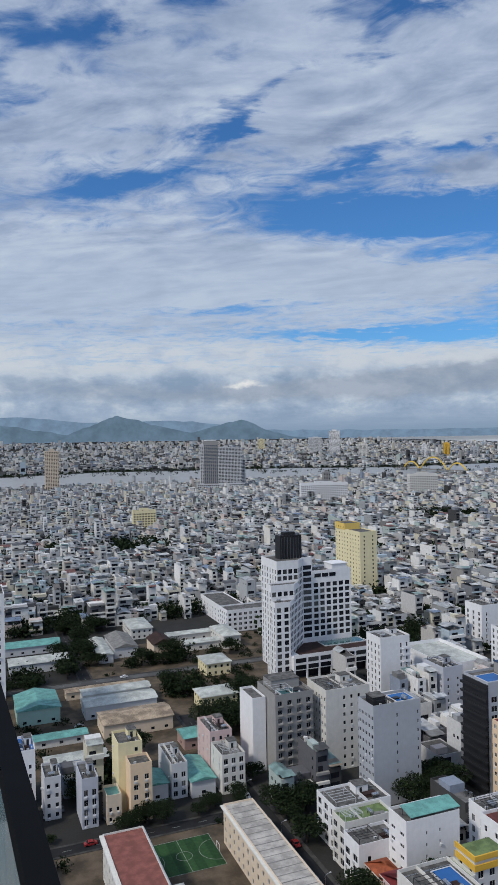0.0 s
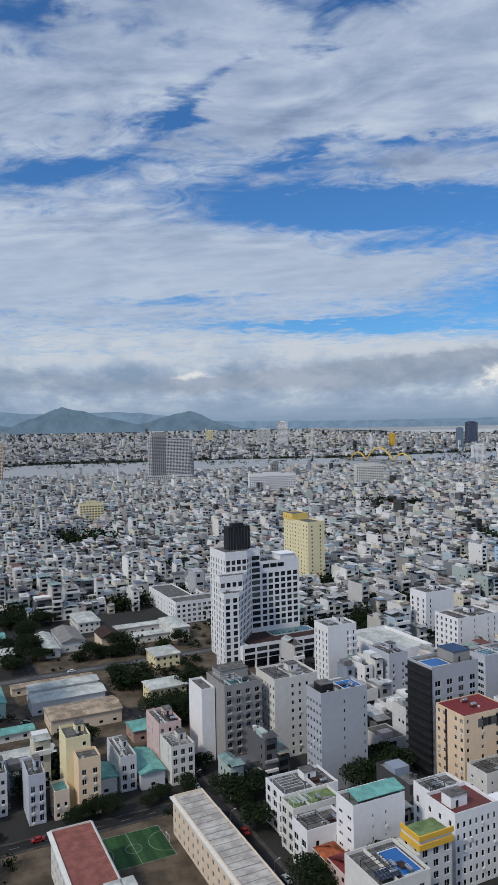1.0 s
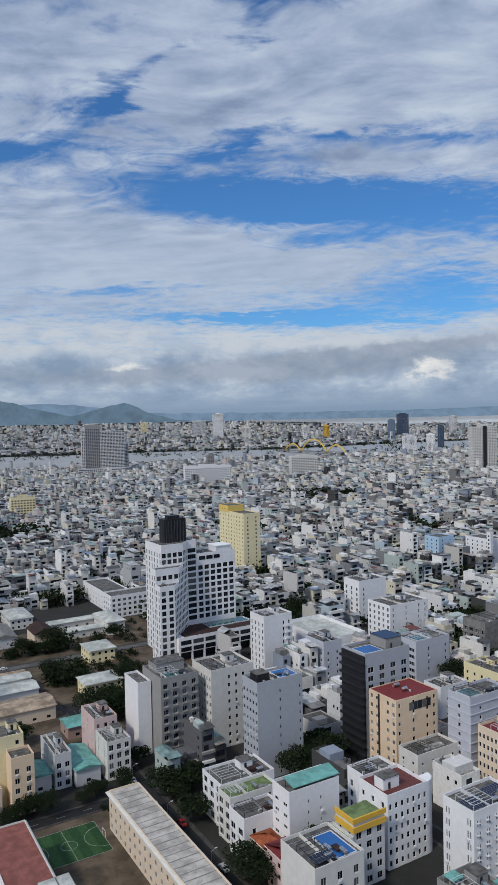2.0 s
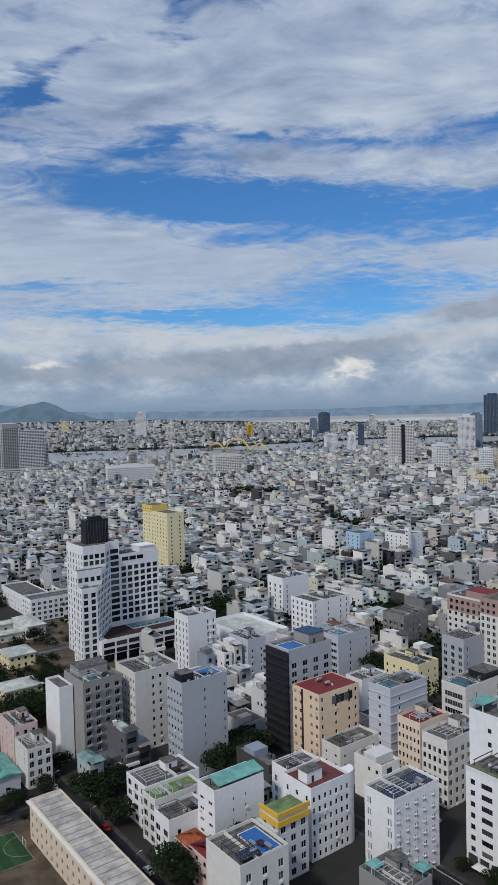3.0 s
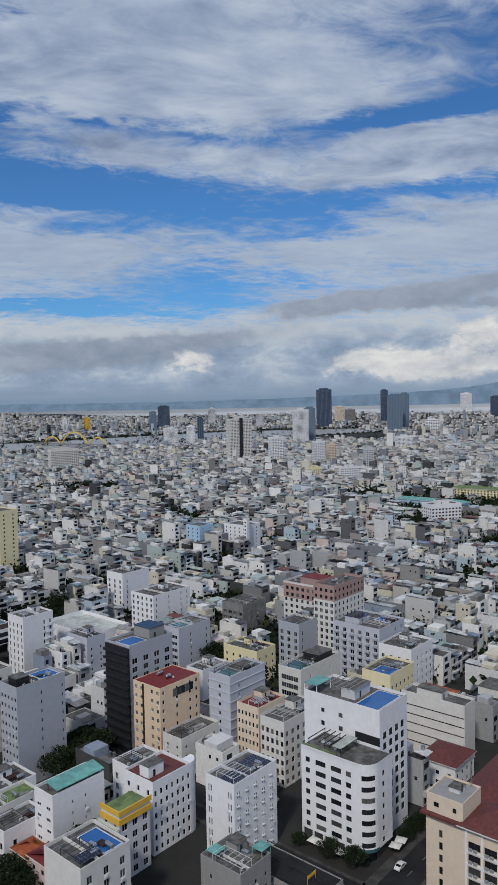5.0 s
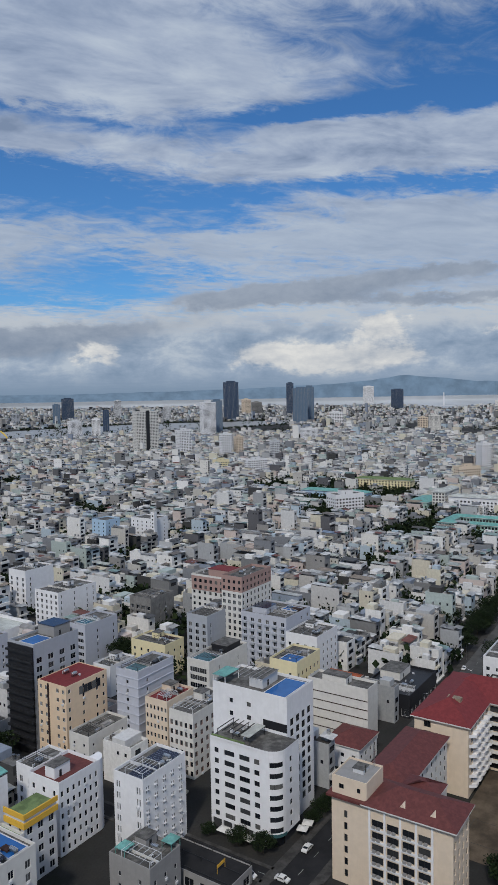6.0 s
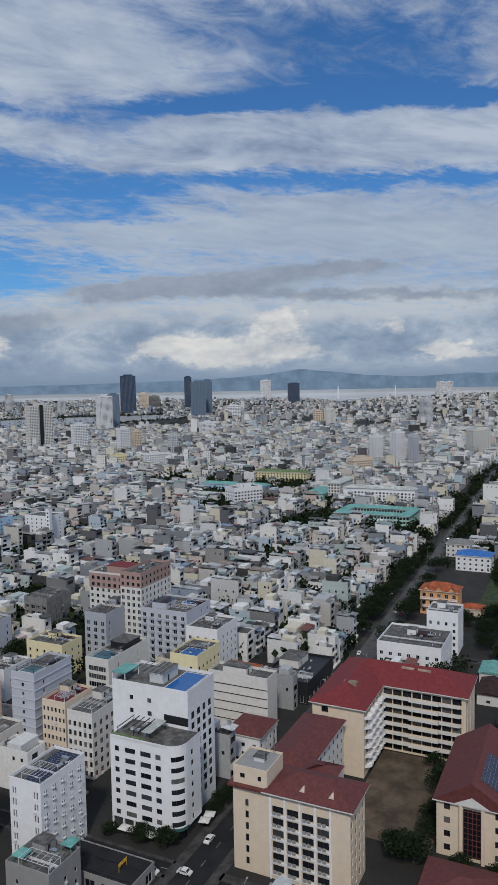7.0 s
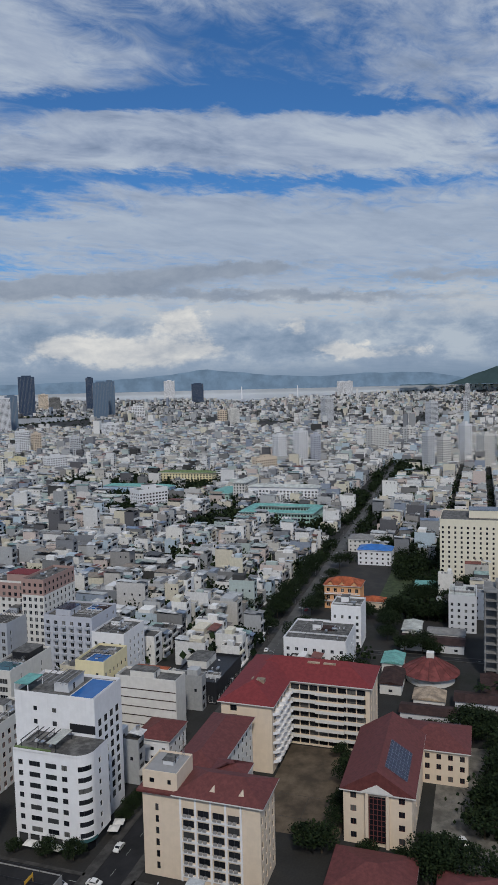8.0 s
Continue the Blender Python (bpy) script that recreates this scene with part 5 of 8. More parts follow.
# villa with gable and solar roof in the garden
def garden_villa():
    ob = thing("villa", "cream neoclassical building with red tiled roof and solar panels", "villa")
    rows = [(1.6 + 3.9 * k, 3.4 + 3.9 * k) for k in range(4)]
    block(ob, 197, 18.2, 0, 37, 19.3, 15.8, CREAM, {"W": ([(2.0, 3.7), (15.6, 17.3)], rows), "S": (spans(37, 7, 1.5), rows)}, parapet=0, frame_mat=BROWNTILE)
    m = Mesh()
    m.box(196.75, 25.4, 1.2, 196.98, 30.2, 14.6)
    bay = part("great_window", m, GLASS, ob)
    for k in range(5):
        m = Mesh()
        m.box(196.62, 25.4 + 1.15 * k, 1.2, 196.75, 25.6 + 1.15 * k, 14.6)
        part("mullion", m, BROWNTILE, bay)
    for k in range(9):
        m = Mesh()
        m.box(196.64, 25.4, 1.6 + 1.55 * k, 196.75, 30.2, 1.75 + 1.55 * k)
        part("transom", m, BROWNTILE, bay)
    for py in (24.5, 30.3):
        m = Mesh()
        m.box(196.1, py, 0, 196.98, py + 0.9, 15.6)
        part("pilaster", m, CREAM, ob)
    hip_roof(ob, 197, 18.2, 234, 37.5, 16.1, 6.5, BROWNTILE, 1.0, "x", "roof_tiles", gable=True)
    m = Mesh()
    m.add([(196.9, 18.6, 16.0), (196.9, 37.1, 16.0), (196.9, 27.85, 21.9)], [(0, 1, 2)])
    part("gable", m, CREAM, ob)
    m = Mesh()
    m.add([(195.9, 23.1, 16.1), (195.9, 32.6, 16.1), (195.9, 27.85, 18.6), (199, 23.1, 16.1), (199, 32.6, 16.1), (199, 27.85, 18.6)], [(0, 1, 2), (0, 2, 5, 3), (1, 4, 5, 2)])
    part("porch_gable", m, OFFWHITE, ob)
    tilt = math.degrees(math.atan2(6.5, 10.65))
    pm = Mesh()
    pm.box(0, 0, 0, 1.6, 1.0, 0.05, 1)
    pm.add([(0.03, 0.03, 0.055), (1.57, 0.03, 0.055), (1.57, 0.97, 0.055), (0.03, 0.97, 0.055)], [(0, 1, 2, 3)], 0)
    data = pm.data("solar_panel", [SOLAR, STEEL])
    for i in range(10):
        for j in range(7):
            s = 3.2 + j * 1.05
            part("solar_panel", data, None, ob, at=pose(201 + i * 1.66, 17.2 + s * math.cos(radians(tilt)), 16.1 + s * math.sin(radians(tilt)) + 0.15, tilt, 0, 0))
    block(ob, 234.5, 4, 0, 19, 22, 11.5, CREAM, {"W": (spans(22, 6, 1.5), [(1.2, 3.0), (5.0, 6.8), (8.4, 10.2)]), "S": ([], [])}, parapet=0, name="wing_wall", roof_name="wing_top", frame_mat=BROWNTILE)
    hip_roof(ob, 234.5, 4, 253.5, 26, 11.7, 4.2, BROWNTILE, 0.9, "y", "wing_tiles")
    clear(194, 2, 255, 39)


garden_villa()


def tiled_house(label, x, y, w, d, h, wall, mat, rise=2.5, ridge="x", **kw):
    ob = thing("house", label, "house")
    rows = rows_of(h, 3.3, 1.4, 0.9, 0, 0.1)
    block(ob, x, y, 0, w, d, h, wall, {"S": (spans(w, max(1, int(w / 3.5)), 1.3), rows), "W": (spans(d, max(1, int(d / 3.5)), 1.3), rows)}, parapet=0)
    hip_roof(ob, x, y, x + w, y + d, h + 0.05, rise, mat, 0.7, ridge, **kw)
    clear(x, y, x + w, y + d)
    return ob


tiled_house("low hall with brown-red hipped tile roof", 168, 16, 18, 21, 5.5, CREAM, BROWNTILE, 3.2, "y")
tiled_house("small pavilion with brown-red hipped tile roof", 170, -4, 14, 14, 5.0, CREAM, BROWNTILE, 2.8, "y")


def orange_villa():
    ob = thing("villa", "orange villa with arched loggias and three roof gables", "villa")
    x, y, w, d, h = 412, 67, 14, 21, 14
    rows = [(1.2, 3.4), (5.4, 7.8), (9.8, 12.2)]
    block(ob, x, y, 0, w, d, h, ORANGEPAINT, {"W": (spans(d, 5, 2.0), rows), "S": (spans(w, 3, 1.6), rows)}, parapet=0, depth=0.7, frame_mat=WHITE)
    hip_roof(ob, x, y, x + w, y + d, h + 0.05, 3.6, ORANGETILE, 0.8, "y")
    for k in range(3):
        c = y + 3.5 + 7 * k
        m = Mesh()
        m.add([(x - 0.6, c - 2.4, h), (x - 0.6, c + 2.4, h), (x - 0.6, c, h + 2.6), (x + 4.5, c, h + 2.6)], [(0, 2, 3), (1, 3, 2)])
        part("gable_roof", m, ORANGETILE, ob)
        m = Mesh()
        m.add([(x - 0.3, c - 2.1, h), (x - 0.3, c + 2.1, h), (x - 0.3, c, h + 2.2)], [(0, 1, 2)])
        part("gable", m, ORANGEPAINT, ob)
    for z in (4.4, 8.8):
        m = Mesh()
        m.box(x - 1.0, y, z, x, y + d, z + 0.25)
        for k in range(26):
            m.box(x - 1.0, y + 0.2 + 0.8 * k, z + 0.25, x - 0.9, y + 0.35 + 0.8 * k, z + 1.0)
        m.box(x - 1.05, y, z + 1.0, x - 0.85, y + d, z + 1.12)
        part("balustrade", m, WHITE, ob)
    clear(x, y, x + w, y + d)


orange_villa()
tiled_house("orange tiled side house of the villa", 416, 54, 9, 12, 4.5, CREAM, ORANGETILE, 2.2, "y")
tiled_house("blue-roofed white villa in a garden", 520, 62, 16, 24, 11, WHITE, BLUESHEET, 3.0, "y")
tiled_house("white church hall with dark roof", 560, 82, 18, 18, 10, OFFWHITE, CONCRETE, 3.0, "x")
tiled_house("low white house with green sheet roof", 455, 18, 14, 22, 4.5, OFFWHITE, TEAL, 1.6, "y")
simple("white hotel with roof terrace rail", 312, 57.5, 27, 28.5, 16, WHITE, south=(6, 1.4), west=(7, 1.5), wh=1.4, tanks=2, units=4)
simple("white block of flats behind the hotel", 352, 57, 16, 15, 20, WHITE, south=(4, 1.3), west=(4, 1.3), wh=1.5, tanks=2)
simple("grey-white flats with paired square windows", 386, 2.5, 22, 14, 19, LIGHTGREY, south=(3, 1.5), west=(4, 1.4), wh=1.5, roof=PALESHEET, tanks=0)
ob = building("cream hotel tower with folded front and many windows", 482, -60, 40, 86, 41.5, BUTTER, south=(8, 1.2), west=(22, 1.2), wh=1.4, floor_h=3.2, single=False, name="hotel_tower")
hut(ob, 494, -12, 41.48, 16, 20, 5, BUTTER, SOLAR)


# bare concrete frame under construction
def frame_building():
    ob = thing("concrete_frame", "unfinished grey concrete frame with open floors", "building site")
    for k in range(10):
        m = Mesh()
        m.box(327, -22, 3.9 * (k + 1) - 0.3, 345, -1, 3.9 * (k + 1))
        part("floor_slab", m, CONCRETE, ob)
    for i in range(4):
        for j in range(5):
            m = Mesh()
            m.box(327.2 + 5.6 * i, -21.8 + 5 * j, 0, 327.7 + 5.6 * i, -21.3 + 5 * j, 39)
            part("column", m, CONCRETE, ob)
    m = Mesh()
    m.box(334, -14, 0, 341, -6, 42)
    part("lift_shaft", m, CONCRETE, ob)
    clear(326, -23, 346, 0)


frame_building()


tiled_house("white two-storey shop house with brown hipped roof", 223, 103.5, 15, 13, 8.5, WHITE, BROWNTILE, 3.0, "x")
tiled_house("mustard house with orange awning roofs", 262, 126, 12, 14, 13, MUSTARD, ORANGETILE, 1.6, "x")


# round red-roofed hall
def round_hall():
    ob = thing("banquet_hall", "round hall with a faded red conical roof", "hall")
    m, n = Mesh(), 28
    cx, cy = 321, 21.5
    ring = lambda r, z: [(cx + r * math.cos(2 * math.pi * k / n), cy + r * math.sin(2 * math.pi * k / n), z) for k in range(n)]
    m.add(ring(10.5, 0) + ring(10.5, 4), [(k, (k + 1) % n, n + (k + 1) % n, n + k) for k in range(n)])
    part("wall", m, OFFWHITE, ob)
    m = Mesh()
    m.add(ring(12.6, 3.9) + ring(3, 9.4) + [(cx, cy, 10.6)], [(k, (k + 1) % n, n + (k + 1) % n, n + k) for k in range(n)] + [(n + k, n + (k + 1) % n, 2 * n) for k in range(n)])
    roof = part("roof", m, FADEDRED, ob)
    for a, b in zip(ring(12.6, 4.0)[::2], ring(3, 9.5)[::2]):
        m = Mesh()
        m.tube(a, b, 0.16, n=5)
        part("ridge_cap", m, BROWNTILE, roof)
    m = Mesh()
    m.box(cx - 1.6, cy - 1.6, 10.0, cx + 1.6, cy + 1.6, 12.2)
    part("lantern", m, OFFWHITE, ob)
    clear(306, -2, 338, 30)


round_hall()


tiled_house("small brick house with red tiled dormer roofs", 104, 158, 6, 12, 11, PINK, REDTILE, 2.4, "x")
tiled_house("narrow pink house with orange tiled roof", 104.5, 171, 6, 8, 9, PEACH, ORANGETILE, 2.2, "x")
simple("white house with dark roof terrace and blue panels", 103, 181, 14, 9, 12.5, WHITE, south=(2, 1.2), west=(2, 2.6), wh=1.9, units=4, hut=False)
simple("pale house with mossy green roof slab", 104, 191, 17, 8, 14, OFFWHITE, south=(3, 1.2), west=(2, 2.4), wh=1.8, roof=GREENROOF, units=3, hut=False)
simple("white house with glazed terrace and roof hut", 106, 200.5, 20, 13, 13.5, WHITE, south=(3, 1.2), west=(3, 2.4), wh=1.8, units=3)
tiled_house("long low shed with orange tiled roof by the lane", 87.5, 150, 4.2, 34, 3.4, CREAM, ORANGETILE, 1.2, "y")


# ---------------- sheds and yards by the football pitch ----------------
def shed(label, x, y, w, d, h, wall, roof_mat, rise=1.8, ridge="x", ribs=True):
    ob = thing("shed", label, "shed", "yard sheds")
    block(ob, x, y, 0, w, d, h, wall, {"S": (spans(w, max(1, int(w / 6)), 1.6), [(1.0, 2.2)]), "W": (spans(d, max(1, int(d / 7)), 1.6), [(1.0, 2.2)])}, parapet=0)
    hip_roof(ob, x, y, x + w, y + d, h + 0.03, rise, roof_mat, 0.6, ridge, gable=True, eave=False)
    sm = Mesh()
    for k in range(1, int((w if ridge == "x" else d) / 2.2)):
        q = k * 2.2
        if ridge == "x":
            for s0, s1 in ((y - 0.6, y + d / 2), (y + d + 0.6, y + d / 2)):
                sm.tube((x + q, s0, h + 0.05), (x + q, s1, h + rise + 0.05), 0.06, n=4)
        else:
            for s0, s1 in ((x - 0.6, x + w / 2), (x + w + 0.6, x + w / 2)):
                sm.tube((s0, y + q, h + 0.05), (s1, y + q, h + rise + 0.05), 0.06, n=4)
    tagged(part("roof_seams", sm, roof_mat, ob), kind="stuff")
    g = Mesh()
    if ridge == "x":
        for px in (x, x + w):
            g.add([(px, y, h), (px, y + d, h), (px, y + d / 2, h + rise - 0.1)], [(0, 1, 2)])
    else:
        for py in (y, y + d):
            g.add([(x, py, h), (x + w, py, h), (x + w / 2, py, h + rise - 0.1)], [(0, 1, 2)])
    part("gable", g, wall, ob)
    clear(x, y, x + w, y + d)
    return ob


shed("long low shed with dark weathered roof", 276, -16, 9, 46, 4, LIGHTGREY, DARKTILE, 1.2, "y")
shed("low dark-roofed shed behind the villa", 290, -20, 10, 30, 4.5, LIGHTGREY, DARKTILE, 1.4, "y")
shed("low dark-roofed market shed", 354, 8, 12, 30, 4.2, LIGHTGREY, DARKTILE, 1.2, "y")
shed("low shed with grey sheet roof", 370, 8, 10, 18, 4.0, OFFWHITE, CONCRETE, 1.2, "y")
shed("small white-roofed shed among trees", 372, 30, 16, 9, 4.0, OFFWHITE, PALESHEET, 1.0, "x")
shed("narrow dark-roofed stalls by the hall", 300, -8, 22, 8, 4.0, OFFWHITE, DARKTILE, 1.0, "x")
shed("red-roofed side house behind the hotel", 284, 50, 12, 18, 5.0, OFFWHITE, FADEDRED, 1.6, "y")
tiled_house("pale house behind the white hotel", 345, 76, 18, 9, 9, LIGHTGREY, PALESHEET, 1.0, "x")
shed("low kitchen shed with rusty sheet roof", 288, 14, 11, 12, 4.5, OFFWHITE, RUSTSHEET, 1.2, "x")
shed("dark-roofed shed beside the round hall", 300, 32, 18, 9, 4.5, OFFWHITE, DARKTILE, 1.2, "x")
shed("small teal-roofed shed by the trees", 322, 34, 14, 9, 5, OFFWHITE, TEAL, 1.2, "x")
shed("teal sheet-metal shed with green walls", 21, 346, 19, 24, 7, MINT, TEAL, 2.4, "y")
shed("long grey shed with teal sheet roof", 22, 424, 32, 15, 5.5, LIGHTGREY, PALESHEET, 2.0, "x")
shed("long grey shed with pale sheet roof", 16, 462, 38, 15, 5, LIGHTGREY, TEAL, 1.8, "x")
shed("grey warehouse with pale flat roof", 51, 342, 34, 13, 6, LIGHTGREY, PALESHEET, 1.2, "x")
shed("white-roofed lean-to beside the warehouse", 52, 356, 33, 9, 7, OFFWHITE, PALESHEET, 1.0, "x")
shed("tan weathered shed with ribbed roof", 55, 317, 31, 17, 6, CREAM, RUSTSHEET, 1.6, "x")
shed("narrow tan shed with weathered sheet roof", 46, 372, 40, 6, 4, CREAM, RUSTSHEET, 1.0, "x")
shed("narrow teal-roofed market stalls", 26, 318, 22, 7, 3.5, OFFWHITE, TEAL, 0.8, "x")
shed("white-roofed stalls with red counters", 28, 292, 24, 9, 3.5, BROWNTILE, PALESHEET, 0.8, "x")
shed("grey gabled barn with concrete sheet roof", 82, 432, 14, 32, 6, LIGHTGREY, CONCRETE, 2.4, "y")
shed("pale narrow shed beside the barn", 72, 425, 8, 38, 5, LIGHTGREY, PALESHEET, 1.2, "y")
shed("cream house with dark brown gabled roof", 104, 424, 12, 18, 7.5, CREAM, DARKTILE, 3.4, "y")
shed("long low white-roofed hall", 120, 450, 34, 9, 4.5, OFFWHITE, PALESHEET, 1.2, "x")
shed("low hall with white sheet roof", 124, 428, 28, 9, 4.5, OFFWHITE, PALESHEET, 1.2, "x")
tiled_house("white two-storey house with pale hipped roof", 148, 423, 11, 26, 8, OFFWHITE, PALESHEET, 2.2, "y")
tiled_house("white hall with pale hipped roof", 100, 468, 14, 28, 7, OFFWHITE, PALESHEET, 2.0, "y")
tiled_house("yellow house with pale roof", 104, 330, 18, 13, 7, YELLOW, PALESHEET, 1.8, "x")
tiled_house("yellow balcony house with pale roof", 122, 378, 14, 16, 7, YELLOW, PALESHEET, 1.8, "y")
shed("red-walled shop with teal roof", 84, 292, 16, 11, 5, PINKBROWN, TEAL, 1.4, "x")
ob = simple("long white school complex with rows of windows", 163, 458, 60, 16, 14, WHITE, south=(16, 2.0), west=(4, 1.6), wh=1.6, units=0, tanks=0, hut=False)
simple("white school wing with plain walls", 166, 476, 18, 50, 12, WHITE, south=(3, 1.2), west=(8, 1.4), wh=1.5, units=0, tanks=0, hut=False)
# narrow houses by the pitch
simple("tall narrow pale yellow house with blank side", 48.5, 252, 8.5, 12, 23.5, YELLOW, south=(2, 1.2), skip_s=(0,), west=(2, 0.7), skip_w=(1,), wh=1.3, tanks=1, units=1)
simple("narrow peach house joined to the yellow house", 51, 244, 7.5, 7.9, 19, PEACH, south=(2, 1.5), west=(0, 1), wh=1.6, tanks=0, units=1, hut=False)
simple("narrow lavender house with blank side wall", 35, 246.5, 5.5, 14, 16, LAVENDER, south=(2, 1.4), west=(0, 1), wh=1.9, units=1)
simple("narrow grey house with small balconies", 24, 257, 5.5, 12, 14, LIGHTGREY, south=(2, 1.2), west=(3, 0.7), wh=1.3, units=1)
simple("small cream house with teal roof", 43.2, 246, 5.0, 8, 9, CREAM, south=(2, 1.0), west=(1, 0.8), wh=1.2, roof=TEAL, units=0, tanks=0, hut=False)
simple("narrow pink house with stepped terrace", 86, 264, 9, 16, 17, PINK, south=(3, 1.2), west=(3, 0.7), wh=1.4)
simple("narrow white house with dark balconies", 86, 250, 9, 13, 13.5, OFFWHITE, south=(3, 1.6), west=(2, 0.6), wh=1.8, tanks=0)
simple("grey-white house with terrace roof", 68, 254, 6, 19, 12, LIGHTGREY, south=(2, 1.6), west=(3, 0.6), wh=1.7)
shed("grey side house with teal roof", 75, 252, 9, 20, 6, LIGHTGREY, TEAL, 1.2, "y")
shed("pale-roofed house by the yellow house", 59, 255, 8, 12, 6, LIGHTGREY, TEAL, 1.0, "y")
simple("white narrow house with blue roof sheets", 15, 268, 7, 14, 20, WHITE, south=(2, 1.0), west=(2, 0.8), wh=1.3, roof=BLUESHEET)
simple("white high-rise wall with few windows", 2, 320, 13, 22, 66, WHITE, south=(3, 1.0), skip_s=(1,), west=(0, 1), wh=1.4, units=0)
simple("white slab wall beside the grey hotel", 103, 262, 5.5, 14, 28, WHITE, south=(0, 1), west=(0, 1), units=0, tanks=0, hut=False)


# school blocks by the pitch
def long_block(label, x, y, w, d, h, wall, roof_mat, cols):
    ob = building(label, x, y, w, d, h, wall, south=(3, 1.4), west=(cols, 1.3), wh=1.4, roof=roof_mat, parapet=0.5, name="school_building")
    m = Mesh()
    m.box(x - 1.0, y - 0.5, h - 0.35, x + w + 0.5, y + d + 0.5, h - 0.03)
    part("roof_overhang", m, OFFWHITE, ob)
    return ob


long_block("cream school block with red terrace roof", 36.5, 178, 12, 38, 13, OFFWHITE, BRICKRED, 9)
old_school = long_block("old cream school block with weathered concrete roof", 76, 150, 10, 70.5, 12, CREAM, material("weathered_roof", (0.50, 0.47, 0.43), stain=0.36, scale=0.3, grain=3.5, streak=False), 18)
for k in range(1, 22):
    m = Mesh()
    m.box(76.2, 150 + 3.2 * k, 12.0, 85.8, 150.16 + 3.2 * k + 0.06 * (k % 3), 12.05)
    part("roof_seam", m, CONCRETE, old_school)
m = Mesh()
m.box(44, 176, 13.0, 52, 184, 13.5)
ob = tagged(part("shade_roof", m, PALESHEET), "small pale sheet roof on the school block", "roof")


def football_pitch():
    ob = thing("football_pitch", "small green artificial turf football pitch with white lines", "sports pitch")
    x0, y0, x1, y1 = 49.5, 209, 73, 227.5
    n = 8
    for k in range(n):
        m = Mesh()
        xa, xb = x0 + (x1 - x0) * k / n, x0 + (x1 - x0) * (k + 1) / n
        m.box(xa, y0, 0.02, xb, y1, 0.10)
        part("turf_strip", m, TURF if k % 2 else TURF2, ob)
    def line(a, b, c, d):
        m = Mesh()
        m.box(a, b, 0.10, c, d, 0.115)
        part("line", m, LINE, ob)
    t = 0.14
    line(x0, y0, x1, y0 + t), line(x0, y1 - t, x1, y1), line(x1 - t, y0, x1, y1), line(62, y0, 62 + t, y1), line(x0, y0, x0 + t, y1)
    for cx, cy, r, a0, a1 in ((62, 218, 2.6, 0, 360), (x1, 218, 6.0, 90, 270), (x0, 218, 6.0, -90, 90)):
        m = Mesh()
        k = 28
        an = [radians(a0 + (a1 - a0) * i / k) for i in range(k + 1)]
        v = [(cx + r * math.cos(q), cy + r * math.sin(q), 0.116) for q in an] + [(cx + (r - t) * math.cos(q), cy + (r - t) * math.sin(q), 0.116) for q in an]
        m.add(v, [(i, i + 1, k + 2 + i, k + 1 + i) for i in range(k)])
        part("line", m, LINE, ob)
    m = Mesh()
    for p, q in (((x1 + 0.1, 216.5, 0), (x1 + 0.1, 216.5, 2)), ((x1 + 0.1, 219.5, 0), (x1 + 0.1, 219.5, 2)), ((x1 + 0.1, 216.5, 2), (x1 + 0.1, 219.5, 2))):
        m.tube(p, q, 0.06, n=6)
    part("goal", m, WHITE, ob)
    clear(40, 200, 76, 232)


football_pitch()

# ---------------- streets ----------------
def road(name, label, x0, y0, x1, y1, along, pave=2.2, surface=ASPHALT):
    m = Mesh()
    m.box(x0, y0, -0.1, x1, y1, 0.06)
    tagged(part(name, m, surface), label, "road", kind="structure")
    for side in (0, 1):
        p = Mesh()
        if along == "x":
            ya = y0 - pave if side == 0 else y1
            p.box(x0, ya, -0.1, x1, ya + pave, 0.2)
        else:
            xa = x0 - pave if side == 0 else x1
            p.box(xa, y0, -0.1, xa + pave, y1, 0.2)
        tagged(part("pavement", p, PAVING), "concrete pavement with raised kerb", "pavement", kind="structure")
    m = Mesh()
    if along == "x":
        for k in range(int((x1 - x0) / 9)):
            m.box(x0 + 9 * k, (y0 + y1) / 2 - 0.07, 0.06, x0 + 9 * k + 3, (y0 + y1) / 2 + 0.07, 0.066)
    else:
        for k in range(int((y1 - y0) / 9)):
            m.box((x0 + x1) / 2 - 0.07, y0 + 9 * k, 0.06, (x0 + x1) / 2 + 0.07, y0 + 9 * k + 3, 0.066)
    tagged(part("lane_marks", m, LINE), "dashed white lane marks", "road marking", kind="structure")
    KEEP_CLEAR.append((x0 - pave, y0 - pave, x1 + pave, y1 + pave))


road("road", "dark asphalt avenue through the blocks", 120, 90.5, 300, 99.5, "x", 3.2)
AVENUE = (300.0, 96.5, 2.3)  # start and turn of the eastern avenue


def avenue_at(u, off=0.0):
    """A place on the eastern avenue, u metres along it and off metres to its north side."""
    c, n = math.cos(radians(AVENUE[2])), math.sin(radians(AVENUE[2]))
    return AVENUE[0] + u * c - off * n, AVENUE[1] + u * n + off * c


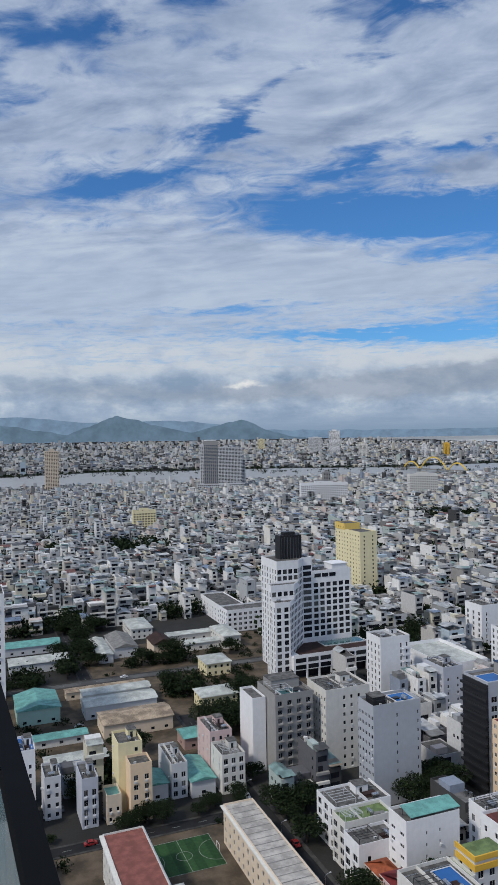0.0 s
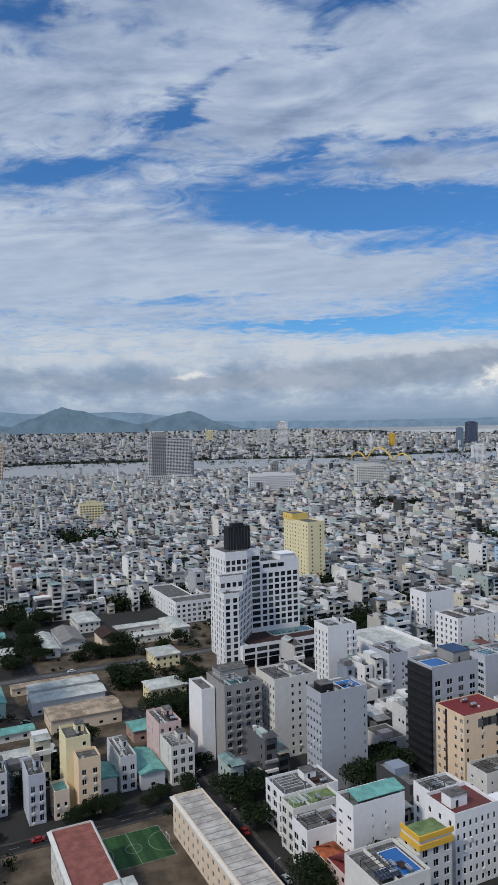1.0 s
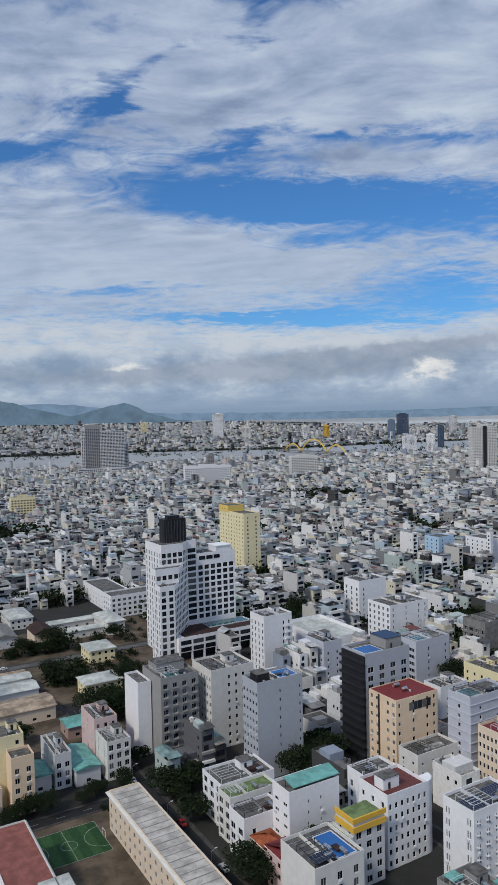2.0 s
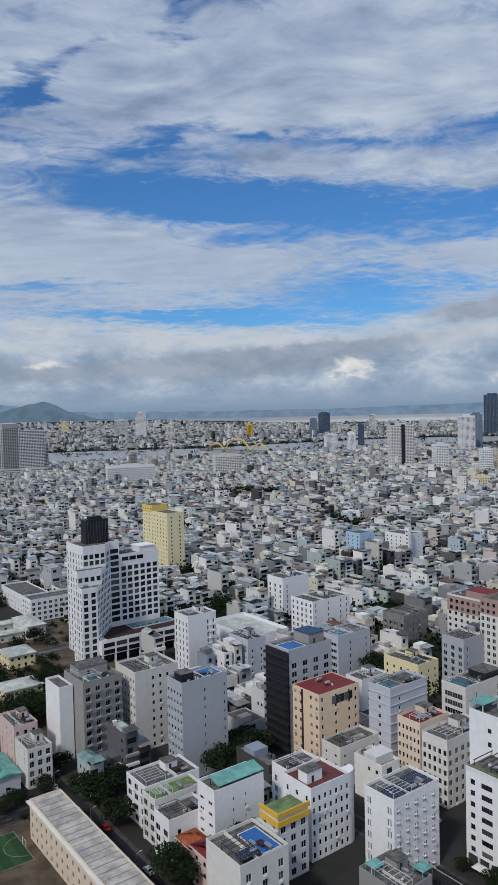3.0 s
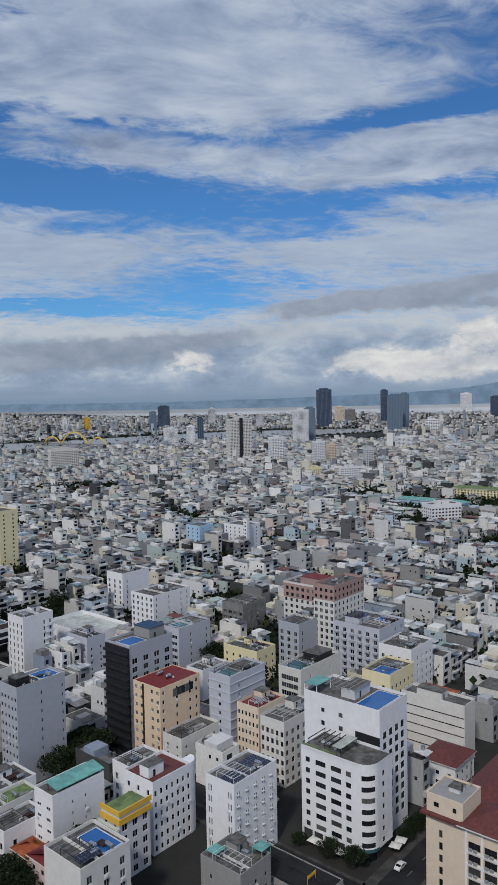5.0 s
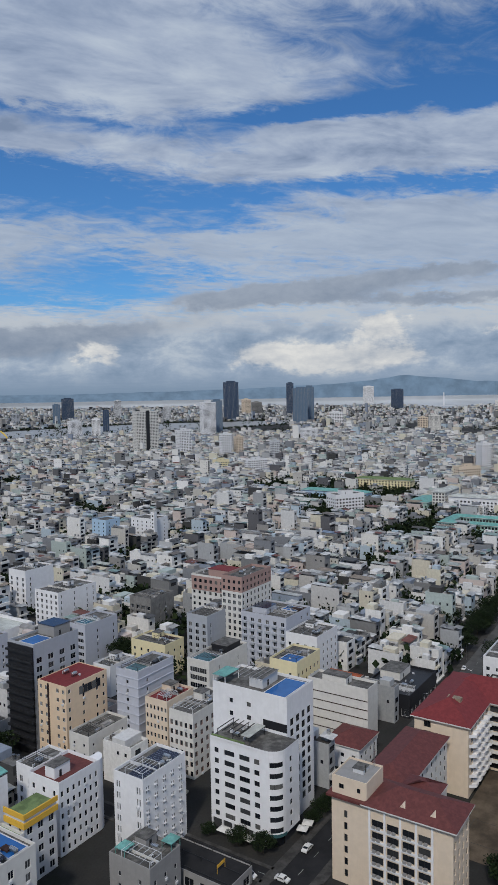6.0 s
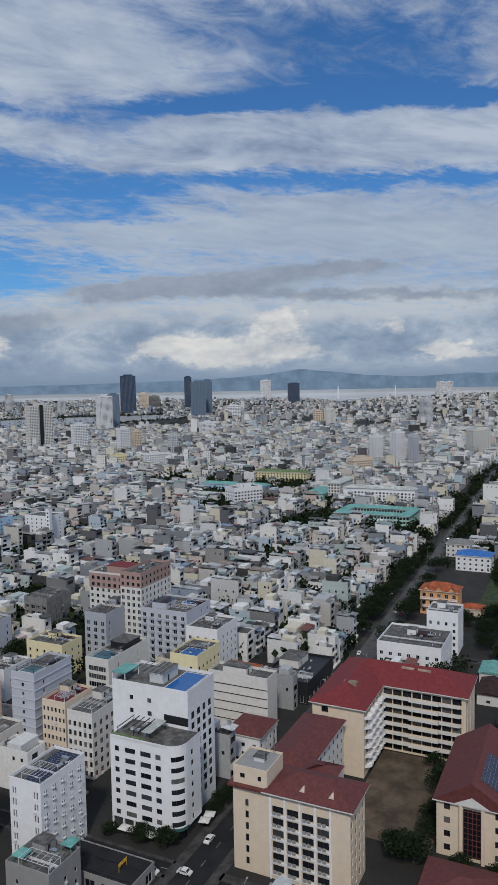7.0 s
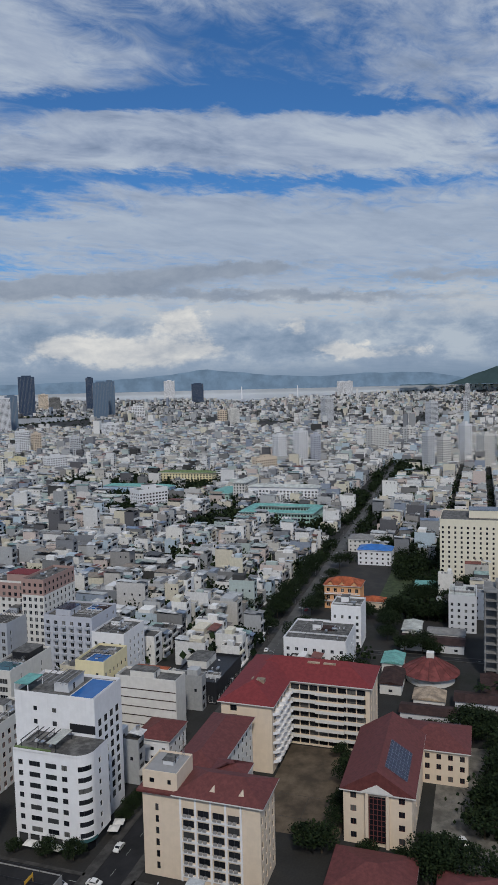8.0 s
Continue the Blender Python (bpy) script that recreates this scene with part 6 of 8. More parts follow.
def east_avenue():
    at = pose(AVENUE[0], AVENUE[1], 0, 0, 0, AVENUE[2])
    m = Mesh()
    m.box(-6, -4.5, -0.1, 860, 4.5, 0.055)
    tagged(part("road", m, WORNROAD, at=at), "worn grey avenue lined with trees", "road", kind="structure")
    for y0 in (-7.5, 4.5):
        m = Mesh()
        m.box(2, y0, -0.1, 860, y0 + 3, 0.2)
        tagged(part("pavement", m, PAVING, at=at), "concrete pavement with raised kerb", "pavement", kind="structure")
    m = Mesh()
    for k in range(95):
        m.box(9 * k, -0.07, 0.055, 9 * k + 3, 0.07, 0.062)
    tagged(part("lane_marks", m, LINE, at=at), "dashed white lane marks", "road marking", kind="structure")
    for k in range(43):
        x, y = avenue_at(20 * k)
        KEEP_CLEAR.append((x, y - 8.5, x + 20.5, y + 9.5))


east_avenue()
road("road", "dark asphalt cross street by the corner hotel", 154, -60, 162, 88, "y", 3.0)
road("road", "dark asphalt cross street past the hotels", 158, 102, 163, 300, "y", 1.2)
road("road", "narrow lane beside the old school block", 92, 110, 98, 330, "y", 1.5)
road("road", "grey yard road between the sheds", 0, 392, 520, 398, "x", 1.5, WORNROAD)
road("road", "earth lane between the sheds", 57, 400, 63, 520, "y", 1.0)
road("road", "narrow street by the pitch", 0, 233, 92, 238, "x", 1.0)
road("road", "street between the houses", 215, 100.5, 220, 700, "y", 1.0)
road("road", "tree-lined side street", 345, -90, 349, 90, "y", 1.0)

for nm, lb, mat, q in (("yard", "bare earth yard among the sheds", EARTH, (10, 288, 175, 391)), ("yard", "bare brown earth yard", EARTH, (64, 398.5, 180, 456)), ("yard", "weedy court inside the red-roofed hotel", EARTH, (196, 39, 248, 66)),
                       ("lawn", "green lawn beside the villa", GRASS, (430, 40, 520, 60)), ("yard", "pale dusty garden yard", PALEDUST, (170, -30, 262, 14)), ("yard", "earth yard round the school blocks", EARTH, (5, 150, 90, 232))):
    m = Mesh()
    m.box(q[0], q[1], -0.05, q[2], q[3], 0.03)
    tagged(part(nm, m, mat), lb, "yard", kind="structure")
KEEP_CLEAR += [(8, 286, 180, 500), (196, 30, 248, 66), (420, 30, 540, 62), (150, -40, 260, 40), (0, 140, 92, 242), (256, -30, 345, 48), (352, 4, 400, 44), (340, 44, 440, 90), (440, 60, 512, 92)]


court = thing("court_lines", "faded white court lines on the yard", "court marking", kind="structure")
for q in ((204, 42, 204.15, 62), (216, 42, 216.15, 62), (204, 42, 216, 42.15), (204, 62, 216.15, 62.15), (204, 52, 216, 52.12)):
    m = Mesh()
    m.box(q[0], q[1], 0.03, q[2], q[3], 0.04)
    part("line", m, PAVING, court)

# ---------------- cars ----------------
def car():
    ob = thing("car", "parked car with dark windows at the kerb", "car", "parked cars", at=pose(0, 0, -60))
    m = Mesh()
    prof = [(-2.1, 0.35), (-2.15, 0.75), (-1.9, 0.95), (-1.3, 1.0), (-0.75, 1.42), (0.75, 1.45), (1.35, 1.02), (2.0, 0.85), (2.15, 0.6), (2.1, 0.3)]
    n = len(prof)
    v = [(px, -0.85, pz) for px, pz in prof] + [(px, 0.85, pz) for px, pz in prof]
    m.add(v, [(k, (k + 1) % n, n + (k + 1) % n, n + k)[::-1] for k in range(n)] + [tuple(range(n)), tuple(range(n, 2 * n))[::-1]])
    part("body", m, CARPAINT, ob)
    g = Mesh()
    g.add([(-1.26, -0.7, 1.035), (-1.26, 0.7, 1.035), (-0.8, 0.68, 1.41), (-0.8, -0.68, 1.41)], [(0, 1, 2, 3)])
    g.add([(1.31, -0.7, 1.06), (1.31, 0.7, 1.06), (0.8, 0.68, 1.45), (0.8, -0.68, 1.45)], [(3, 2, 1, 0)])
    for s in (-0.86, 0.86):
        g.add([(-1.15, s, 1.03), (1.2, s, 1.05), (0.72, s, 1.38), (-0.72, s, 1.36)], [(0, 1, 2, 3)])
    part("glass", g, GLASS, ob)
    for px in (-1.3, 1.3):
        for s in (-0.78, 0.78):
            w = Mesh()
            w.tube((px, s - 0.1, 0.32), (px, s + 0.1, 0.32), 0.32, n=12)
            part("wheel", w, RUBBER, ob)
    return ob


CAR = car()
rc = random.Random(4)
def park_car(px, py, rz):
    copy_thing(CAR, pose(px, py, 0.07, 0, 0, rz + rc.choice((0, 180))))


park_car(160.7, 97.5, 90)
park_car(157.4, 106, 90)
park_car(155.3, 70, 90)
park_car(155.2, 62, 90)
park_car(155.4, 56, 90)
park_car(160.6, 78, 90)
park_car(160.5, 50, 90)
park_car(150, 98, 8)
park_car(140, 92.5, 0)
park_car(176, 98.2, 0)
park_car(184, 92.3, 0)
park_car(205, 98.2, 0)
park_car(262, 92.3, 0)
park_car(270, 98.1, 0)
park_car(282, 92.3, 0)
park_car(159.2, 150, 90)
park_car(161.5, 205, 90)
park_car(159.3, 222, 90)
park_car(93.5, 150, 90)
park_car(96.4, 164, 90)
park_car(93.4, 190, 90)
park_car(96.5, 210, 90)
park_car(93.4, 245, 90)
park_car(44, 300, 60)
park_car(47, 335, 20)
park_car(36, 236, 0)
park_car(217, 150, 90)
park_car(216.5, 230, 90)
park_car(166, 20, 80)
park_car(168, 35, 90)
park_car(205, 5, 30)
park_car(120, 302, 10)
park_car(80, 395, 0)
park_car(140, 395, 0)
park_car(30, 262, 90)
park_car(155.3, 76, 90)
park_car(155.3, 82, 90)
park_car(160.7, 60, 90)
park_car(160.6, 68, 90)
park_car(232, 98.1, 0)
park_car(240, 98.2, 0)
park_car(248, 92.4, 0)
park_car(288, 98.1, 0)
park_car(93.4, 170, 90)
park_car(96.5, 182, 90)
park_car(93.5, 225, 90)
park_car(161.7, 178, 90)
park_car(161.6, 190, 90)


# ---------------- street furniture ----------------
for u, off in ((8, 3.4), (22, -3.3), (36, 3.4), (55, -3.4), (78, 3.3), (104, -3.4)):
    park_car(*avenue_at(u, off), AVENUE[2])


def parasol():
    ob = thing("parasol", "square off-white cafe parasol on the pavement", "parasol", "cafe parasols", at=pose(0, 0, -60))
    m = Mesh()
    m.tube((0, 0, 0), (0, 0, 2.6), 0.04, n=6)
    part("pole", m, DARKMETAL, ob)
    m = Mesh()
    m.add([(-1.6, -1.6, 2.3), (1.6, -1.6, 2.3), (1.6, 1.6, 2.3), (-1.6, 1.6, 2.3), (0, 0, 2.9)], [(0, 1, 4), (1, 2, 4), (2, 3, 4), (3, 0, 4)])
    part("canopy", m, OFFWHITE, ob)
    return ob


def street_lamp():
    ob = thing("street_lamp", "tall grey street lamp with curved arm", "street lamp", "street lamps", at=pose(0, 0, -60))
    m = Mesh()
    m.tube((0, 0, 0), (0, 0, 8), 0.11, 0.07, 8)
    m.tube((0, 0, 8), (1.4, 0, 8.5), 0.06, 0.05, 6)
    part("pole", m, STEEL, ob)
    m = Mesh()
    m.box(1.2, -0.15, 8.42, 1.9, 0.15, 8.56)
    part("lamp_head", m, LIGHTGREY, ob)
    return ob


SHADE, LAMP = parasol(), street_lamp()
for px, py, rz in ((168.4, 122.4, 0), (168.5, 119.0, 4), (168.6, 113.2, 0), (181, 102.5, 12), (184.4, 102.6, 15)):
    copy_thing(SHADE, pose(px, py, 0.2, 0, 0, rz))
for k in range(14):
    copy_thing(LAMP, pose(*avenue_at(34 * k - 20, -5.6 if k % 2 else 5.6), 0.2, 0, 0, 90 if k % 2 else -90))
for k in range(7):
    copy_thing(LAMP, pose(153.4, 10 + 22 * k if k < 4 else 20 + 30 * k, 0.2, 0, 0, 0))
for k in range(6):
    copy_thing(LAMP, pose(91.6, 150 + 30 * k, 0.2, 0, 0, 0))

# ---------------- trees ----------------
def tree(seed, height, spread, leaves):
    r = random.Random(seed)
    ob = thing("tree", "dense dark green street tree", "tree", "trees", at=pose(0, 0, -80))
    t = Mesh()
    fork = height * 0.38
    t.tube((0, 0, 0), (0.1, 0.05, fork), 0.28, 0.18, 7)
    tips = []
    for k in range(6):
        a = 2 * math.pi * k / 6 + r.uniform(-0.3, 0.3)
        tip = (spread * 0.55 * math.cos(a), spread * 0.55 * math.sin(a), height * r.uniform(0.6, 0.8))
        t.tube((0.1, 0.05, fork), tip, 0.13, 0.04, 5)
        tips.append(Vector(tip))
    tips.append(Vector((0, 0, height * 0.85)))
    part("trunk", t, BARK, ob)
    m = Mesh()
    for k in range(leaves):
        c = r.choice(tips)
        while True:
            p = Vector((r.uniform(-1, 1), r.uniform(-1, 1), r.uniform(-1, 1)))
            if 0.25 < p.length < 1:
                break
        p = c + Vector((p.x * spread * 0.5, p.y * spread * 0.5, p.z * height * 0.24))
        s = r.uniform(0.35, 0.8)
        q = Euler((r.uniform(-0.9, 0.9), r.uniform(-0.9, 0.9), r.uniform(0, 6.28))).to_matrix()
        v = [p + q @ Vector(w) * s for w in ((-0.6, 0, 0), (0, -0.5, 0.12), (0.6, 0, 0), (0, 0.5, 0.12))]
        m.add(v, [(0, 1, 2, 3)])
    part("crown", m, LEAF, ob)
    return ob


def palm(seed):
    r = random.Random(seed)
    ob = thing("palm_tree", "palm tree with drooping fronds", "tree", "palms", at=pose(0, 0, -80))
    t = Mesh()
    t.tube((0, 0, 0), (0.3, 0.1, 7.5), 0.2, 0.14, 7)
    part("trunk", t, BARK, ob)
    m = Mesh()
    for k in range(16):
        a = 2 * math.pi * k / 16 + r.uniform(-0.1, 0.1)
        u = Vector((math.cos(a), math.sin(a), 0))
        w = Vector((-math.sin(a), math.cos(a), 0))
        c = Vector((0.3, 0.1, 7.5))
        up = r.uniform(0.2, 1.3)
        pts = [c + u * s + Vector((0, 0, up * s * 0.6 - 0.16 * s * s)) for s in (0, 1, 2, 3, 4)]
        for i, (p, q) in enumerate(zip(pts, pts[1:])):
            wa, wb = (0.15, 0.5, 0.6, 0.45, 0.05)[i], (0.15, 0.5, 0.6, 0.45, 0.05)[i + 1]
            m.add([p, q, q + w * wb - Vector((0, 0, wb * 0.5)), p + w * wa - Vector((0, 0, wa * 0.5))], [(0, 1, 2, 3)])
            m.add([p, q, q - w * wb - Vector((0, 0, wb * 0.5)), p - w * wa - Vector((0, 0, wa * 0.5))], [(3, 2, 1, 0)])
    part("crown", m, LEAF, ob)
    return ob


TREES = [tree(1, 8, 6.0, 1500), tree(2, 10, 7.5, 2000), tree(3, 7, 5.5, 1250), tree(4, 12, 8.5, 2400)]
PALM = palm(5)
rt = random.Random(11)


def plant(x, y, s=None):
    copy_thing(rt.choice(TREES), pose(x, y, 0, 0, 0, rt.uniform(0, 360)) @ Matrix.Scale(s or rt.uniform(0.75, 1.2), 4))


BUILT = [k for k in KEEP_CLEAR if (k[2] - k[0]) < 75 and (k[3] - k[1]) < 95]


def free(x, y, pad=0.0):
    return not any(a - pad < x < c + pad and b - pad < y < d + pad for a, b, c, d in BUILT)


# rows and clumps of trees: centre, spread, how many
def grove(cx, cy, sx, sy, n):
    for k in range(max(2, int(n * 0.5))):
        for tries in range(6):
            px, py = cx + rt.uniform(-sx, sx), cy + rt.uniform(-sy, sy)
            if free(px, py):
                plant(px, py)
                break


grove(186, 54, 3, 3, 2)
for px, py, sc in ((203, 40.5, 0.55), (210, 41, 0.7), (218, 40.8, 0.6), (227, 41.5, 0.75), (236, 43, 0.7), (243, 47, 0.6), (192, 30, 0.6), (191, 20, 0.55), (194, 15, 0.6)):
    plant(px, py, sc)
grove(200, 12, 12, 3, 5)
grove(235, -4, 12, 6, 8)
grove(270, -3, 8, 6, 5)
grove(102, 240, 3, 16, 6)
grove(101, 200, 1.5, 40, 6)
grove(120, 166, 3, 4, 4)
grove(160, 220, 6, 12, 9)
grove(131, 298, 14, 7, 9)
grove(35, 266, 4, 5, 4)
grove(67, 263, 3, 6, 4)
grove(390, 30, 14, 20, 12)
grove(395, 55, 8, 8, 6)
grove(388, 120, 14, 10, 8)
grove(262, 250, 10, 6, 6)
grove(106, 228, 4, 8, 5)
for k in range(13):
    plant(rt.uniform(16, 90), rt.uniform(239.5, 245), rt.uniform(0.38, 0.62))
grove(150, 205, 6, 30, 10)
grove(165, 215, 4, 14, 4)
grove(128, 322, 20, 25, 10)
grove(105, 356, 8, 14, 5)
grove(20, 392, 18, 6, 9)
grove(48, 425, 5, 40, 6)
grove(66, 460, 5, 40, 12)
grove(120, 412, 30, 5, 10)
grove(70, 505, 40, 12, 16)
grove(215, 375, 30, 20, 18)
grove(230, 400, 40, 12, 14)
grove(190, 45, 3, 3, 2)
grove(182, 2, 10, 16, 6)
grove(215, 0, 20, 12, 7)
grove(150, 40, 6, 20, 6)
grove(262, 5, 20, 15, 12)
grove(300, 45, 25, 12, 12)
grove(400, 30, 30, 18, 18)
grove(450, 20, 40, 20, 18)
grove(360, 28, 12, 18, 9)
grove(520, 30, 60, 18, 20)
grove(640, 60, 80, 25, 26)
grove(290, 245, 14, 14, 8)
grove(190, 118, 4, 8, 2)
for px, py, sc in ((167.2, 116.2, 0.5), (168.2, 108.2, 0.55), (166.8, 126.5, 0.5), (188.5, 103, 0.5), (194, 103, 0.6), (199, 103, 0.55)):
    plant(px, py, sc)
grove(64, 302, 6, 6, 6)
grove(100, 300, 14, 10, 8)
grove(18, 225, 10, 8, 4)
grove(320, 300, 14, 10, 6)
grove(355, 330, 20, 20, 9)
for u, off in ((52, -8), (70, -8.5), (96, -8), (112, -9), (131, -8), (150, -9), (172, -8), (60, 9), (88, 10), (97, 8.5), (118, 9), (126, 12), (144, 9), (160, 10), (178, 8.5), (192, 9), (206, -8), (215, 9)):
    plant(*avenue_at(u, off))
for px, py in ((258, -6), (266, -2), (300, 0), (305, -8), (216, -12), (208, -16), (330, 80), (338, 84), (345, 87)):
    copy_thing(PALM, pose(px, py, 0, 0, 0, rt.uniform(0, 360)))


# ---------------- the sea of houses ----------------
PARKS = [(600, 130, 700, 260), (700, 250, 830, 420), (830, 330, 1010, 560), (640, 330, 700, 400), (380, 690, 450, 760), (640, 900, 760, 1010), (150, 820, 230, 900), (560, 560, 610, 640), (470, 200, 520, 240), (980, 80, 1200, 140)]


class Cloud:
    """Collects many quads quickly."""

    def __init__(self):
        self.v, self.q, self.n = [], [], 0

    def add(self, v, q):
        self.v.append(np.asarray(v, float))
        self.q.append(np.asarray(q, int) + self.n)
        self.n += len(v)

    def box(self, x0, y0, z0, x1, y1, z1):
        self.add([(x0, y0, z0), (x1, y0, z0), (x1, y1, z0), (x0, y1, z0), (x0, y0, z1), (x1, y0, z1), (x1, y1, z1), (x0, y1, z1)], BOXQ)

    def make(self, name, mat, label, category):
        d = bpy.data.meshes.new(name)
        v, q = np.concatenate(self.v), np.concatenate(self.q)
        d.from_pydata(v.tolist(), [], q.tolist())
        d.materials.append(mat)
        return tagged(new(name, d), label, category, kind="stuff")


BOXQ = [(4, 5, 6, 7), (0, 1, 5, 4), (1, 2, 6, 5), (2, 3, 7, 6), (3, 0, 4, 7)]
WALLQ = [(0, 1, 5, 4), (1, 2, 6, 5), (2, 3, 7, 6), (3, 0, 4, 7), (4, 5, 9, 8), (5, 6, 10, 9), (6, 7, 11, 10), (7, 4, 8, 11), (8, 9, 13, 12), (9, 10, 14, 13), (10, 11, 15, 14), (11, 8, 12, 15)]


def lots():
    """House plots in rows back to back along the streets: x, y, width, depth, front."""
    r = random.Random(21)
    out = []
    y = -120.0
    while y < 2050:
        depth = r.uniform(13, 19)
        street = r.choice((3.5, 4.5, 5.5, 9.0))
        for row, front in ((0, "S"), (1, "N")):
            x = -40.0 + r.uniform(0, 10)
            run = 0
            while x < 2150:
                w = r.choice((4.5, 5.0, 5.0, 5.5, 6.0, 7.0, 8.5, 10.5))
                run += w
                out.append((x, y + row * (depth + 0.4), w, depth, front))
                x += w + (r.choice((0.05, 0.05, 0.05, 0.4, 1.5)))
                if run > r.uniform(70, 150):
                    x += r.uniform(5, 8)
                    run = 0
        y += 2 * depth + 0.4 + street
    return out


def inview(x, y):
    d = math.hypot(x, y)
    az = math.degrees(math.atan2(x, y))
    return d, az


def river_at(az):
    return float(np.interp(az, [p[0] for p in RIVER_NEAR], [p[1] for p in RIVER_NEAR]))


HERO_BOX = np.array(KEEP_CLEAR + PARKS)


def taken(x, y, w, d):
    b = HERO_BOX
    return bool(np.any((b[:, 0] < x + w) & (b[:, 2] > x) & (b[:, 1] < y + d) & (b[:, 3] > y)))


# far and middle towers: name, compass angle, distance, width, height, wall, glass, depth
TOWER_WORDS = {"tower": "high-rise block of flats far off in the town", "slab": "long high-rise slab with many windows", "block": "broad mid-rise block standing among low houses", "glass": "glass high-rise on the skyline", "twin": "pale twin high-rise with a dark core"}


def high_rise(nm, az, d, w, h, wall, isglass, dep):
    px, py, pz = plain(az, d)
    s = far(d) / d
    colour = wall.name.split("_")[0]
    ob = thing("high_rise", colour + " " + TOWER_WORDS[nm], "high-rise", "skyline")
    ob.matrix_basis = pose(px, py, pz - 0.5, 0, 0, -az * 0.5 if d < 2400 else -az) @ Matrix.Scale(s, 4)
    nc = max(3, int(w / (3.8 if d < 2600 else 7)))
    dc = max(2, int(dep / (3.8 if d < 2600 else 7)))
    fh = 3.5 if d < 2600 else 6.5
    rows = rows_of(h, fh, fh * 0.5, fh * 0.28)
    if isglass:
        block(ob, -w / 2, -dep / 2, 0, w, dep, h, wall, {}, parapet=1.5, single=False)
        fm = Mesh()
        for k in range(nc + 1):
            u = -w / 2 + w * k / nc
            fm.box(u - 0.25, -dep / 2 - 0.4, 0, u + 0.25, -dep / 2, h)
        for k in range(dc + 1):
            u = -dep / 2 + dep * k / dc
            fm.box(-w / 2 - 0.4, u - 0.25, 0, -w / 2, u + 0.25, h)
        part("mullions", fm, GREY, ob)
        block(ob, -w * 0.3, -dep * 0.3, h, w * 0.6, dep * 0.6, h * 0.03 + 2, wall, {}, parapet=0.5, single=False, name="crown_wall", roof_name="crown_roof")
    else:
        ww = w / nc * 0.6
        block(ob, -w / 2, -dep / 2, 0, w, dep, h, wall, {"S": (spans(w, nc, ww), rows), "W": (spans(dep, dc, dep / dc * 0.5), rows)}, parapet=1.2, single=False, depth=0.5)
        hut(ob, -w * 0.2, -dep * 0.2, h - 0.02, w * 0.4, dep * 0.4, 4 + h * 0.03, wall)
        if nm == "twin":
            dm = Mesh()
            dm.box(-w * 0.08, -dep / 2 - 0.6, 0, w * 0.08, -dep / 2, h + 3)
            part("dark_core", dm, DARK, ob)
    KEEP_CLEAR.append((px - w / 2 - 4, py - w / 2 - 4, px + w / 2 + 4, py + w / 2 + 4))


high_rise("tower", 6.3, 1918, 34, 105, CREAM, 0, 30)
high_rise("slab", 27.35, 1467, 96, 38, WHITE, 0, 16)
high_rise("tower", 27.56, 1835, 17, 42, GREY, 0, 16)
high_rise("slab", 34.93, 1583, 60, 48, OFFWHITE, 0, 22)
high_rise("block", 13.2, 1042, 32, 30, YELLOW, 0, 16)
high_rise("tower", 28.25, 5467, 80, 177, WHITE, 0, 60)
high_rise("slab", 26.75, 6170, 115, 129, LIGHTGREY, 0, 60)
high_rise("tower", 30.47, 4161, 52, 86, OFFWHITE, 0, 40)
high_rise("tower", 22.5, 8125, 80, 120, YELLOW, 0, 60)
high_rise("tower", 36.76, 4660, 40, 82, MUSTARD, 0, 35)
high_rise("tower", 35.1, 4466, 30, 78, WHITE, 0, 30)
high_rise("glass", 42.65, 5044, 80, 145, NAVYGLASS, 1, 60)
high_rise("glass", 41.8, 4104, 40, 111, BLUEGLASS, 1, 40)
high_rise("twin", 48.52, 1743, 56, 102, OFFWHITE, 0, 26)
high_rise("tower", 51.45, 1625, 28, 61, WHITE, 0, 24)
high_rise("tower", 53.4, 2370, 44, 118, WHITE, 0, 30)
high_rise("glass", 54.1, 2480, 40, 122, BLUEGLASS, 1, 34)
high_rise("glass", 55.25, 4257, 88, 222, NAVYGLASS, 1, 60)
high_rise("glass", 59.9, 5568, 55, 235, NAVYGLASS, 1, 50)
high_rise("glass", 60.7, 3500, 70, 172, BLUEGLASS, 1, 50)
high_rise("glass", 61.4, 3700, 50, 180, BLUEGLASS, 1, 40)
high_rise("tower", 56.44, 5798, 75, 120, CREAM, 0, 60)
high_rise("tower", 57.26, 5741, 82, 96, CONCRETE, 0, 60)
high_rise("tower", 54.77, 1554, 22, 54, WHITE, 0, 18)
high_rise("tower", 55.78, 1581, 16, 46, CREAM, 0, 15)
high_rise("block", 54.37, 1262, 26, 23, YELLOW, 0, 14)
high_rise("block", 57.14, 1198, 34, 29, WHITE, 0, 15)
high_rise("tower", 61.36, 1975, 42, 45, WHITE, 0, 22)
high_rise("tower", 60.4, 2098, 16, 44, CONCRETE, 0, 14)
high_rise("tower", 58.65, 1444, 16, 44, LIGHTGREY, 0, 14)
high_rise("tower", 43.14, 2341, 38, 67, WHITE, 0, 26)
high_rise("tower", 44.73, 2452, 28, 69, WHITE, 0, 24)
high_rise("glass", 45.5, 3068, 26, 88, NAVYGLASS, 1, 26)
high_rise("tower", 46.41, 5600, 55, 126, LIGHTGREY, 0, 50)
high_rise("tower", 74.57, 1216, 17, 50, WHITE, 0, 16)
high_rise("tower", 76.24, 1210, 18, 57, WHITE, 0, 16)
high_rise("tower", 77.42, 1207, 12, 51, LAVENDER, 0, 12)
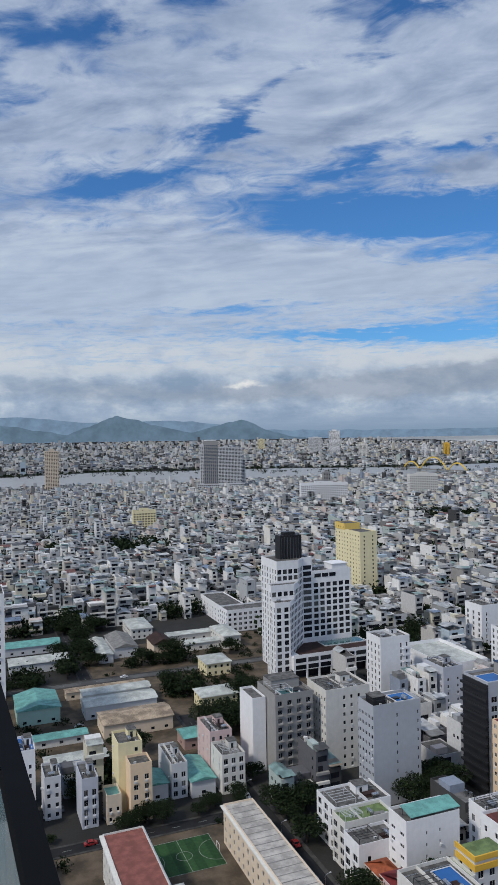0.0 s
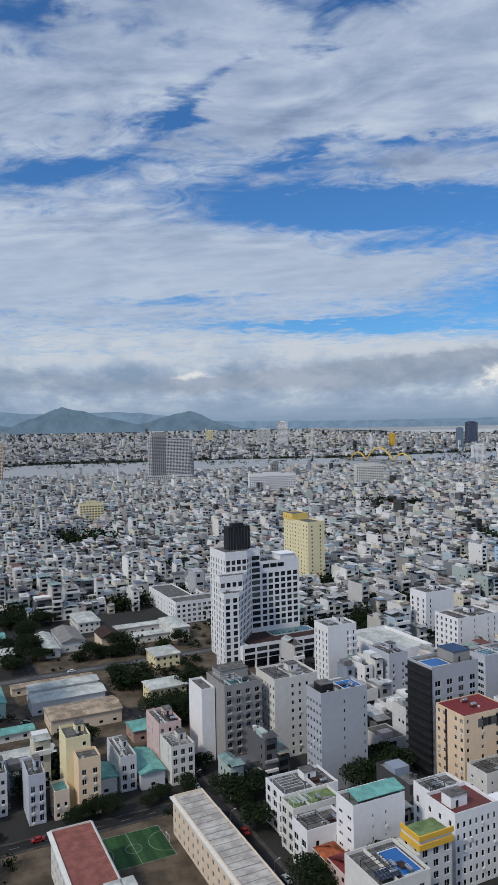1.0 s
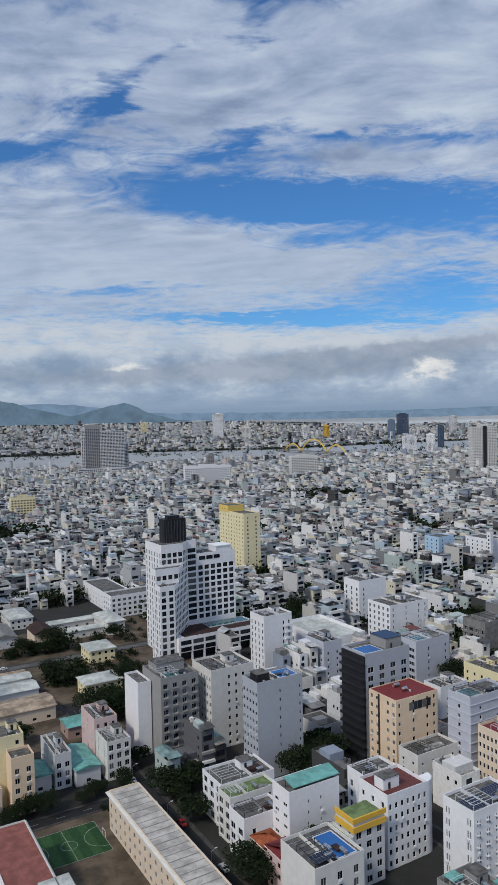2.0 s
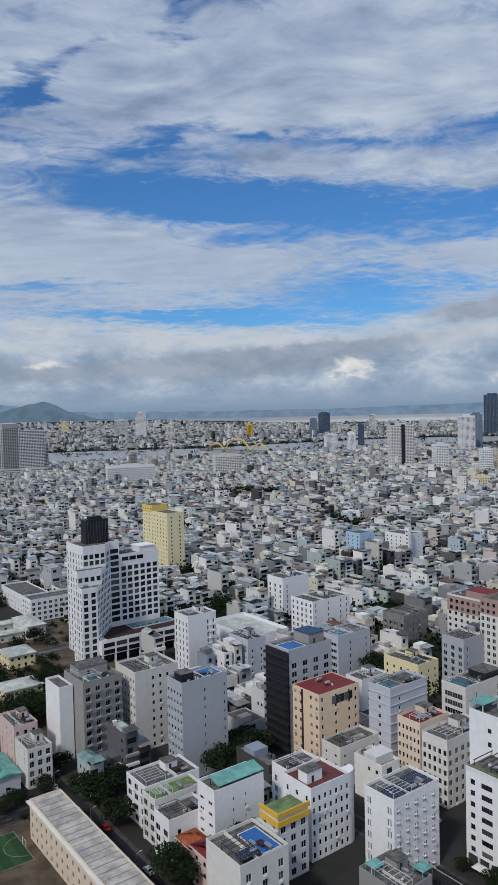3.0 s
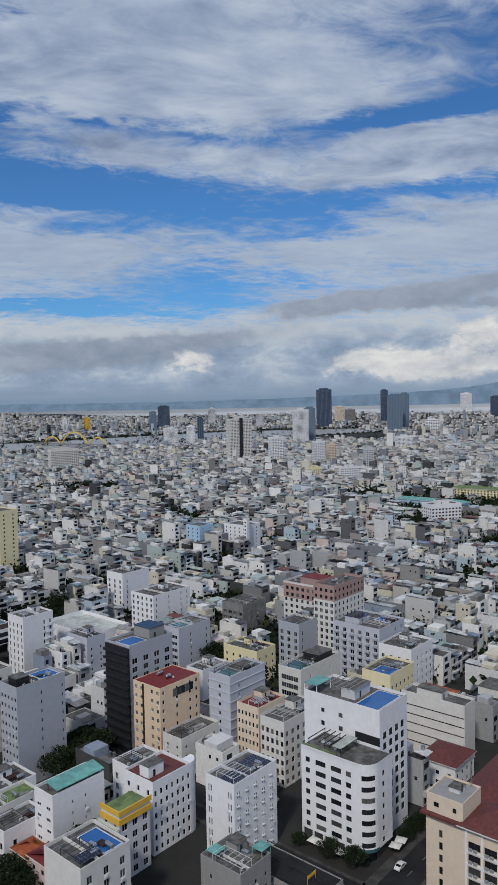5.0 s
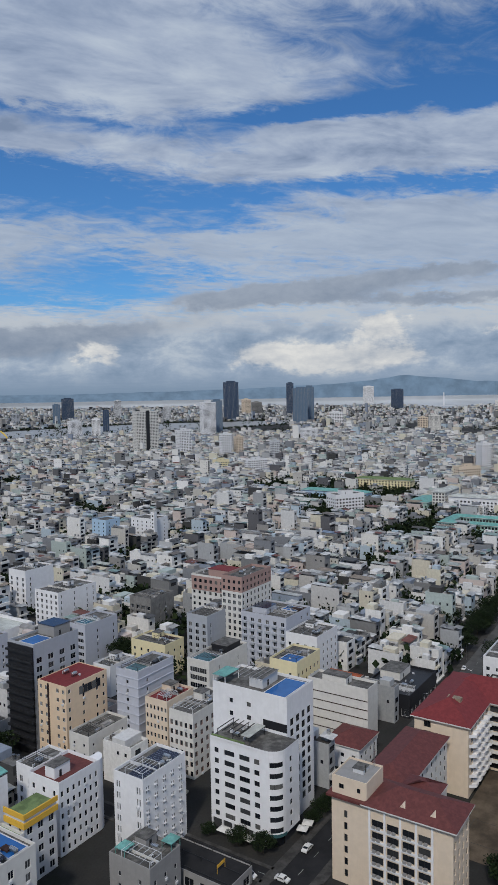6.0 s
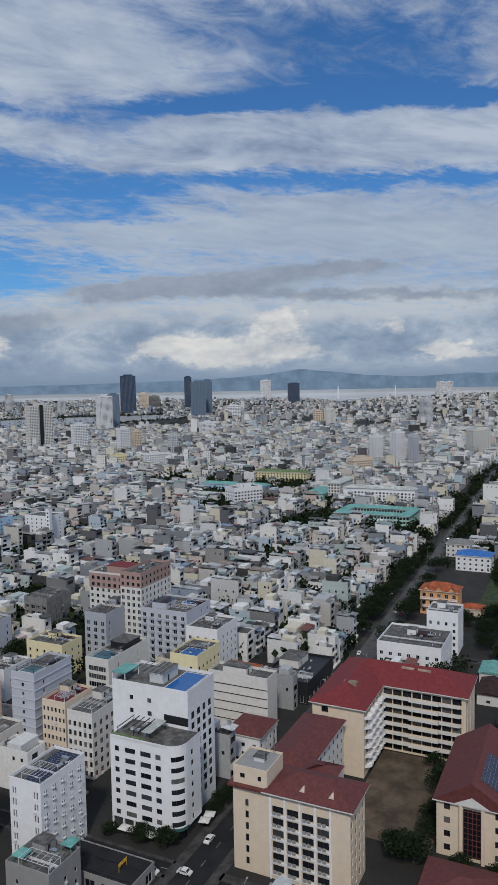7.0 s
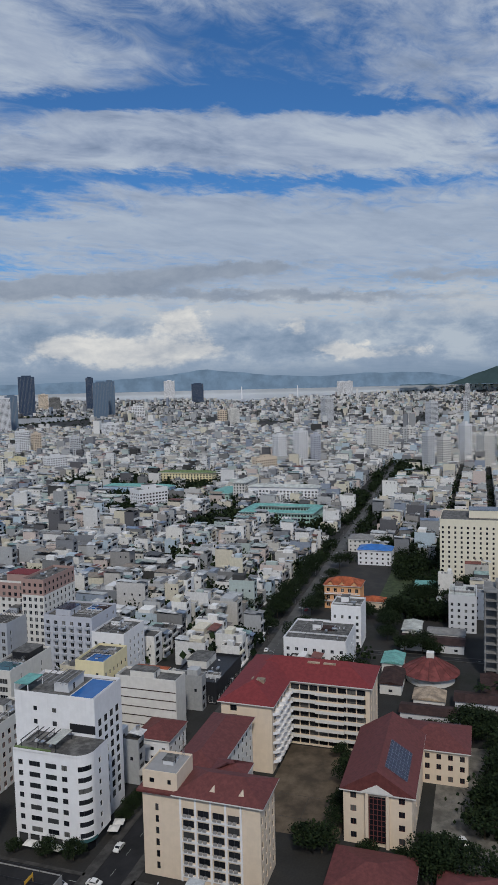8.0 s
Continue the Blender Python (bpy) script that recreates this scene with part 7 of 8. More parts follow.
high_rise("block", 73.37, 1114, 38, 24, CREAM, 0, 14)
high_rise("slab", 82.23, 1408, 42, 49, OFFWHITE, 0, 18)
high_rise("tower", 78.36, 2330, 34, 94, LIGHTGREY, 0, 24)
high_rise("tower", 86.34, 2112, 28, 80, LIGHTGREY, 0, 22)
high_rise("tower", 88.79, 1215, 15, 64, WHITE, 0, 14)
high_rise("tower", 87.23, 1149, 16, 48, OFFWHITE, 0, 14)
high_rise("tower", 86.07, 1132, 14, 55, LIGHTGREY, 0, 13)
high_rise("tower", 90.26, 1177, 22, 50, OFFWHITE, 0, 16)
high_rise("tower", 79.5, 9451, 120, 190, WHITE, 0, 90)
high_rise("tower", 80.1, 9451, 90, 190, WHITE, 0, 90)
high_rise("tower", 66.0, 11644, 170, 278, WHITE, 0, 120)
high_rise("glass", 68.2, 7099, 115, 186, NAVYGLASS, 1, 90)
high_rise("tower", 88.96, 6000, 38, 125, LIGHTGREY, 0, 35)
high_rise("tower", 88.83, 2768, 18, 76, LIGHTGREY, 0, 16)
high_rise("tower", 82.98, 2218, 20, 36, WHITE, 0, 16)
high_rise("block", 64.15, 796, 36, 24, WHITE, 0, 20)
high_rise("tower", 50.2, 4600, 50, 90, LIGHTGREY, 0, 40)
high_rise("tower", 63.5, 3300, 60, 60, WHITE, 0, 40)
high_rise("tower", 38.8, 4300, 45, 60, BLUEGREY, 0, 40)
high_rise("tower", 84.6, 1500, 20, 44, OFFWHITE, 0, 18)
high_rise("tower", 71.0, 2500, 40, 60, OFFWHITE, 0, 30)
high_rise("tower", 70.1, 2600, 34, 52, CREAM, 0, 30)


def river_tower():
    ob = thing("high_rise", "broad grey residential high-rise by the river with dark glass end", "high-rise", "skyline")
    px, py, pz = plain(19.3, 1850)
    ob.matrix_basis = pose(px, py, pz, 0, 0, -14)
    rows = rows_of(118, 3.6, 2.2, 0.8, 5)
    block(ob, -62, -18, 0, 120, 40, 16, LIGHTGREY, {"S": (spans(120, 24, 3.6), [(2, 5), (7, 10), (12, 14.5)]), "W": (spans(40, 8, 3), [(2, 5), (7, 10)])}, parapet=1, single=False, name="podium_wall", roof_name="podium_roof")
    block(ob, -8, -14, 16, 60, 26, 92, LIGHTGREY, {"S": (spans(60, 16, 2.7), [(a - 16, b - 16) for a, b in rows if a > 16 and b < 108])}, parapet=1, single=False, depth=0.6)
    block(ob, -44, -10, 16, 36, 28, 108, GREY, {"S": (spans(36, 7, 3.2), [(a - 16, b - 16) for a, b in rows if a > 16]), "W": (spans(28, 6, 2.6), [(a - 16, b - 16) for a, b in rows if a > 16])}, parapet=1, single=False, glass=NAVYGLASS, name="end_wall", roof_name="end_roof")
    block(ob, -53, -4, 16, 9, 20, 100, LIGHTGREY, {"S": (spans(9, 2, 2.4), [(a - 16, b - 16) for a, b in rows if 16 < a < 112])}, parapet=1, single=False, name="side_wall", roof_name="side_roof")
    block(ob, 52, -4, 16, 10, 18, 60, LIGHTGREY, {"S": (spans(10, 3, 2.0), [(a - 16, b - 16) for a, b in rows if 16 < a < 74])}, parapet=1, single=False, name="low_wall", roof_name="low_roof")
    m = Mesh()
    m.box(-42, -10, 126, -12, 12, 128)
    part("roof_frame", m, WHITE, ob)
    KEEP_CLEAR.append((px - 75, py - 75, px + 75, py + 75))


river_tower()


def slab_school(label, x, y, w, d, h, wall, roof_mat, cols=10, name="school_building"):
    ob = building(label, x, y, w, d, h, wall, south=(max(2, int(w / 4)), 1.8), west=(cols, 2.0), wh=1.7, name=name, single=False, parapet=0)
    hip_roof(ob, x, y, x + w, y + d, h + 0.1, 2.6, roof_mat, 1.0, "y" if d > w else "x")




def court_school():
    """Four galleries with teal roofs round an open court."""
    ob = thing("school_building", "teal-roofed school galleries round an open court", "school")
    for x, y, w, d, nm in ((655, 150, 10, 72, "west"), (692, 150, 10, 72, "east"), (665.1, 150, 26.8, 9, "south"), (665.1, 213, 26.8, 9, "north")):
        rows = [(0.8, 3.0), (4.6, 6.8), (8.4, 10.6)]
        block(ob, x, y, 0, w, d, 12, MINT, {"S": (spans(w, max(3, int(w / 3)), 2.2), rows), "W": (spans(d, max(3, int(d / 3)), 2.2), rows)}, parapet=0, single=False, depth=0.6, name=nm + "_wall", roof_name=nm + "_top")
        hip_roof(ob, x, y, x + w, y + d, 12.1, 1.8, TEAL, 0.9, "y" if d > w else "x", nm + "_roof")
    clear(653, 148, 704, 224)


court_school()
slab_school("white school block with rows of windows", 770, 170, 16, 80, 20, WHITE, PALESHEET, 20)
slab_school("white school end block", 770, 254, 50, 14, 24, OFFWHITE, PALESHEET, 4)
slab_school("blue-roofed long classroom block", 800, 360, 18, 90, 13, SKYBLUE, TEAL, 20)
slab_school("teal hall with stepped roof", 760, 270, 55, 24, 13, MINT, TEAL, 6)
slab_school("green-roofed low classroom block", 745, 385, 14, 70, 8, MINT, PALESHEET, 16)
slab_school("yellow classroom block among trees", 905, 345, 18, 80, 18, YELLOW, GREENROOF, 18)

HERO_BOX = np.array(KEEP_CLEAR)
walls, roofs, sheets, dark, huts, tanks, junk = (Cloud() for k in range(7))
HEX = [(math.cos(math.pi * k / 3), math.sin(math.pi * k / 3)) for k in range(6)]
rh = random.Random(33)
NEAR, VACANT = [], []
for x, y, w, d, front in lots():
    dist, az = inview(x + w / 2, y + d / 2)
    if dist < 105 or az < -6 or az > 97 or dist > river_at(az) - 60 or taken(x, y, w, d):
        continue
    if any(a < x + w and b < y + d and c > x and e > y for a, b, c, e in PARKS) and rh.random() < 0.72:
        continue
    if rh.random() < (0.14 if dist > 330 else 0.07):
        VACANT.append((x + w / 2, y + d * rh.uniform(0.3, 0.7), dist))
        continue
    dep = d * rh.choice((1, 1, 0.9, 0.75, 0.6))
    y0 = y if front == "S" else y + d - dep
    fl = rh.choice((1, 2, 2, 2, 3, 3, 3, 4, 4, 5)) if dist > 400 else rh.choice((2, 2, 3, 3, 4, 4, 5))
    if rh.random() < 0.03:
        fl += rh.choice((2, 3, 4))
    h = fl * rh.uniform(3.1, 3.6) + rh.uniform(0, 0.8)
    if dist < 215 and len(NEAR) < 32:
        NEAR.append((x, y0, w, dep, fl, front))
        continue
    t = 0.25
    x1, y1 = x + w, y0 + dep
    p = rh.choice((0.3, 0.9, 1.1))
    v = [(x, y0, 0), (x1, y0, 0), (x1, y1, 0), (x, y1, 0)]
    v += [(x, y0, h + p), (x1, y0, h + p), (x1, y1, h + p), (x, y1, h + p)]
    v += [(x + t, y0 + t, h + p), (x1 - t, y0 + t, h + p), (x1 - t, y1 - t, h + p), (x + t, y1 - t, h + p)]
    v += [(x + t, y0 + t, h), (x1 - t, y0 + t, h), (x1 - t, y1 - t, h), (x + t, y1 - t, h)]
    walls.add(v, WALLQ)
    style = rh.random()
    if style < 0.42:  # sheet roof, sloped or gabled
        o = 0.3
        lift = rh.choice((p + 0.3, p + 0.4, 2.3, 2.7))
        za, zb = h + lift, h + lift + rh.uniform(0.1, 0.9)
        s0, s1 = (y0, y1) if rh.random() < 0.5 else (y0 + dep * rh.uniform(0.2, 0.5), y1)
        if rh.random() < 0.35:
            xm = (x + x1) / 2
            sheets.add([(x - o, s0, za), (xm, s0, zb + 0.8), (xm, s1, zb + 0.8), (x - o, s1, za), (x1 + o, s0, za), (x1 + o, s1, za)], [(0, 1, 2, 3), (1, 4, 5, 2)])
        else:
            sheets.add([(x - o, s0, za), (x1 + o, s0, za), (x1 + o, s1, zb), (x - o, s1, zb)], [(0, 1, 2, 3)])
    roofs.add([(x + t, y0 + t, h + 0.01), (x1 - t, y0 + t, h + 0.01), (x1 - t, y1 - t, h + 0.01), (x + t, y1 - t, h + 0.01)], [(0, 1, 2, 3)])
    if style > 0.34:
        k = rh.uniform(0.25, 0.5)
        ya = y0 + dep * rh.uniform(0.1, 0.45)
        huts.box(x + 0.05, ya, h, x + w * rh.choice((0.5, 0.98)), ya + dep * k, h + rh.uniform(2.2, 3.2))
        if rh.random() < 0.5:
            huts.box(x + w * 0.3, y1 - dep * 0.2, h, x + w * 0.3 + 1.3, y1 - dep * 0.2 + 1.3, h + 1.6)
    if dist < 800:
        for k in range(rh.choice((0, 1, 1, 2))):
            tx, ty, r0 = x + w * rh.uniform(0.2, 0.8), y0 + dep * rh.uniform(0.1, 0.9), rh.uniform(0.45, 0.75)
            zt = h + rh.choice((0.4, 2.4))
            tanks.add([(tx + r0 * a, ty + r0 * b, z) for z in (zt, zt + 1.5) for a, b in HEX], [(q, (q + 1) % 6, 6 + (q + 1) % 6, 6 + q) for q in range(6)] + [(6, 7, 8, 9), (6, 9, 10, 11)])
        for k in range(rh.choice((1, 2, 3, 4))):
            tx, ty = x + w * rh.uniform(0.1, 0.75), y0 + dep * rh.uniform(0.05, 0.85)
            junk.box(tx, ty, h, tx + rh.uniform(0.4, 1.6), ty + rh.uniform(0.4, 2.4), h + rh.uniform(0.4, 1.5))
    if dist < 900 and rh.random() < 0.5:
        # an awning over the front terrace
        sheets.add([(x - 0.1, y0 - 1.3, h + 2.1), (x1 + 0.1, y0 - 1.3, h + 2.1), (x1 + 0.1, y0 + dep * 0.25, h + 2.6), (x - 0.1, y0 + dep * 0.25, h + 2.6)], [(0, 1, 2, 3)])
    if dist < 1500:
        for k in range(fl):
            z0 = k * h / fl + 0.7
            if rh.random() < 0.88:
                u0 = rh.uniform(0.1, 0.25) * w
                u1 = w - u0 if rh.random() < 0.6 else w * 0.55
                dark.add([(x + u0, y0 - 0.04, z0), (x + u1, y0 - 0.04, z0), (x + u1, y0 - 0.04, z0 + 2.0), (x + u0, y0 - 0.04, z0 + 2.0)], [(0, 1, 2, 3)])
            if rh.random() < 0.22:
                for c in range(rh.choice((1, 2, 3))):
                    yb = y0 + dep * (0.15 + 0.27 * c)
                    dark.add([(x - 0.04, yb + 1.0, z0), (x - 0.04, yb, z0), (x - 0.04, yb, z0 + 1.2), (x - 0.04, yb + 1.0, z0 + 1.2)], [(0, 1, 2, 3)])
            if rh.random() < 0.3:
                huts.box(x, y0 - 1.0, z0 - 1.0, x1, y0, z0 - 0.1 + rh.choice((0, 0.8)))
# the plain beyond the river, coarser and smaller with distance
for k in range(24000):
    az = rh.uniform(-4, 95)
    d = 1900 + 7500 * rh.random() ** 1.7 if k < 16000 else 5000 * math.exp(rh.random() * 1.9)
    rn, rf = (float(np.interp(az, [p[0] for p in s], [p[1] for p in s])) for s in (RIVER_NEAR, RIVER_FAR))
    sea = float(np.interp(az, [p[0] for p in SEA_NEAR], [p[1] for p in SEA_NEAR]))
    if (rn - 50 < d < rf + 60 and az < 58) or d > sea - 60 or (az < 60 and d < rn):
        continue
    if noise.noise((az * 0.25, d * 0.0012, 5)) > 0.42:
        continue
    px, py, pz = plain(az, d)
    s = far(d) / d
    s *= max(1.0, d / 6000)
    w, dep = rh.uniform(8, 24) * s, rh.uniform(8, 24) * s
    h = rh.choice((6, 8, 9, 11, 12, 14, 16, 22)) * s
    if rh.random() < 0.03:
        h *= 2.4
    walls.box(px - w / 2, py - dep / 2, pz - 1, px + w / 2, py + dep / 2, pz + h)
    (roofs if rh.random() < 0.6 else sheets).add([(px - w / 2, py - dep / 2, pz + h + 0.1), (px + w / 2, py - dep / 2, pz + h + 0.1), (px + w / 2, py + dep / 2, pz + h + 0.1), (px - w / 2, py + dep / 2, pz + h + 0.1)], [(0, 1, 2, 3)])
    if d < 4500:
        dark.add([(px - w * 0.35, py - dep / 2 - 0.1, pz + h * 0.3), (px + w * 0.35, py - dep / 2 - 0.1, pz + h * 0.3), (px + w * 0.35, py - dep / 2 - 0.1, pz + h * 0.55), (px - w * 0.35, py - dep / 2 - 0.1, pz + h * 0.55)], [(0, 1, 2, 3)])
walls.make("house_walls", HOUSEWALL, "dense rows of narrow painted town houses", "houses")
roofs.make("house_roofs", HOUSEROOF, "flat concrete roofs of the town houses", "roofs")
sheets.make("house_roof_sheets", HOUSESHEET, "coloured sheet roofs of the town houses", "roofs")
huts.make("house_roof_huts", HOUSEWALL, "stair huts, balconies and tanks on the town houses", "houses")
tanks.make("roof_tanks", STEEL, "small steel water tanks on the house roofs", "water tanks")
junk.make("roof_clutter", HOUSEROOF, "crates, plinths and units on the house roofs", "roof clutter")
dark.make("house_windows", GLASS, "dark windows of the town houses", "windows")


# nearby houses, each a thing of its own, from a few kinds
def house_kind(seed, w, d, fl):
    r = random.Random(seed)
    ob = thing("town_house", "narrow painted town house with flat roof terrace", "house", "town houses", at=pose(0, 0, -100))
    h = fl * 3.3
    rows = rows_of(h, 3.3, 1.8, 0.6)
    block(ob, 0, 0, 0, w, d, h, HOUSEWALL_ONE, {"S": ([(0.5, w / 2 - 0.2), (w / 2 + 0.2, w - 0.5)] if w > 4.5 else [(0.6, w - 0.6)], rows), "W": (spans(d, 3, 0.8, (r.randrange(3),)), rows)}, HOUSEROOF_ONE, parapet=0.9)
    for k in range(1, fl):
        m = Mesh()
        m.box(0.05, -1.0, k * 3.3 - 0.15, w - 0.05, 0, k * 3.3 + 0.05)
        m.box(0.05, -1.0, k * 3.3 + 0.05, w - 0.05, -0.92, k * 3.3 + 0.9)
        part("balcony", m, HOUSEWALL_ONE, ob)
    if r.random() < 0.65:
        m = Mesh()
        m.box(0.1, d * 0.4, h, w - 0.1, d * 0.75, h + 2.7)
        part("stair_hut", m, HOUSEWALL_ONE, ob)
        m = Mesh()
        m.box(-0.2, d * 0.36, h + 2.7, w + 0.1, d * 0.8, h + 2.8)
        part("sheet_roof", m, HOUSESHEET_ONE, ob)
    else:
        m = Mesh()
        m.add([(-0.2, d * 0.3, h + 2.0), (w + 0.2, d * 0.3, h + 2.0), (w + 0.2, d + 0.1, h + 2.9), (-0.2, d + 0.1, h + 2.9)], [(0, 1, 2, 3), (3, 2, 1, 0)])
        part("sheet_roof", m, HOUSESHEET_ONE, ob)
        for px in (0.1, w - 0.25):
            for py, hh in ((d * 0.32, 2.0), (d - 0.2, 2.85)):
                m = Mesh()
                m.box(px, py, h, px + 0.12, py + 0.12, h + hh)
                part("post", m, DARKMETAL, ob)
    m = Mesh()
    m.tube((w * 0.5, d * 0.15, h), (w * 0.5, d * 0.15, h + 1.3), 0.5, n=10)
    part("water_butt", m, STEEL, ob)
    return ob


KINDS = {}
for x, y, w, d, fl, front in NEAR:
    key = (4.5 if w < 4.9 else 5.2 if w < 6 else 7.5, 2 if fl < 3 else fl)
    if key not in KINDS:
        KINDS[key] = [house_kind(len(KINDS) * 2 + j, key[0], 13.0, key[1]) for j in (0, 1)]
    proto = KINDS[key][rh.randrange(2)]
    sx, sy = w / key[0] * 0.99, d / 13.0
    copy_thing(proto, pose(x, y, 0) @ Matrix.Diagonal((sx, sy, rh.uniform(0.92, 1.08), 1)))

# trees among the houses and in the parks
leaves = Cloud()
rl = np.random.RandomState(7)


def clump(x, y, z, s, n, leaf=1.0):
    c = rl.normal(size=(n, 3)) * np.array([s * 0.42, s * 0.42, s * 0.28]) + np.array([x, y, z + s * 0.62])
    c[:, 2] = np.maximum(c[:, 2], z + 0.6)
    a, b = rl.normal(size=(2, n, 3))
    a /= np.linalg.norm(a, axis=1)[:, None]
    b = np.cross(a, b)
    b /= np.linalg.norm(b, axis=1)[:, None]
    k = s * leaf * rl.uniform(0.10, 0.22, (n, 1))
    v = np.stack([c - a * k, c - b * k, c + a * k, c + b * k], 1).reshape(-1, 3)
    leaves.add(v, np.arange(4 * n).reshape(n, 4))


def thicket(cx, cy, sx, sy, n):
    for k in range(n):
        px, py = cx + rl.uniform(-sx, sx), cy + rl.uniform(-sy, sy)
        if free(px, py, 1.0):
            near = math.hypot(px, py) < 620
            clump(px, py, 0, rl.uniform(4, 8), 420 if near else 150, 0.5 if near else 1.0)


thicket(128, 320, 22, 26, 16)
thicket(105, 356, 10, 14, 6)
for x0, y0, x1, y1, n in ((95, 345, 165, 390, 110), (10, 288, 60, 345, 45), (64, 400, 180, 455, 60), (8, 150, 36, 232, 30), (40, 228, 92, 233, 24), (196, 40, 246, 65, 22), (172, -28, 258, 12, 60)):
    for k in range(n):
        px, py = rl.uniform(x0, x1), rl.uniform(y0, y1)
        if free(px, py, 0.5):
            clump(px, py, -0.3, rl.uniform(1.0, 3.4), 90, 0.8)
thicket(20, 405, 18, 5, 7)
thicket(50, 440, 5, 40, 8)
thicket(67, 480, 3, 40, 10)
thicket(120, 412, 34, 4, 7)
thicket(75, 516, 45, 10, 22)
thicket(235, 385, 55, 24, 50)
thicket(300, 480, 26, 30, 34)
for k in range(74):
    px, py = avenue_at(rl.uniform(215, 700), rl.choice((-9, 9)) + rl.uniform(-2, 2))
    clump(px, py, 0, rl.uniform(4, 7.5), 220, 0.7)
thicket(430, 22, 60, 22, 46)
thicket(376, 24, 22, 18, 22)
thicket(540, 40, 80, 22, 50)
thicket(660, 60, 100, 30, 60)
thicket(275, 445, 34, 14, 30)
thicket(330, 330, 14, 12, 12)
thicket(410, 330, 16, 12, 14)
thicket(524, 435, 16, 16, 16)
thicket(542, 347, 20, 20, 20)
thicket(700, 359, 40, 20, 34)
thicket(307, 862, 24, 20, 26)
thicket(440, 1178, 40, 30, 50)
thicket(218, 808, 40, 14, 26)
thicket(121, 531, 16, 8, 10)
thicket(215, -6, 30, 12, 9)
for px, py, dd in VACANT:
    clump(px, py, 0, rl.uniform(5, 9), 300 if dd < 600 else 60, 0.55 if dd < 600 else 1.0)
    if rl.random_sample() < 0.5:
        clump(px + rl.uniform(-4, 4), py + rl.uniform(-7, 7), 0, rl.uniform(5, 9), 60)
for x0, y0, x1, y1 in PARKS:
    for k in range(int((x1 - x0) * (y1 - y0) / 150)):
        px, py = rl.uniform(x0, x1), rl.uniform(y0, y1)
        if not any(a < px < c and b < py < d for a, b, c, d in KEEP_CLEAR):
            clump(px, py, 0, rl.uniform(6, 11), 70)
for k in range(5200):
    az, d = rl.uniform(-3, 95), 320 + 1700 * rl.random_sample() ** 0.8
    px, py, pz = plain(az, d)
    if d < river_at(az) - 20 and not taken(px - 2, py - 2, 4, 4) and noise.noise((px * 0.006, py * 0.006, 2)) > -0.15:
        clump(px, py, 0, rl.uniform(5, 10), 44)
for k in range(900):
    az = rl.uniform(0, 60)
    px, py, pz = plain(az, (river_at(az) - rl.uniform(40, 120)) if k % 2 else float(np.interp(az, [p[0] for p in RIVER_FAR], [p[1] for p in RIVER_FAR])) + rl.uniform(10, 90))
    clump(px, py, pz - 1, rl.uniform(6, 9), 60)
for k in range(1500):
    px, py, pz = plain(rl.uniform(-3, 95), 2600 + 4500 * rl.random_sample() ** 1.5)
    az = math.degrees(math.atan2(px, py))
    clump(px, py, pz + 1, rl.uniform(8, 16), 16)
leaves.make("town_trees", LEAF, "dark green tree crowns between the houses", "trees")


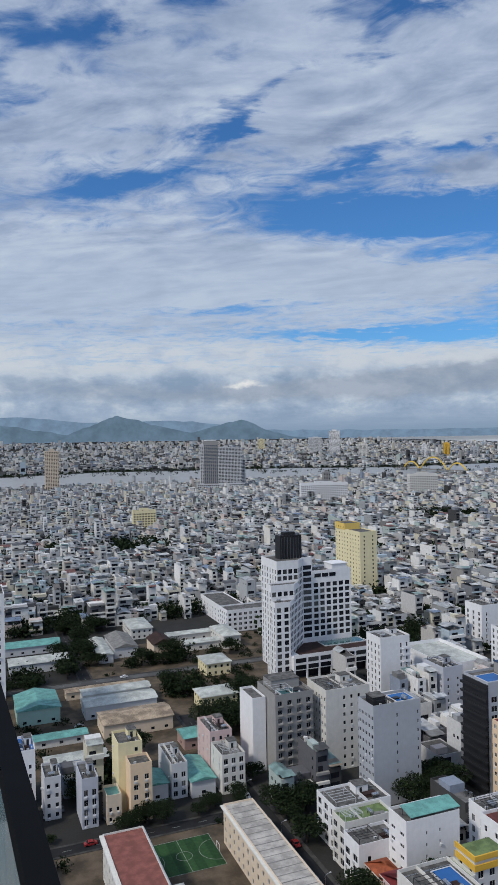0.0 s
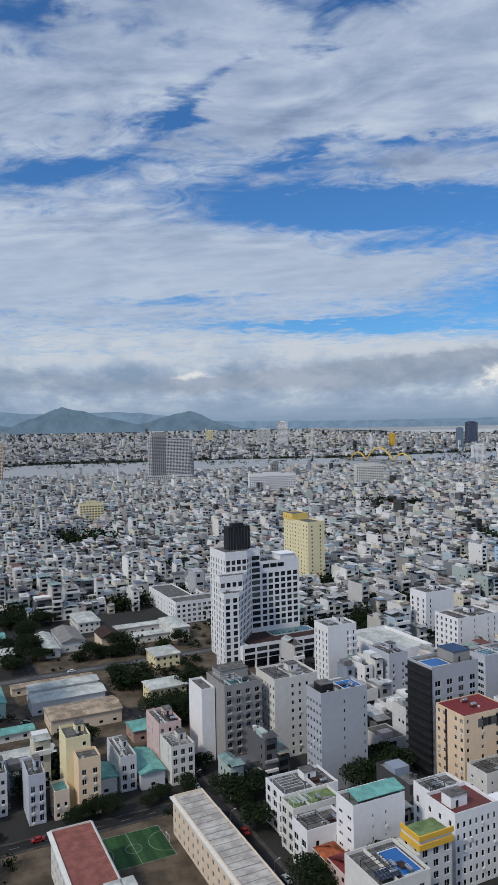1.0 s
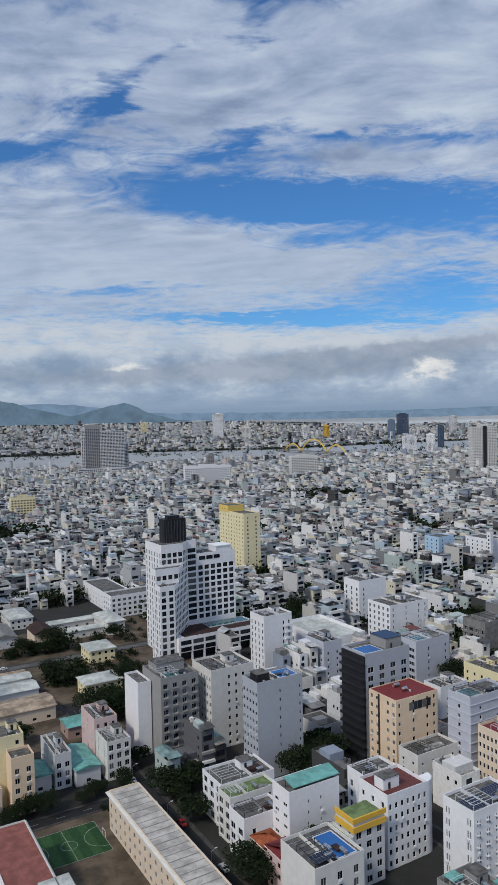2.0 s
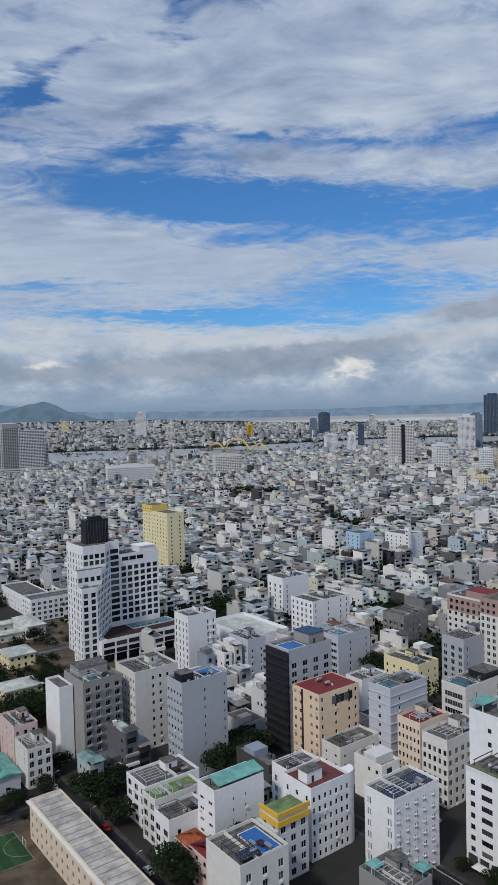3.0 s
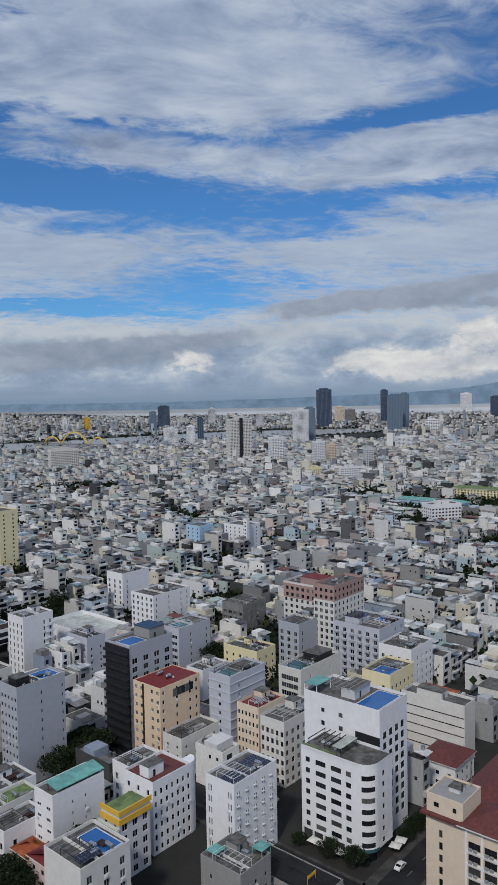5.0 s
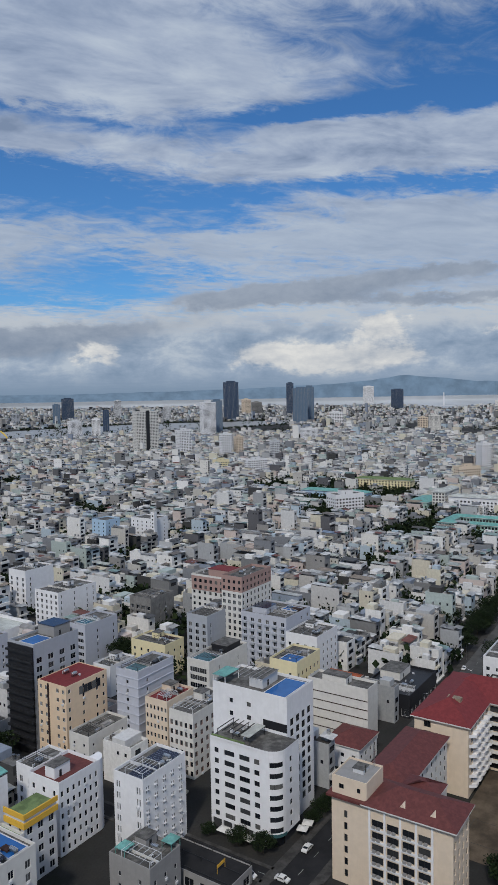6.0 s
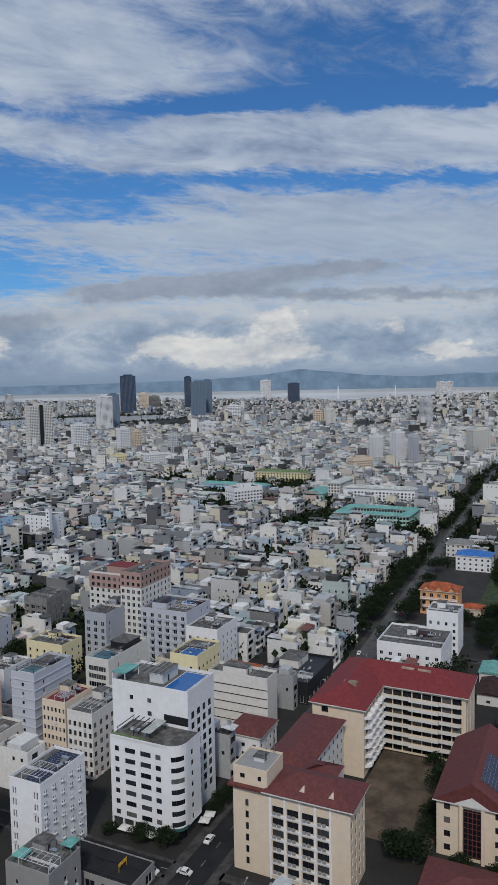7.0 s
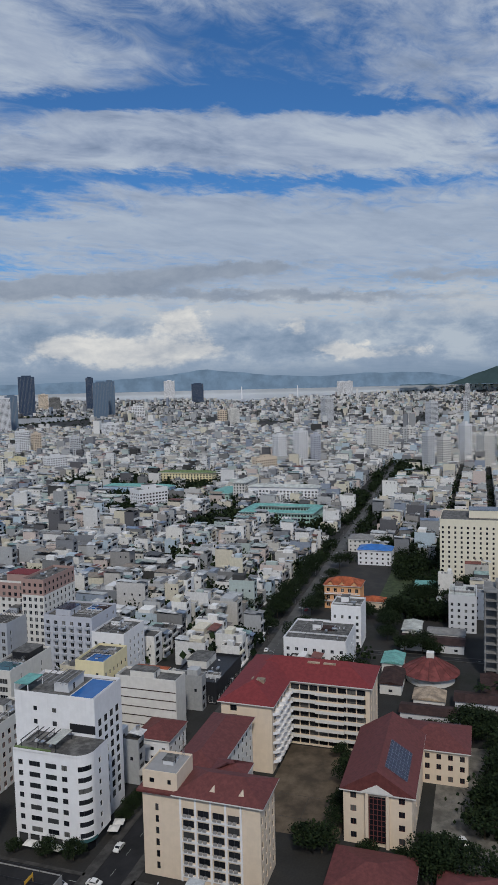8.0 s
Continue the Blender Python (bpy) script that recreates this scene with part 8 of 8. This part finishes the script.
# ---------------- bridges ----------------
def arch_bridge():
    ob = thing("bridge", "road bridge over the river with yellow steel arches", "bridge")
    a, b = Vector(plain(32.9, 2860, 10)), Vector(plain(39.0, 2520, 9))
    u = (b - a).normalized()
    side = Vector((-u.y, u.x, 0)) * 9
    m = Mesh()
    m.add([a - side, b - side, b + side, a + side] + [p - Vector((0, 0, 4)) for p in (a - side, b - side, b + side, a + side)], [(0, 1, 2, 3), (4, 5, 1, 0), (3, 2, 6, 7), (5, 6, 2, 1)])
    part("deck", m, CONCRETE, ob)
    L = (b - a).length
    for c0, c1, rise in ((0.12, 0.32, 24), (0.34, 0.66, 42), (0.68, 0.88, 24)):
        m = Mesh()
        n = 14
        pts = [a + u * L * (c0 + (c1 - c0) * k / n) + Vector((0, 0, rise * (1 - (2 * k / n - 1) ** 2))) for k in range(n + 1)]
        for p, q in zip(pts, pts[1:]):
            m.tube(p, q, 2.5, n=8)
        part("arch", m, ARCHPAINT, ob, "yellow steel arch")
    for c in (0.1, 0.32, 0.67, 0.9):
        p = a + u * L * c
        m = Mesh()
        m.box(p.x - 5, p.y - 5, p.z - 14, p.x + 5, p.y + 5, p.z - 3)
        part("pier", m, CONCRETE, ob)


arch_bridge()


def pylon_bridge():
    ob = thing("bridge", "far suspension bridge with two white pylons", "bridge")
    for az, d in ((71.67, 7779), (76.07, 8428)):
        p = Vector(plain(az, d, 0))
        s = far(d) / d
        m = Mesh()
        m.tube(p, p + Vector((0, 0, 150 * s)), 10 * s, 6 * s, 8)
        part("pylon", m, WHITE, ob)
    m = Mesh()
    m.tube(plain(70.2, 7600, 8), plain(77.5, 8600, 8), 2.2, n=6)
    part("deck", m, LIGHTGREY, ob)


pylon_bridge()


# ---------------- the balcony from which the view is seen ----------------
def balcony():
    ob = thing("balcony", "high balcony with dark metal rail and green glass", "balcony")
    m = Mesh()
    m.box(-12, -8, EYE - 1.9, 0.12, 3.2, EYE - 1.6)
    part("floor_slab", m, CONCRETE, ob)
    turn = pose(0.128, 1.08, EYE, 0, 0, 2.2)
    m = Mesh()
    m.box(-0.042, -2.6, -0.70, 0.004, 2.0, -0.65)
    part("rail", m, RUBBER, ob, "dark metal frame", at=turn)
    m = Mesh()
    m.box(-0.030, -2.6, -1.58, -0.012, 2.0, -0.70)
    part("glass_panel", m, BALCONYGLASS, ob, "green tinted glass", at=turn)
    m = Mesh()
    m.box(-12, -8.3, EYE - 1.6, 0.12, -8, EYE + 3)
    part("rear_wall", m, WHITE, ob)
    t = thing("tower_block", "white high-rise that carries the balcony", "high-rise")
    block(t, -30, -30, 0, 30.1, 30.2, EYE - 1.92, WHITE, {"S": (spans(30, 6, 2), rows_of(120, 3.4, 1.6)), "W": (spans(30, 6, 2), rows_of(120, 3.4, 1.6))}, parapet=0, single=False)


balcony()
